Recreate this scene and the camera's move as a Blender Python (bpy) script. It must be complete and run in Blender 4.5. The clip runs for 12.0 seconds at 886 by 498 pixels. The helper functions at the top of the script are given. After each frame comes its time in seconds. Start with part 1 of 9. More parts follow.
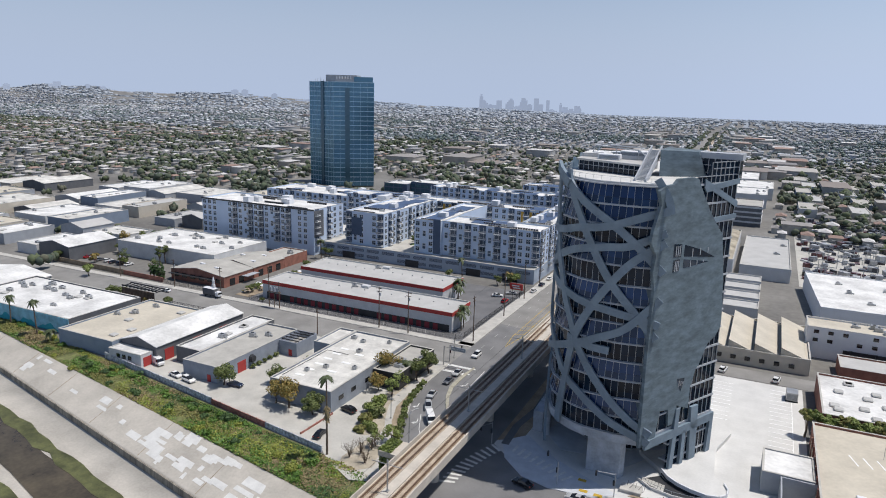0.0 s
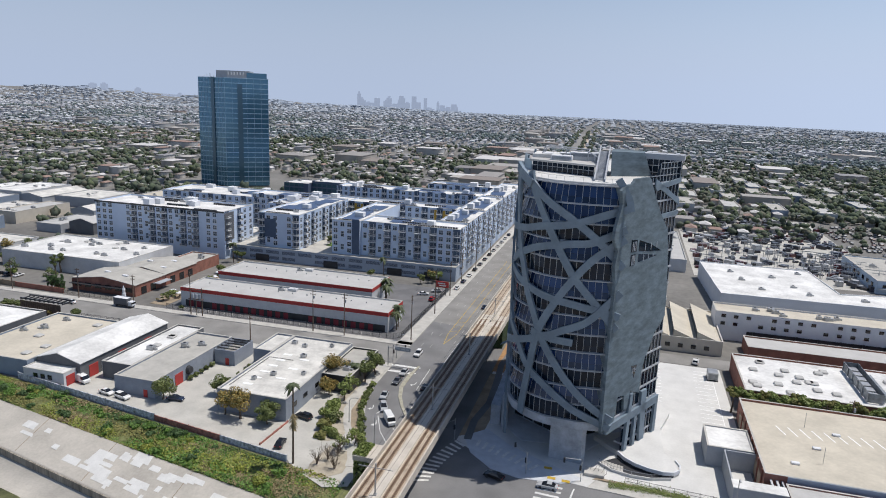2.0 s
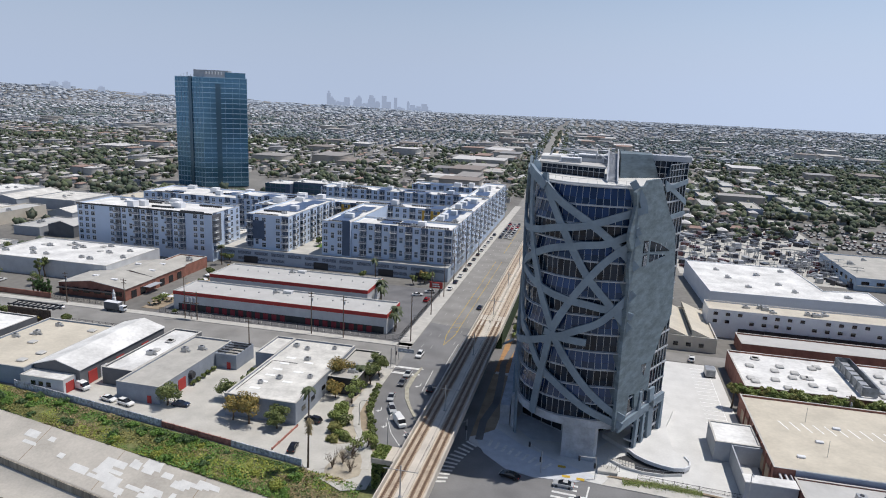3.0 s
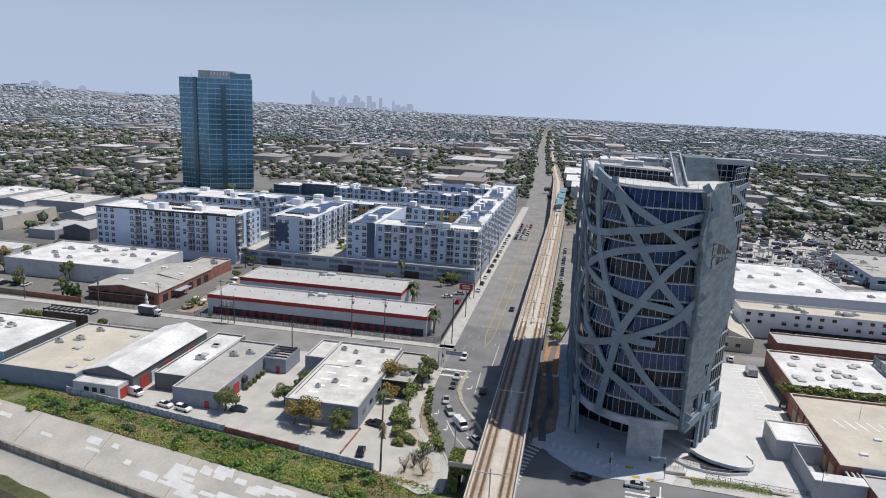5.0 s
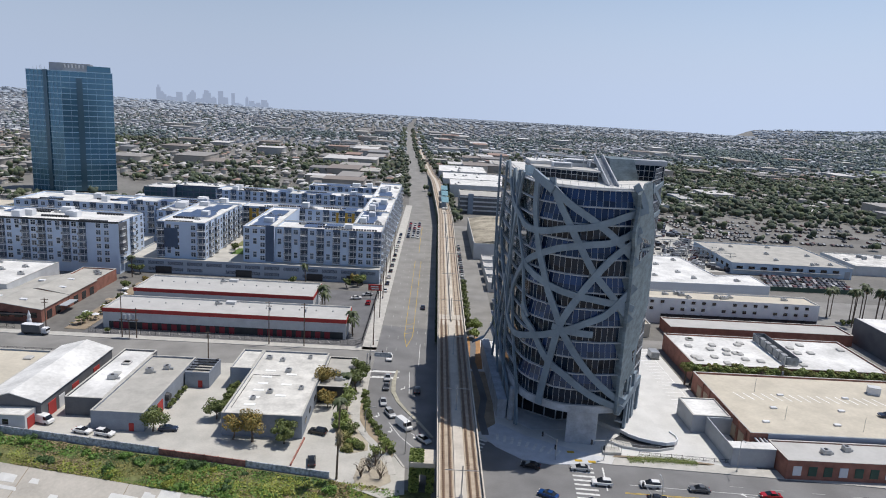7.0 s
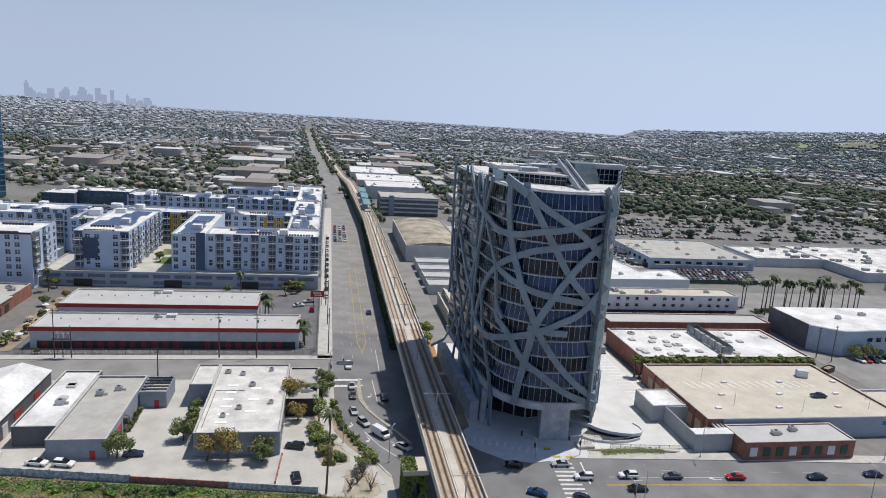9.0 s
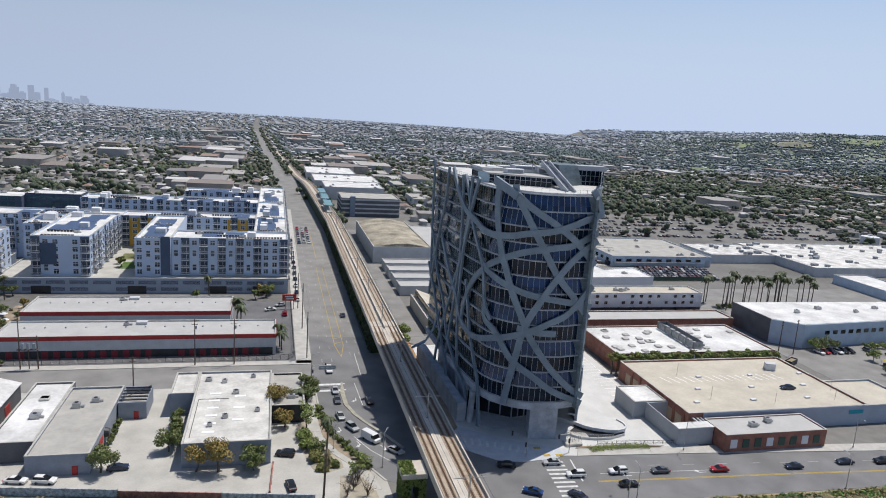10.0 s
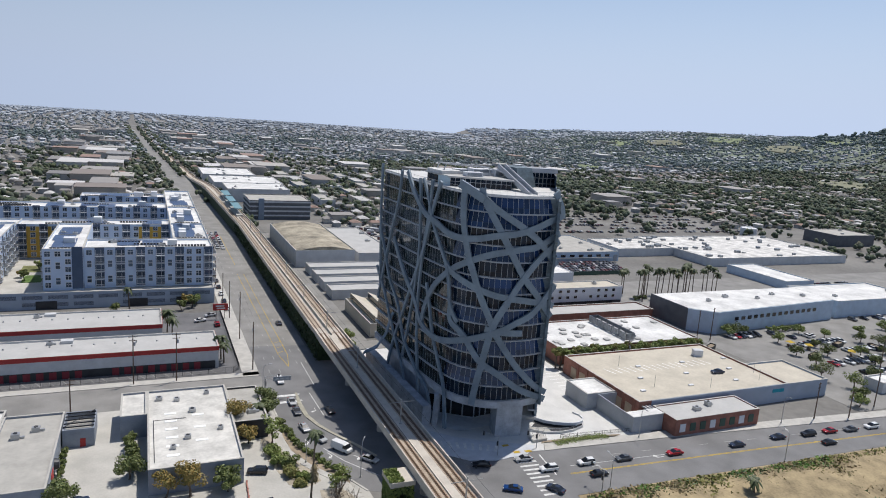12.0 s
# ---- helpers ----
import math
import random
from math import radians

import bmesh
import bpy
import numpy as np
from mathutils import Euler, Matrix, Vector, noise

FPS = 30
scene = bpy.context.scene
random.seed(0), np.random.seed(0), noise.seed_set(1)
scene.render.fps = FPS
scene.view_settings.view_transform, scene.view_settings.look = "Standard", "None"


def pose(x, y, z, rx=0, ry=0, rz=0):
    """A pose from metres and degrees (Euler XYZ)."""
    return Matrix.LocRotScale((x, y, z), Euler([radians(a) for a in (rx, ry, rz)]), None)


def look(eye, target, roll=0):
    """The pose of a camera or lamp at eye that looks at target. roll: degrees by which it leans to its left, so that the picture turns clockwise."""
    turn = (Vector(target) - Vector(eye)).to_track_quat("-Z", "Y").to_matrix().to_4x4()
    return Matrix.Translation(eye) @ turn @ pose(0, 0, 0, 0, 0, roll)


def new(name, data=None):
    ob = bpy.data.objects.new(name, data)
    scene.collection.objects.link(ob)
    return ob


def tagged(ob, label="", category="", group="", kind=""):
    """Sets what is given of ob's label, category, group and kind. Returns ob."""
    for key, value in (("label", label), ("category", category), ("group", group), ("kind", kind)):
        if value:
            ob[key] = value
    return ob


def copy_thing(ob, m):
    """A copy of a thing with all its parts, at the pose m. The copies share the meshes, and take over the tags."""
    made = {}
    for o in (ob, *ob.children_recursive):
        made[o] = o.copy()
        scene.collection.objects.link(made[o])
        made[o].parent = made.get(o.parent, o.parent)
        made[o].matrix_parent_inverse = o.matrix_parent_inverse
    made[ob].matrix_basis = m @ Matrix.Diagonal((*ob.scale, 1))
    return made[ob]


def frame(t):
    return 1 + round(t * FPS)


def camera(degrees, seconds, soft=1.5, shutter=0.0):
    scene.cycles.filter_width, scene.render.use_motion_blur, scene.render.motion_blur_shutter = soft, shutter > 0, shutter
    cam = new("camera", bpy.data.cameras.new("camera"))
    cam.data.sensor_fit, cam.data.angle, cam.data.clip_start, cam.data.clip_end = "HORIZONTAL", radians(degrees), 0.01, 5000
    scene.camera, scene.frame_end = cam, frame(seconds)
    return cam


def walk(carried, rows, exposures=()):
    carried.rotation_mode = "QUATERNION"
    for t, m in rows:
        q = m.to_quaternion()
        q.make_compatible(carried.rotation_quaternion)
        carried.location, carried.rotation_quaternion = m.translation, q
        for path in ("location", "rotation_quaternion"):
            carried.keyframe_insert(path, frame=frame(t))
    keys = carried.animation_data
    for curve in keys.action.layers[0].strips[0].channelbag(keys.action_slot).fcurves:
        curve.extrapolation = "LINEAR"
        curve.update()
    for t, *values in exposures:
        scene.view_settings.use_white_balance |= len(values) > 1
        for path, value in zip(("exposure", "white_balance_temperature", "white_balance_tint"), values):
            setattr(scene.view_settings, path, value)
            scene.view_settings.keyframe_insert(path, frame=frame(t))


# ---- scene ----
EXPOSURE = -0.38
cam = camera(65.9, 12.0, soft=1.0)
METRES, EYE, TILT, LEAN, TURN = 119.0, 81.8, 0.0, 0.0, 25.4
ROWS = [
    (0.0, 0.0, 0.0, 0.0, 0.34, -12.85, -1.5),
    (0.5, -0.0387, -0.0022, 0.0011, -1.47, -12.85, -1.63),
    (1.0, -0.08, -0.0033, 0.0016, -3.83, -12.82, -1.81),
    (1.5, -0.119, -0.0025, 0.0025, -6.62, -12.79, -2.01),
    (2.0, -0.1616, 0.0019, 0.0033, -9.87, -12.72, -2.26),
    (2.5, -0.2051, 0.0075, 0.0045, -11.61, -12.68, -2.37),
    (3.0, -0.2445, 0.0142, 0.0056, -12.43, -12.66, -2.41),
    (5.0, -0.4073, 0.0477, 0.0069, -13.89, -12.61, -2.46),
    (5.5, -0.4485, 0.0569, 0.0075, -15.74, -12.57, -2.58),
    (6.0, -0.4871, 0.0668, 0.0082, -18.52, -12.51, -2.76),
    (6.5, -0.5283, 0.0798, 0.0092, -22.03, -12.4, -2.97),
    (7.0, -0.569, 0.0954, 0.01, -25.74, -12.25, -3.19),
    (7.5, -0.6055, 0.1128, 0.0108, -29.34, -12.08, -3.4),
    (9.5, -0.7464, 0.2045, 0.0137, -36.16, -11.69, -3.65),
    (10.0, -0.7792, 0.2307, 0.0138, -38.92, -11.55, -3.78),
    (10.5, -0.8113, 0.2593, 0.0139, -43.39, -11.33, -3.98),
    (11.0, -0.8421, 0.288, 0.014, -46.51, -11.0, -4.07),
    (11.5, -0.8725, 0.319, 0.0142, -47.86, -10.83, -4.08),
    (12.0, -0.8999, 0.3481, 0.0147, -48.5, -11.05, -4.07),
]
walk(cam, [(t, pose(0, 0, EYE, TILT, LEAN, TURN) @ pose(METRES * x, METRES * y, METRES * z, 90 + pitch, roll, yaw)) for t, x, y, z, yaw, pitch, roll in ROWS],
     exposures=[(0.0, EXPOSURE), (12.0, EXPOSURE)])

# ---- daylight ----
SUN_EL, SUN_AZ = radians(67.0), radians(61.5)      # azimuth clockwise from +y
HAZE = (5.1, 6.1, 8.1)                           # radiance of the pale smog low in the sky
world = bpy.data.worlds.new("sky_world")
scene.world = world
world.use_nodes = True
wn, wl = world.node_tree.nodes, world.node_tree.links
sky = wn.new("ShaderNodeTexSky")
sky.sky_type, sky.sun_disc = "NISHITA", False
sky.sun_elevation, sky.sun_rotation = SUN_EL, SUN_AZ
sky.altitude, sky.air_density, sky.dust_density, sky.ozone_density = 80, 1.0, 1.0, 4.0
w_co, w_sep, w_com = wn.new("ShaderNodeTexCoord"), wn.new("ShaderNodeSeparateXYZ"), wn.new("ShaderNodeCombineXYZ")
w_lift, w_fac, w_mix = wn.new("ShaderNodeMath"), wn.new("ShaderNodeMapRange"), wn.new("ShaderNodeMix")
w_lift.operation, w_lift.inputs[1].default_value = "MAXIMUM", 0.05
w_fac.interpolation_type = "SMOOTHSTEP"
w_fac.inputs["From Min"].default_value, w_fac.inputs["From Max"].default_value = -0.01, 0.36
w_fac.inputs["To Min"].default_value, w_fac.inputs["To Max"].default_value = 1.0, 0.0
w_mix.data_type = "RGBA"
w_mix.inputs[7].default_value = (*HAZE, 1)
wl.new(w_co.outputs["Generated"], w_sep.inputs[0])
wl.new(w_sep.outputs[2], w_lift.inputs[0]), wl.new(w_sep.outputs[2], w_fac.inputs["Value"])
wl.new(w_sep.outputs[0], w_com.inputs[0]), wl.new(w_sep.outputs[1], w_com.inputs[1]), wl.new(w_lift.outputs[0], w_com.inputs[2])
wl.new(w_com.outputs[0], sky.inputs["Vector"])
wl.new(w_fac.outputs[0], w_mix.inputs[0]), wl.new(sky.outputs[0], w_mix.inputs[6])
# the smog is brighter towards the sun
w_dot, w_glow, w_scale = wn.new("ShaderNodeVectorMath"), wn.new("ShaderNodeMapRange"), wn.new("ShaderNodeVectorMath")
w_dot.operation, w_dot.inputs[1].default_value = "DOT_PRODUCT", (math.sin(SUN_AZ), math.cos(SUN_AZ), 0)
w_glow.interpolation_type = "SMOOTHSTEP"
w_glow.inputs["From Min"].default_value, w_glow.inputs["From Max"].default_value = 0.1, 1.0
w_glow.inputs["To Min"].default_value, w_glow.inputs["To Max"].default_value = 0.98, 1.2
w_scale.operation = "SCALE"
wl.new(w_co.outputs["Generated"], w_dot.inputs[0]), wl.new(w_dot.outputs["Value"], w_glow.inputs["Value"])
wl.new(w_mix.outputs[2], w_scale.inputs[0]), wl.new(w_glow.outputs[0], w_scale.inputs["Scale"])
wl.new(w_scale.outputs[0], wn["Background"].inputs["Color"])
wn["Background"].inputs["Strength"].default_value = 0.115
sun_dir = Vector((math.sin(SUN_AZ) * math.cos(SUN_EL), math.cos(SUN_AZ) * math.cos(SUN_EL), math.sin(SUN_EL)))
sun = new("sun", bpy.data.lights.new("sun", "SUN"))
sun.data.energy, sun.data.angle, sun.data.color = 4.9, radians(0.55), (1.0, 0.95, 0.89)
sun.matrix_world = look(sun_dir * 300, (0, 0, 0))


# ---- materials ----
def mat(name, color, rough=0.85, vary=0.25, scale=0.5, fine=6.0, bump=0.0, metal=0.0, spec=0.4, island=0.0, tints=None, obj_random=0.0, stretch=None):
    """Principled surface with large stains (scale, per metre), fine grain, optional random tint per island or per object."""
    m = bpy.data.materials.new(name)
    m.use_nodes = True
    n, l = m.node_tree.nodes, m.node_tree.links
    b = n["Principled BSDF"]
    b.inputs["Roughness"].default_value, b.inputs["Metallic"].default_value = rough, metal
    b.inputs["Specular IOR Level"].default_value = spec
    geo = n.new("ShaderNodeNewGeometry")
    big, small = n.new("ShaderNodeTexNoise"), n.new("ShaderNodeTexNoise")
    big.inputs["Scale"].default_value, big.inputs["Detail"].default_value = scale, 4
    small.inputs["Scale"].default_value, small.inputs["Detail"].default_value = fine, 2
    place = geo.outputs["Position"]
    if stretch:
        mp = n.new("ShaderNodeVectorMath")
        mp.operation, mp.inputs[1].default_value = "MULTIPLY", stretch
        l.new(place, mp.inputs[0])
        place = mp.outputs[0]
    l.new(place, big.inputs["Vector"]), l.new(place, small.inputs["Vector"])
    ramp = n.new("ShaderNodeValToRGB")
    c = np.array(color)
    ramp.color_ramp.elements[0].position, ramp.color_ramp.elements[1].position = 0.3, 0.7
    ramp.color_ramp.elements[0].color = (*np.clip(c * (1 - vary), 0, 1), 1)
    ramp.color_ramp.elements[1].color = (*np.clip(c * (1 + vary * 0.8), 0, 1), 1)
    add = n.new("ShaderNodeMath")
    add.operation = "MULTIPLY_ADD"
    add.inputs[1].default_value = 0.35
    l.new(small.outputs["Fac"], add.inputs[0])
    sub = n.new("ShaderNodeMath")
    sub.operation = "MULTIPLY_ADD"
    sub.inputs[1].default_value, sub.inputs[2].default_value = 0.9, -0.125
    l.new(big.outputs["Fac"], sub.inputs[0])
    l.new(sub.outputs[0], add.inputs[2])
    l.new(add.outputs[0], ramp.inputs[0])
    out = ramp.outputs[0]
    if tints or island or obj_random:
        if obj_random:
            src = n.new("ShaderNodeObjectInfo").outputs["Random"]
        else:
            src = geo.outputs["Random Per Island"]
        tr = n.new("ShaderNodeValToRGB")
        cols = tints or [tuple(c * (1 - (island or obj_random))), tuple(np.clip(c * (1 + (island or obj_random)), 0, 1))]
        tr.color_ramp.interpolation = "CONSTANT" if tints else "LINEAR"
        while len(tr.color_ramp.elements) < len(cols):
            tr.color_ramp.elements.new(0.5)
        for k, cc in enumerate(cols):
            e = tr.color_ramp.elements[k]
            e.position = k / len(cols) if tints else k / max(1, len(cols) - 1)
            e.color = (*cc, 1)
        l.new(src, tr.inputs[0])
        mix = n.new("ShaderNodeMix")
        mix.data_type, mix.inputs[0].default_value = "RGBA", 0.72
        l.new(out, mix.inputs[6]), l.new(tr.outputs[0], mix.inputs[7])
        out = mix.outputs[2]
    l.new(out, b.inputs["Base Color"])
    if bump:
        bn = n.new("ShaderNodeBump")
        bn.inputs["Strength"].default_value, bn.inputs["Distance"].default_value = bump, 0.05
        l.new(small.outputs["Fac"], bn.inputs["Height"]), l.new(bn.outputs[0], b.inputs["Normal"])
    return m


def glass_mat(name, color, rough=0.06, vary=0.5, metal=0.0, spec=0.9, obj=True):
    """Dark reflective glazing with a tint that differs from pane to pane."""
    m = bpy.data.materials.new(name)
    m.use_nodes = True
    n, l = m.node_tree.nodes, m.node_tree.links
    b = n["Principled BSDF"]
    b.inputs["Roughness"].default_value, b.inputs["Metallic"].default_value = rough, metal
    b.inputs["Specular IOR Level"].default_value = spec
    src = n.new("ShaderNodeObjectInfo").outputs["Random"] if obj else n.new("ShaderNodeNewGeometry").outputs["Random Per Island"]
    tr = n.new("ShaderNodeValToRGB")
    c = np.array(color)
    tr.color_ramp.elements[0].color = (*(c * (1 - vary)), 1)
    tr.color_ramp.elements[1].color = (*np.clip(c * (1 + vary), 0, 1), 1)
    l.new(src, tr.inputs[0]), l.new(tr.outputs[0], b.inputs["Base Color"])
    return m


M = {
    "ground": mat("urban_ground", (0.185, 0.178, 0.165), vary=0.35, scale=0.02, fine=0.4),
    "asphalt": mat("worn_asphalt", (0.245, 0.238, 0.225), vary=0.22, scale=0.12, fine=3.0, bump=0.2),
    "asphalt_dark": mat("dark_asphalt", (0.15, 0.15, 0.155), vary=0.25, scale=0.15, fine=3.0, bump=0.2),
    "street_asphalt": mat("street_asphalt", (0.185, 0.184, 0.185), vary=0.22, scale=0.12, fine=3.0, bump=0.2),
    "dirty_white_roof": mat("dirty_white_roof", (0.63, 0.615, 0.585), vary=0.38, scale=0.16, fine=1.1),
    "concrete_lot": mat("concrete_paving", (0.47, 0.455, 0.415), vary=0.16, scale=0.16, fine=2.2, bump=0.1),
    "white_paving": mat("new_white_concrete", (0.59, 0.585, 0.565), vary=0.1, scale=0.2, fine=2.0),
    "sidewalk": mat("sidewalk_concrete", (0.47, 0.455, 0.42), vary=0.15, scale=0.4, fine=3.0),
    "channel": mat("channel_concrete", (0.45, 0.42, 0.37), vary=0.2, scale=0.12, fine=1.6, bump=0.1),
    "channel_patch": mat("pale_concrete_patch", (0.64, 0.635, 0.61), vary=0.1, scale=0.5, fine=4.0),
    "water": mat("murky_water", (0.085, 0.068, 0.042), rough=0.12, vary=0.5, scale=0.12, fine=1.0, spec=0.5),
    "algae": mat("green_algae", (0.10, 0.105, 0.04), rough=0.5, vary=0.5, scale=0.4, fine=2.0),
    "dirt": mat("dry_dirt", (0.30, 0.24, 0.17), vary=0.3, scale=0.3, fine=3.0),
    "grass": mat("bank_grass", (0.155, 0.165, 0.065), vary=0.6, scale=0.25, fine=2.0, bump=0.3),
    "bright_grass": mat("lawn_grass", (0.10, 0.17, 0.04), vary=0.35, scale=0.3, fine=2.0),
    "tower_concrete": mat("tower_concrete", (0.39, 0.42, 0.46), vary=0.28, scale=0.35, fine=1.8, bump=0.15, rough=0.75),
    "tower_steel": mat("grey_painted_steel", (0.185, 0.24, 0.29), vary=0.2, scale=0.25, fine=1.5, rough=0.6, metal=0.1),
    "tower_slab": mat("pale_slab_edge", (0.40, 0.42, 0.45), vary=0.1, scale=0.5, fine=3.0),
    "mullion": mat("silver_mullion", (0.42, 0.44, 0.47), rough=0.45, metal=0.4, vary=0.08),
    "white_paint": mat("white_stucco", (0.68, 0.69, 0.71), vary=0.06, scale=0.15, fine=1.5),
    "white_roof": mat("white_membrane_roof", (0.68, 0.675, 0.655), vary=0.26, scale=0.12, fine=1.0),
    "cream_roof": mat("cream_roof_coating", (0.53, 0.485, 0.40), vary=0.13, scale=0.15, fine=1.2),
    "grey_roof": mat("grey_roof_felt", (0.42, 0.405, 0.37), vary=0.16, scale=0.2, fine=1.2),
    "grey_wall": mat("grey_painted_wall", (0.36, 0.38, 0.41), vary=0.1, scale=0.3, fine=2.0),
    "pale_wall": mat("pale_grey_wall", (0.55, 0.56, 0.57), vary=0.1, scale=0.3, fine=2.0),
    "blue_wall": mat("slate_blue_wall", (0.22, 0.27, 0.34), vary=0.1, scale=0.3, fine=2.0),
    "dark_wall": mat("dark_grey_wall", (0.13, 0.135, 0.145), vary=0.15, scale=0.3, fine=2.0),
    "mural_blue": mat("pale_blue_mural", (0.22, 0.46, 0.58), vary=0.25, scale=0.4, fine=2.0),
    "teal_wall": mat("teal_painted_wall", (0.03, 0.30, 0.38), vary=0.15, scale=0.3, fine=2.0),
    "pale_roof": mat("pale_grey_roof_sheet", (0.46, 0.455, 0.44), vary=0.1, scale=0.15, fine=1.0),
    "workshop_wall": mat("pale_blue_painted_wall", (0.47, 0.56, 0.66), vary=0.1, scale=0.3, fine=2.0),
    # slate panels, and the shade tone of balcony recesses
    "slate_panel": mat("slate_and_recess_shade", (0.075, 0.105, 0.165), vary=0.1, scale=0.5),
    "podium_wall": mat("blue_grey_stucco", (0.36, 0.415, 0.495), vary=0.08, scale=0.3),
    "tower_fin": mat("pale_blue_spandrel", (0.40, 0.52, 0.60), rough=0.35, metal=0.3, vary=0.1),
    "brick": mat("red_brick_wall", (0.30, 0.135, 0.10), vary=0.3, scale=0.4, fine=5.0),
    "red": mat("red_painted_trim", (0.40, 0.05, 0.045), vary=0.12, scale=0.5, fine=3.0),
    "yellow_wall": mat("mustard_stucco", (0.55, 0.34, 0.06), vary=0.1, scale=0.3),
    # metal, and the shade tone of plates that stand for openings
    "dark": mat("dark_metal_and_shade", (0.035, 0.037, 0.042), rough=0.5, vary=0.3),
    "steel": mat("galvanised_steel", (0.42, 0.43, 0.44), rough=0.45, metal=0.6, vary=0.15),
    "grille": mat("perforated_grey_metal", (0.27, 0.29, 0.31), rough=0.5, metal=0.5, vary=0.3, scale=0.8, fine=6.0),
    "apartment_wall": mat("pale_blue_stucco", (0.52, 0.61, 0.745), vary=0.06, scale=0.15, fine=1.5),
    "yard_wall": mat("blue_grey_block_wall", (0.27, 0.30, 0.35), vary=0.14, scale=0.4, fine=2.5),
    "stained_concrete": mat("stained_channel_wall", (0.27, 0.245, 0.20), vary=0.5, scale=0.5, fine=2.0, stretch=(1.0, 1.0, 0.15)),
    "stall_paint": mat("fresh_white_stall_paint", (0.84, 0.84, 0.83), vary=0.06, scale=1.0),
    "curb_yellow": mat("yellow_tactile_plate", (0.5, 0.33, 0.04), vary=0.15, scale=2.0),
    "wood": mat("weathered_pole_wood", (0.14, 0.10, 0.075), vary=0.25, scale=1.0, fine=8.0),
    "deck": mat("guideway_concrete", (0.55, 0.50, 0.43), vary=0.15, scale=0.3, fine=2.0),
    "ballast": mat("rusty_trackbed", (0.42, 0.345, 0.265), vary=0.25, scale=0.8, fine=5.0, bump=0.3),
    "bank_green": mat("bank_green_leaves", (0.12, 0.21, 0.04), rough=0.6, tints=[(0.10, 0.20, 0.032), (0.15, 0.26, 0.045), (0.075, 0.15, 0.03)]),
    "bank_dark": mat("bank_dark_leaves", (0.06, 0.11, 0.035), rough=0.6, tints=[(0.05, 0.10, 0.03), (0.075, 0.13, 0.04), (0.09, 0.15, 0.05)]),
    "bank_lime": mat("bank_lime_leaves", (0.24, 0.28, 0.05), rough=0.6, tints=[(0.27, 0.30, 0.05), (0.20, 0.25, 0.045), (0.30, 0.29, 0.06)]),
    "sandy": mat("sandy_soil", (0.40, 0.355, 0.28), vary=0.25, scale=0.3, fine=3.0),
    "rail_pad": mat("rusty_rail_pads", (0.20, 0.13, 0.085), vary=0.3, scale=1.0),
    "dull_red": mat("dull_red_door", (0.24, 0.04, 0.05), vary=0.2, scale=0.6, fine=3.0),
    "dry_bank": mat("dry_bank_grass", (0.33, 0.26, 0.15), vary=0.4, scale=0.2, fine=1.5, bump=0.3),
    "rail": mat("rusty_rail_steel", (0.16, 0.10, 0.07), rough=0.5, metal=0.5, vary=0.2),
    "sleeper": mat("dark_rail_fixing", (0.29, 0.225, 0.16), vary=0.2),
    "line_white": mat("white_road_paint", (0.66, 0.66, 0.64), vary=0.2, scale=1.0, fine=6.0),
    "faded_white": mat("faded_lane_paint", (0.40, 0.395, 0.375), vary=0.3, scale=0.6, fine=5.0),
    "line_yellow": mat("yellow_road_paint", (0.55, 0.38, 0.05), vary=0.2, scale=1.0, fine=6.0),
    "ivy": mat("dark_ivy", (0.028, 0.05, 0.018), vary=0.6, scale=0.8, fine=3.0, bump=0.5),
    "ivy_leaf": mat("dark_ivy_leaves", (0.03, 0.05, 0.018), tints=[(0.02, 0.035, 0.012), (0.035, 0.055, 0.02), (0.05, 0.075, 0.025)]),
    "teal_roof": mat("teal_metal_roof", (0.16, 0.30, 0.33), rough=0.4, vary=0.1),
    "dry_leaf": mat("dry_brown_foliage", (0.28, 0.22, 0.12), tints=[(0.34, 0.27, 0.15), (0.26, 0.2, 0.11), (0.2, 0.17, 0.09)]),
    "weed": mat("yellow_green_weeds", (0.19, 0.19, 0.065), tints=[(0.22, 0.21, 0.07), (0.15, 0.17, 0.05), (0.26, 0.23, 0.08)]),
    "tower_apron": mat("blue_grey_apron", (0.54, 0.56, 0.59), vary=0.12, scale=0.4),
    "yellow_kerb": mat("worn_yellow_kerb", (0.38, 0.36, 0.29), vary=0.25, scale=0.8),
    "orange_dirt": mat("orange_soil", (0.36, 0.20, 0.09), vary=0.25, scale=0.6),
    "car_glass": mat("dark_car_glass", (0.012, 0.014, 0.018), rough=0.08, vary=0.1, spec=0.7),
    "many_cars": mat("mixed_car_paint", (0.1, 0.1, 0.11), rough=0.3, tints=[(0.02, 0.02, 0.025), (0.06, 0.065, 0.08), (0.3, 0.31, 0.32), (0.015, 0.02, 0.045), (0.6, 0.6, 0.6), (0.12, 0.02, 0.02), (0.05, 0.05, 0.055)]),
    "lens": mat("signal_lens", (0.06, 0.02, 0.02), rough=0.2),
    "graffiti": mat("graffiti_block_wall", (0.46, 0.48, 0.52), vary=0.55, scale=1.4, fine=5.0),
    "red_graffiti": mat("red_painted_wall", (0.36, 0.16, 0.13), vary=0.45, scale=1.2, fine=5.0),
    "worn_white_roof": mat("worn_white_roof", (0.60, 0.585, 0.545), vary=0.25, scale=0.2, fine=1.3),
    "cream_wall": mat("cream_stucco_wall", (0.55, 0.50, 0.42), vary=0.1, scale=0.3),
    "stained_roof": mat("stained_roof_sheet", (0.36, 0.32, 0.245), vary=0.55, scale=0.09, fine=0.8),
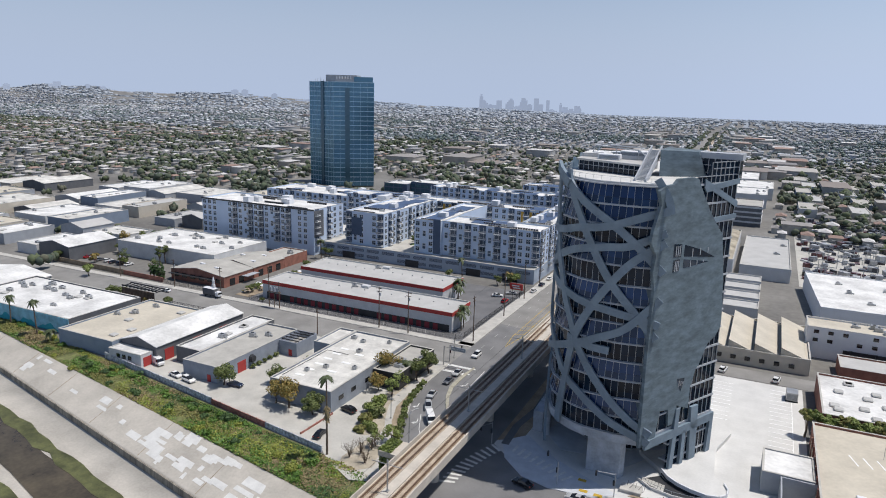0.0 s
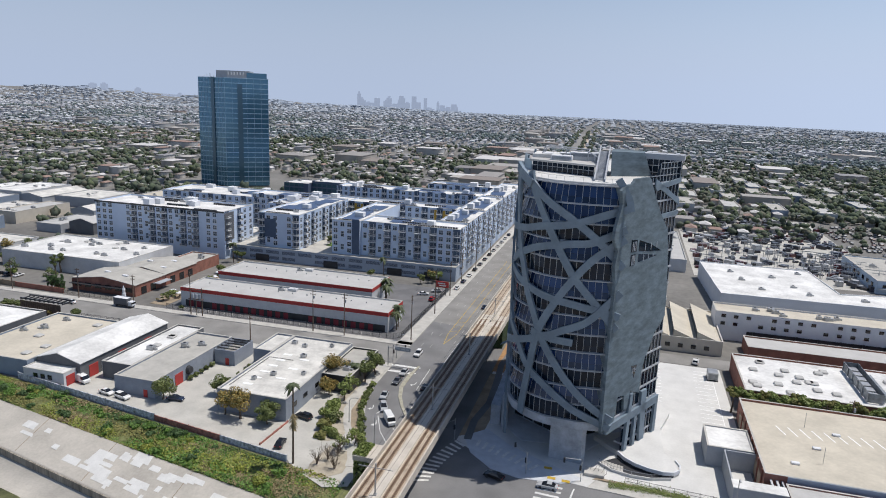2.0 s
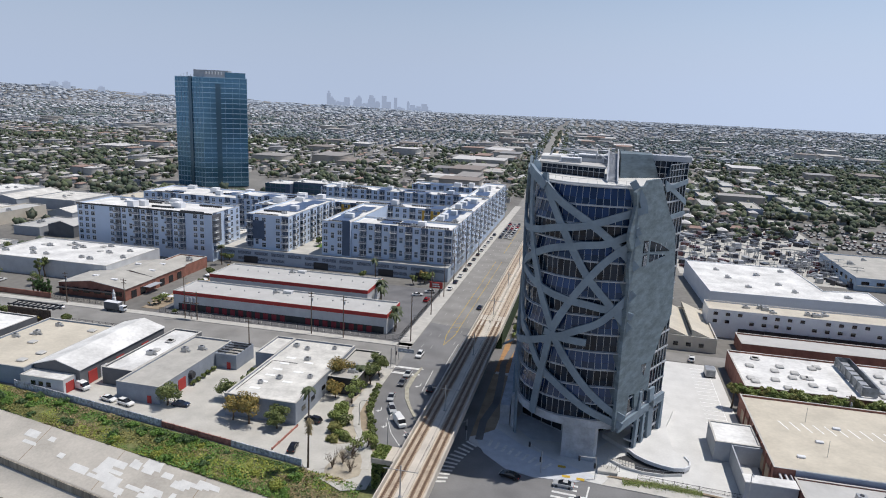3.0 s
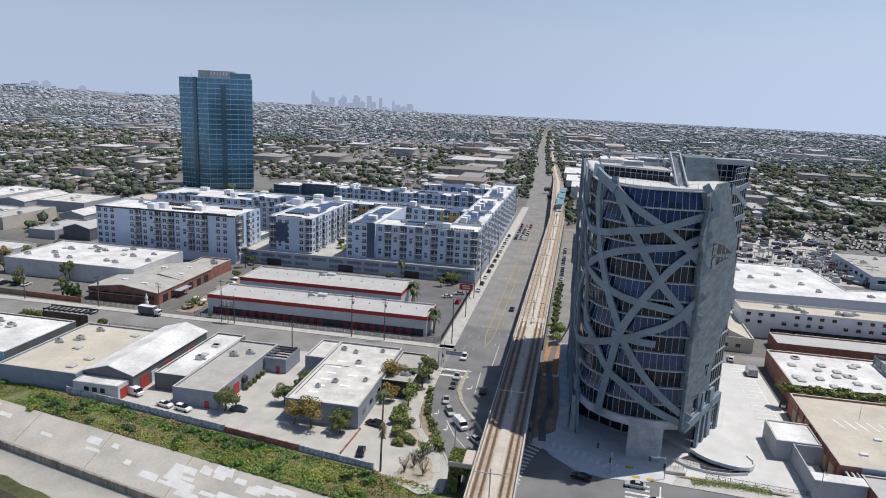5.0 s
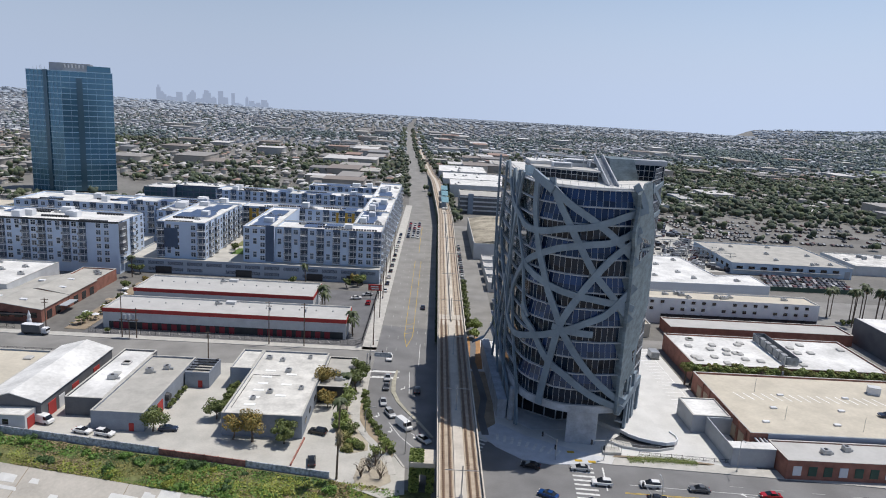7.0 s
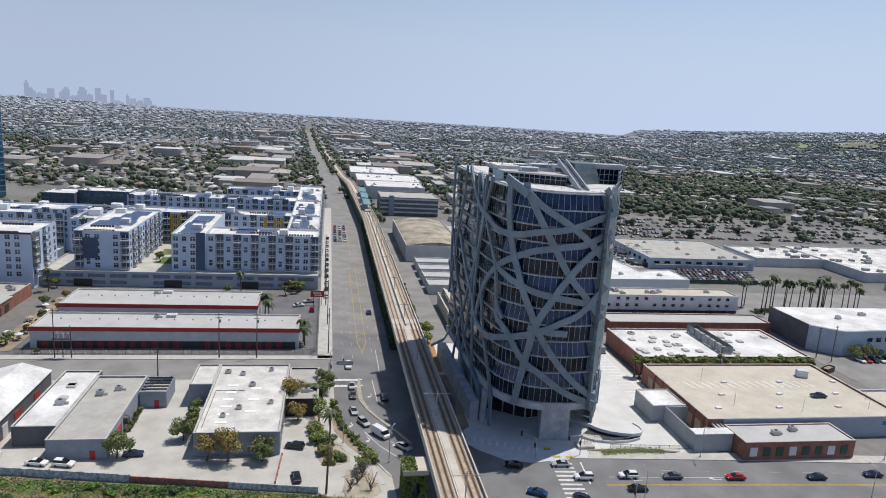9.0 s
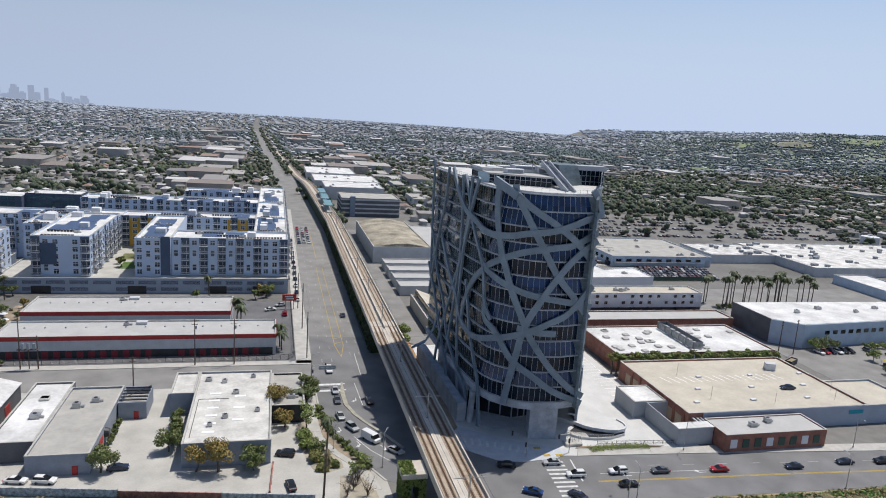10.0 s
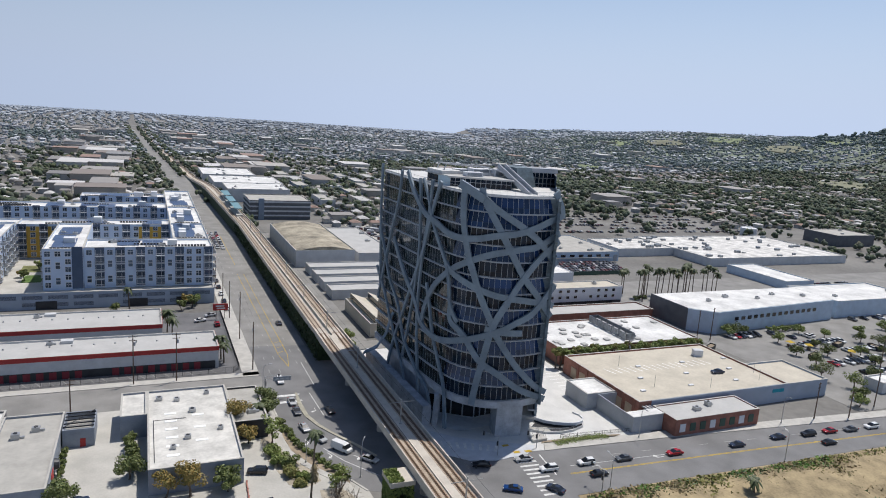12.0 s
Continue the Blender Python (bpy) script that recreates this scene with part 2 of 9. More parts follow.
    "tan_door": mat("tan_roller_door", (0.42, 0.33, 0.24), vary=0.1),
    "green_frame": mat("dark_green_window", (0.03, 0.075, 0.06), rough=0.3, vary=0.2),
    "solar": mat("solar_panel", (0.085, 0.125, 0.215), rough=0.3, vary=0.2),
    "glass_dark": glass_mat("dark_window_glass", (0.008, 0.018, 0.034), spec=0.22),
    # blue base colour stands for the sky reflected in sloping panes
    "glass_blue": glass_mat("sky_reflection_glass", (0.016, 0.04, 0.115), spec=0.45),
    "glass_tower": glass_mat("teal_tower_glass", (0.075, 0.20, 0.29), obj=False, vary=0.35, metal=0.45, rough=0.12),
    "recess_glass": glass_mat("dark_teal_glass_and_recess_shade", (0.05, 0.12, 0.17), obj=False, vary=0.3, metal=0.3, rough=0.2),
    "apt_glass": glass_mat("apartment_window_glass", (0.055, 0.08, 0.115), spec=0.55, vary=0.6),
    "glass_strip_dark": glass_mat("dark_window_strip", (0.008, 0.018, 0.034), obj=False, spec=0.22),
    # same reflection blue for the joined panes
    "glass_strip_blue": glass_mat("sky_reflection_strip", (0.014, 0.034, 0.085), obj=False, spec=0.45),
    # green-grey put in for the dull reflection on the west panes
    "glass_west": glass_mat("green_reflection_glass", (0.022, 0.032, 0.034), obj=False, spec=0.6, vary=0.6),
    "board_concrete": mat("board_marked_concrete", (0.13, 0.172, 0.2), vary=0.34, scale=0.8, fine=3.0, bump=0.05, rough=0.8, stretch=(0.35, 0.35, 0.9)),
    "bark": mat("tree_bark", (0.13, 0.10, 0.075), vary=0.3, scale=2.0, fine=10.0),
    "leaf": mat("green_leaves", (0.08, 0.11, 0.035), rough=0.55, tints=[(0.10, 0.135, 0.036), (0.15, 0.18, 0.05), (0.20, 0.22, 0.068), (0.125, 0.15, 0.05)]),
    "leaf_gold": mat("golden_leaves", (0.2, 0.14, 0.045), rough=0.6, tints=[(0.36, 0.24, 0.06), (0.25, 0.21, 0.06), (0.17, 0.17, 0.05), (0.40, 0.30, 0.09)]),
    "leaf_bright": mat("fresh_leaves", (0.14, 0.19, 0.05), rough=0.55, tints=[(0.20, 0.25, 0.06), (0.27, 0.31, 0.09), (0.16, 0.21, 0.055)]),
    "palm": mat("palm_fronds", (0.075, 0.095, 0.04), rough=0.55, tints=[(0.055, 0.075, 0.03), (0.10, 0.12, 0.05)]),
    # greens of the far trees, raised a little in place of haze
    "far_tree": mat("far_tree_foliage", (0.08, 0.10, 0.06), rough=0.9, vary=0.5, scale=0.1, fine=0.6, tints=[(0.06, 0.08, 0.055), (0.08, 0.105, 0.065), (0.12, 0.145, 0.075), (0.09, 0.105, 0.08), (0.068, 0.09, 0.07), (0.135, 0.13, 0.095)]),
    # paler, bluer copies for the middle distance: haze mixed into the colour
    "mid_tree": mat("hazed_mid_foliage", (0.12, 0.145, 0.125), rough=0.9, vary=0.4, scale=0.05, fine=0.4, tints=[(0.13, 0.17, 0.19), (0.155, 0.20, 0.205), (0.18, 0.225, 0.195), (0.15, 0.19, 0.21)]),
    "mid_wall": mat("hazed_mid_walls", (0.42, 0.44, 0.47), vary=0.1, tints=[(0.40, 0.41, 0.43), (0.50, 0.52, 0.55), (0.33, 0.34, 0.37)]),
    "mid_roof": mat("hazed_mid_roofs", (0.36, 0.36, 0.36), vary=0.12, scale=0.05, tints=[(0.30, 0.31, 0.345), (0.64, 0.67, 0.71), (0.27, 0.285, 0.325), (0.40, 0.42, 0.45), (0.34, 0.305, 0.305), (0.60, 0.63, 0.67), (0.31, 0.33, 0.375), (0.26, 0.275, 0.315)]),
    # farthest houses, roofs and trees all share one painted haze colour
    "farthest": mat("haze_coloured_city", (0.30, 0.34, 0.40), vary=0.12, scale=0.004, fine=0.05, tints=[(0.29, 0.335, 0.40), (0.30, 0.345, 0.41), (0.32, 0.365, 0.425), (0.28, 0.325, 0.39)]),
    "meadow": mat("hillside_meadow", (0.17, 0.205, 0.105), vary=0.35, scale=0.01, fine=0.1),
    "yellow_meadow": mat("dry_hillside_grass", (0.21, 0.21, 0.14), vary=0.35, scale=0.01, fine=0.1),
    "far_wall": mat("house_walls", (0.5, 0.46, 0.4), vary=0.1, tints=[(0.45, 0.42, 0.38), (0.55, 0.54, 0.52), (0.36, 0.33, 0.30), (0.34, 0.36, 0.38)]),
    "far_roof": mat("house_roofs", (0.3, 0.28, 0.26), vary=0.15, scale=0.2, tints=[(0.22, 0.185, 0.165), (0.62, 0.61, 0.60), (0.29, 0.275, 0.265), (0.18, 0.175, 0.18), (0.35, 0.335, 0.32), (0.29, 0.175, 0.135), (0.23, 0.22, 0.215), (0.66, 0.65, 0.64), (0.25, 0.255, 0.27), (0.45, 0.43, 0.40)]),
    # scrub colour, lightened to stand in for haze over the hills
    "hill": mat("hazed_scrubby_hill", (0.16, 0.19, 0.14), vary=0.5, scale=0.006, fine=0.05),
    # distant roofs and trees, with haze put into their pale blue-grey tints
    "distant_roof": mat("haze_tinted_roofs", (0.36, 0.38, 0.41), vary=0.1, scale=0.01, tints=[(0.31, 0.345, 0.39), (0.36, 0.395, 0.44), (0.45, 0.485, 0.53), (0.31, 0.345, 0.39)]),
    "distant_tree": mat("haze_tinted_foliage", (0.18, 0.21, 0.235), rough=0.9, vary=0.3, scale=0.01, tints=[(0.20, 0.235, 0.275), (0.225, 0.26, 0.295), (0.21, 0.245, 0.285)]),
}

# blue-grey emission stands in for the haze before the far skyline
backdrop_mat = bpy.data.materials.new("haze_glow_backdrop")
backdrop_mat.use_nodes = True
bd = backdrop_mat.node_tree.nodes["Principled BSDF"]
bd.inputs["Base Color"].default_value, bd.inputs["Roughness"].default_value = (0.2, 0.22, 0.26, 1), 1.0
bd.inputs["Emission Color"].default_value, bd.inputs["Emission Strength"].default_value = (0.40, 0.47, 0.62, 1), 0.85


# ---- mesh helpers ----
def part(name, bm, material, parent=None, label="", at=None):
    me = bpy.data.meshes.new(name)
    bm.to_mesh(me)
    bm.free()
    me.materials.append(material)
    ob = new(name, me)
    ob.parent = parent
    if at is not None:
        ob.matrix_basis = at
    if label:
        tagged(ob, label)
    return ob


def thing(name, label, category, group="", kind="", at=(0, 0, 0), rz=0):
    ob = new(name)
    ob.empty_display_size = 0.3
    ob.matrix_basis = pose(*at, 0, 0, rz)
    return tagged(ob, label, category, group, kind)


BOXF = ((0, 3, 2, 1), (4, 5, 6, 7), (0, 1, 5, 4), (1, 2, 6, 5), (2, 3, 7, 6), (3, 0, 4, 7))


def add_box(bm, x0, x1, y0, y1, z0, z1, rz=0.0):
    c, s = math.cos(rz), math.sin(rz)
    mx, my = (x0 + x1) / 2, (y0 + y1) / 2
    vs = []
    for z in (z0, z1):
        for x, y in ((x0, y0), (x1, y0), (x1, y1), (x0, y1)):
            dx, dy = x - mx, y - my
            vs.append(bm.verts.new((mx + c * dx - s * dy, my + s * dx + c * dy, z)))
    for f in BOXF:
        bm.faces.new([vs[i] for i in f])
    return vs


def box(*a, **k):
    bm = bmesh.new()
    add_box(bm, *a, **k)
    return bm


def boxes(rows):
    bm = bmesh.new()
    for r in rows:
        add_box(bm, *r)
    return bm


def ring_wall(x0, x1, y0, y1, t, z0, z1):
    """Four walls as one closed ring."""
    bm = bmesh.new()
    r = []
    for i in (0, t):
        for z in (z0, z1):
            r.append([bm.verts.new((x, y, z)) for x, y in ((x0 + i, y0 + i), (x1 - i, y0 + i), (x1 - i, y1 - i), (x0 + i, y1 - i))])
    for k in range(4):
        j = (k + 1) % 4
        bm.faces.new((r[0][k], r[0][j], r[1][j], r[1][k]))
        bm.faces.new((r[2][j], r[2][k], r[3][k], r[3][j]))
        bm.faces.new((r[1][k], r[1][j], r[3][j], r[3][k]))
        bm.faces.new((r[0][j], r[0][k], r[2][k], r[2][j]))
    return bm


def soft_box(x0, x1, y0, y1, z0, z1, r=0.05, seg=1):
    bm = box(x0, x1, y0, y1, z0, z1)
    bmesh.ops.bevel(bm, geom=bm.edges[:], offset=r, segments=seg, affect="EDGES")
    return bm


def add_prism(bm, pts, z0, z1):
    lo = [bm.verts.new((x, y, z0)) for x, y in pts]
    hi = [bm.verts.new((x, y, z1)) for x, y in pts]
    bm.faces.new(hi)
    bm.faces.new(lo[::-1])
    k = len(pts)
    for i in range(k):
        bm.faces.new((lo[i], lo[(i + 1) % k], hi[(i + 1) % k], hi[i]))


def prism(pts, z0, z1):
    bm = bmesh.new()
    area = sum(a[0] * b[1] - b[0] * a[1] for a, b in zip(pts, pts[1:] + pts[:1]))
    add_prism(bm, pts if area > 0 else pts[::-1], z0, z1)
    return bm


def add_tube(bm, pts, radii, sides=6):
    rings = []
    for i, p in enumerate(pts):
        p = Vector(p)
        d = (Vector(pts[min(i + 1, len(pts) - 1)]) - Vector(pts[max(i - 1, 0)])).normalized()
        a = d.orthogonal().normalized()
        b = d.cross(a)
        r = radii[i] if hasattr(radii, "__len__") else radii
        rings.append([bm.verts.new(p + r * (math.cos(2 * math.pi * k / sides) * a + math.sin(2 * math.pi * k / sides) * b)) for k in range(sides)])
    for q, w in zip(rings, rings[1:]):
        for k in range(sides):
            bm.faces.new((q[k], q[(k + 1) % sides], w[(k + 1) % sides], w[k]))
    bm.faces.new(rings[0][::-1]), bm.faces.new(rings[-1])


def tube(pts, radii, sides=6):
    bm = bmesh.new()
    add_tube(bm, pts, radii, sides)
    return bm


def raw_mesh(name, verts, faces, material, loops=4):
    """One mesh from arrays of equal-sided faces."""
    me = bpy.data.meshes.new(name)
    verts, faces = np.asarray(verts, np.float32), np.asarray(faces, np.int32)
    me.vertices.add(len(verts)), me.loops.add(faces.size), me.polygons.add(len(faces))
    me.vertices.foreach_set("co", verts.ravel())
    me.loops.foreach_set("vertex_index", faces.ravel())
    me.polygons.foreach_set("loop_start", np.arange(0, faces.size, loops, dtype=np.int32))
    me.update(calc_edges=True)
    me.materials.append(material)
    return me


def share(name, me, parent, m, label=""):
    ob = new(name, me)
    ob.parent = parent
    ob.matrix_basis = m
    return tagged(ob, label)




# ---- ground sheet with the river channel, far slopes and hills ----
FENCE_X = (-4900, -177, -62, -24, 5200)
FENCE_Y = (912.3, 133, 114, 109.3, -73)
# lines of the channel: y at x = -200, slope, height
STATIONS = [(-220, -0.235, -6.3), (70, -0.235, -6.3), (94, -0.235, -6.35), (111.5, -0.235, -6.2), (118.2, -0.229, -6.15), (118.5, -0.229, -4.3), (119.1, -0.229, -4.3), (128.2, -0.196, -0.9), (131.5, -0.18, -0.35), (136.2, -0.165, -0.1)]


def bank_line(x):
    """y of the fence above the river bank."""
    return float(np.interp(x, FENCE_X, FENCE_Y))


def station(k, x):
    y, m, z = STATIONS[k]
    c = max(-450.0, min(-62.0, x))
    return y + m * (c + 200.0) - bank_line(c) + bank_line(x), z


def far_height(x, y):
    r, az = math.hypot(x, y), math.degrees(math.atan2(x, y))
    z = 0.0
    if r > 2600:
        z -= 46.0 * ((r - 2600) / 2400) ** 1.5
    left = max(0.0, min(1.0, (-12 - az) / 40.0))
    if r > 3200:
        z += left * 112.0 * min(1.0, (r - 3200) / 1700.0) * (0.85 + 0.14 * math.sin(az * 0.55) + 0.06 * math.sin(az * 1.9))
    if az > 24 and r > 1150:
        crest = np.interp(az, (24, 29, 33, 41, 46, 52, 56, 64, 75), (0, 18, 42, 72, 86, 100, 136, 170, 150))
        k = min(1.0, (r - 1150) / 1350.0)
        k = k * k * (3 - 2 * k)
        n = noise.fractal(Vector((x * 0.0022, y * 0.0022, 0.3)), 1.0, 2.0, 5)
        z += (crest + (46.0 * (max(0.0, r - 2600) / 2400) ** 1.5 if r > 2600 else 0.0)) * k * (1 + 0.16 * n) + 10 * k * n * (1 - k)
    return z


gx = sorted({round(v, 1) for v in [-4900, -4300, -3700, -3200, -2700, -2300, -1900, -1600, -1300, -1050, -850, -700, -600, -500, *range(-430, 260, 20), 260, 320, 400, 500, 600, 720, 850, 1000, 1150, 1300, 1450, 1600, 1750, 1900, 2050, 2200, 2400, 2600, 2800, 3100, 3500, 3900, 4300, 4700, 5200]})
gs = [0, 10, 30, 60, 100, 150, 220, 300, 400, 520, 650, 800, 950, 1100, 1250, 1400, 1550, 1700, 1850, 2000, 2150, 2300, 2450, 2600, 2800, 3000, 3300, 3600, 3900, 4200, 4500, 4900, 5400]
gv, gf = [], []
for k in range(len(STATIONS)):
    gv += [(x, *station(k, x)) for x in gx]
for s in gs:
    gv += [(x, bank_line(x) + s, far_height(x, bank_line(x) + s)) for x in gx]
nx = len(gx)
for j in range(len(STATIONS) + len(gs) - 1):
    for i in range(nx - 1):
        a = j * nx + i
        gf.append((a, a + 1, a + nx + 1, a + nx))
ground = new("ground", raw_mesh("ground", gv, gf, M["ground"]))
tagged(ground, "pale urban ground sheet reaching the hazy horizon", "ground", kind="structure")
for extra in ("channel", "grass", "hill", "dry_bank"):
    ground.data.materials.append(M[extra])
for p in ground.data.polygons:
    j = p.index // (nx - 1)
    c = p.center
    if j < len(STATIONS):
        p.material_index = (4 if j >= 5 else 1) if c.x > -24 else 2 if j >= 7 else 1
    elif math.hypot(c.x, c.y) > 1450 and math.degrees(math.atan2(c.x, c.y)) > 28:
        p.material_index = 3


def slab(name, pts, top, material, label, category, kind="structure", low=-0.02):
    ob = part(name, prism(pts, low, top), material)
    return tagged(ob, label, category, kind=kind)


def rect(x0, x1, y0, y1):
    return [(x0, y0), (x1, y0), (x1, y1), (x0, y1)]


# water in the channel
wx = [-450, -380, -330, -290, -260, -230, -200, -170, -150, -130, -110, -90, -70]
slab("water", [(x, station(3, x)[0] - 4.5 + 0.8 * math.sin(x * 0.09)) for x in wx] + [(x, station(2, x)[0] + 3 + 0.8 * math.sin(x * 0.07)) for x in wx[::-1]], -6.1, M["water"], "brown shallow water in the concrete river channel", "water", low=-6.5)
for k, (st, off) in enumerate(((3, -1.5), (2, 1.0))):
    xs = list(range(-450, -66, 6))
    slab("algae_strip", [(x, station(st, x)[0] + off + 1.3 * noise.noise(Vector((x * 0.11, k, 0)))) for x in xs] + [(x, station(st, x)[0] + off - 3.6 + 1.8 * noise.noise(Vector((x * 0.13, k + 5, 0)))) for x in xs[::-1]], -6.06, M["algae"], "green algae along the edge of the water", "algae", kind="stuff", low=-6.5)
# stained upright wall at the foot of the slope
for x in range(-450, -66, 16):
    bm = bmesh.new()
    vs = [bm.verts.new((xx, station(4, xx)[0] + d, z)) for z in (-6.3, -4.32) for xx, d in ((x + 0.03, -0.12), (x + 15.97, -0.12), (x + 15.97, 0.25), (x + 0.03, 0.25))]
    for f in BOXF:
        bm.faces.new([vs[i] for i in f])
    part("channel_wall", bm, M["stained_concrete"], ground, "stained concrete channel wall" if x == -450 else "")
# pale repairs and joints on the sloping concrete
def on_slope(x, t, lift):
    (ya, za), (yb, zb) = station(6, x), station(7, x)
    return (x, ya + (yb - ya) * t, za + (zb - za) * t + lift)


pr = np.random.default_rng(5)
for k in range(46):
    x0, t0 = pr.uniform(-200, -88), pr.uniform(0.05, 0.8)
    w, d = pr.uniform(1.0, 6.5), pr.uniform(0.08, 0.2)
    if k > 16:
        x0 = pr.uniform(-135, -86)
    bm = bmesh.new()
    vs = [bm.verts.new(on_slope(x, t, l)) for l in (-0.05, 0.02) for x, t in ((x0, t0), (x0 + w, t0 + pr.uniform(-0.01, 0.01)), (x0 + w + pr.uniform(-0.6, 0.2), t0 + d), (x0 + 0.2, t0 + d))]
    for f in BOXF:
        bm.faces.new([vs[i] for i in f])
    part("concrete_patch", bm, M["channel_patch"], ground, "pale concrete repair patch" if k == 0 else "")
for x in range(-440, -80, 24):
    bm = bmesh.new()
    vs = [bm.verts.new(on_slope(xx, t, l)) for l in (-0.05, 0.015) for xx, t in ((x, 0.0), (x + 0.15, 0.0), (x + 0.15, 1.0), (x, 1.0))]
    for f in BOXF:
        bm.faces.new([vs[i] for i in f])
    part("slab_joint", bm, M["dirt"], ground)

# roads
def avenue_x(y):
    """Shift of the avenue and the railway to the west, far away."""
    return float(np.interp(y, (0, 430, 700, 1090, 1500, 2300), (0, 0, -9, -33, -52, -85)))


ys = [176, 300, 430, 520, 610, 700, 850, 1000, 1200, 1500, 1750]
main_road = slab("road", [(-82.5 + avenue_x(y), y) for y in ys] + [(-63.2 + avenue_x(y), y) for y in ys[::-1]], 0.02, M["asphalt"], "worn grey asphalt avenue with faded markings", "road")
junction = slab("road", [(-82.4, 176), (-82.2, 165), (-80.0, 151.2), (-76.0, 139.8), (-71.9, 129.9), (-69.4, 124.4), (-63.5, 121.5), (-62, 70), (-24, 70), (-24, 109.2), (70, 106.5), (240, 100), (240, 108), (84, 121.3), (20, 127), (-15, 129.6), (-24, 131), (-38, 134), (-46, 140), (-51.5, 150), (-52, 176)], 0.024, M["street_asphalt"], "dark asphalt intersection under the rail bridge", "road")
slab("road", [(-82.4, 176.05), (-52.6, 176.05), (-52.6, 205), (-63.2, 205), (-63.2, 222.2), (-82.3, 224.4)], 0.026, M["street_asphalt"], "dark resurfaced stretch of the avenue", "road")
slab("road", rect(-420, -82.6, 181, 197), 0.02, M["asphalt"], "grey asphalt side street between low sheds", "road")
slab("road", rect(-50, 90, 214, 222.5), 0.02, M["asphalt"], "asphalt lane behind the tower", "road")
# pavements, lots
slab("pavement", rect(-87.5, -82.6, 198, 520), 0.16, M["sidewalk"], "pale concrete sidewalk along the avenue", "pavement")
slab("pavement", rect(-420, -82.6, 197.1, 200.5), 0.16, M["sidewalk"], "pale concrete sidewalk along the side street", "pavement")
slab("pavement", [(-20, 130), (-14, 129.7), (20, 127.2), (84, 121.5), (240, 108.2), (240, 112), (84, 125.5), (20, 131), (-18, 134)], 0.16, M["sidewalk"], "pale concrete sidewalk beside the cross street", "pavement")
slab("concrete_lot", [(-177, 134), (-86, 119.0), (-84, 116.8), (-74.0, 111.5), (-69.0, 113.5), (-69.4, 124.2), (-72.0, 129.7), (-76.1, 139.6), (-80.1, 151.0), (-82.3, 165), (-82.5, 180.9), (-177, 180.9)], 0.05, M["concrete_lot"], "sun-bleached concrete yard between the sheds", "pavement")
slab("concrete_lot", rect(-86, -83, 150, 181), 0.14, M["sidewalk"], "concrete sidewalk at the street corner", "pavement")
slab("asphalt_lot", rect(-182, -87.6, 200.6, 268), 0.05, M["asphalt_dark"], "dark asphalt yard round the storage sheds", "pavement")
slab("plaza", [(-52, 141), (-46, 136), (-30, 131.5), (-20, 130.2), (-18, 134.2), (15.9, 131.4), (15.9, 213), (-52, 213)], 0.1, M["white_paving"], "bright white concrete plaza and parking court round the tower", "pavement")
slab("asphalt_lot", rect(-52.5, -40, 222.6, 440), 0.05, M["asphalt"], "grey asphalt parking strip beside the rail bridge", "pavement")
slab("asphalt_lot", rect(95, 420, 125, 290), 0.04, M["asphalt"], "worn asphalt car park", "pavement")


# ---- the tower wrapped in steel bands ----
WRAP = [Vector(p) for p in ((-17.8, 139), (-24, 137.9), (-30.5, 138.2), (-34, 139.5), (-37, 141.7), (-39.5, 144.5), (-41, 147.5), (-42, 152), (-43, 160), (-44, 175), (-44.8, 200))]
WRAP_U = [0.0]
for a, b in zip(WRAP, WRAP[1:]):
    WRAP_U.append(WRAP_U[-1] + (b - a).length)
WRAP_N = []
for i in range(len(WRAP)):
    d = (WRAP[min(i + 1, len(WRAP) - 1)] - WRAP[max(i - 1, 0)]).normalized()
    WRAP_N.append(Vector((-d.y, d.x)))


def wrap(u, off=0.0):
    """Plan point of the curved facade at arc length u, pushed out by off metres."""
    u = max(-3.0, min(WRAP_U[-1] + 4.0, u))
    i = 0
    while i < len(WRAP) - 2 and WRAP_U[i + 1] < u:
        i += 1
    k = (u - WRAP_U[i]) / (WRAP_U[i + 1] - WRAP_U[i])
    kk = max(0.0, min(1.0, k))
    n = (WRAP_N[i] * (1 - kk) + WRAP_N[i + 1] * kk).normalized()
    return WRAP[i] + (WRAP[i + 1] - WRAP[i]) * k + n * off



tower = thing("office_tower", "dark glass office tower wrapped in crossing grey steel bands", "building")
SE, NE = Vector((-17.8, 139)), Vector((-6.0, 161))
EAST = (NE - SE).normalized()
EAST_N = Vector((EAST.y, -EAST.x))
Z0, FLOOR, FLOORS = 11.2, 4.13, 13
ROOF = Z0 + FLOOR * FLOORS


def east(v, off=0.0):
    return SE + EAST * v + EAST_N * off


def outline(off, u0=0.0, u1=None, step=1.0):
    u1 = WRAP_U[-1] if u1 is None else u1
    k = max(2, int((u1 - u0) / step))
    return [wrap(u0 + (u1 - u0) * i / k, off) for i in range(k + 1)]


BACK = [Vector((-14, 199)), Vector((-12, 176))]


def plan(off):
    ring = outline(off, step=1.6) + [b - Vector((-off, off)) * 0 for b in BACK] + [NE + EAST_N * off * 0.2]
    return [(p.x, p.y) for p in ring][::-1]


# inner body behind the glass, floor slabs, roof deck
part("body", prism(plan(-1.6), Z0, ROOF - 0.2), M["dark"], tower, "dark interior behind the glazing")
for f in range(FLOORS + 1):
    z = Z0 + f * FLOOR
    part("floor_slab", prism(plan(0.16), z - 0.14, z + 0.12), M["tower_slab"], tower, "pale slab edge")
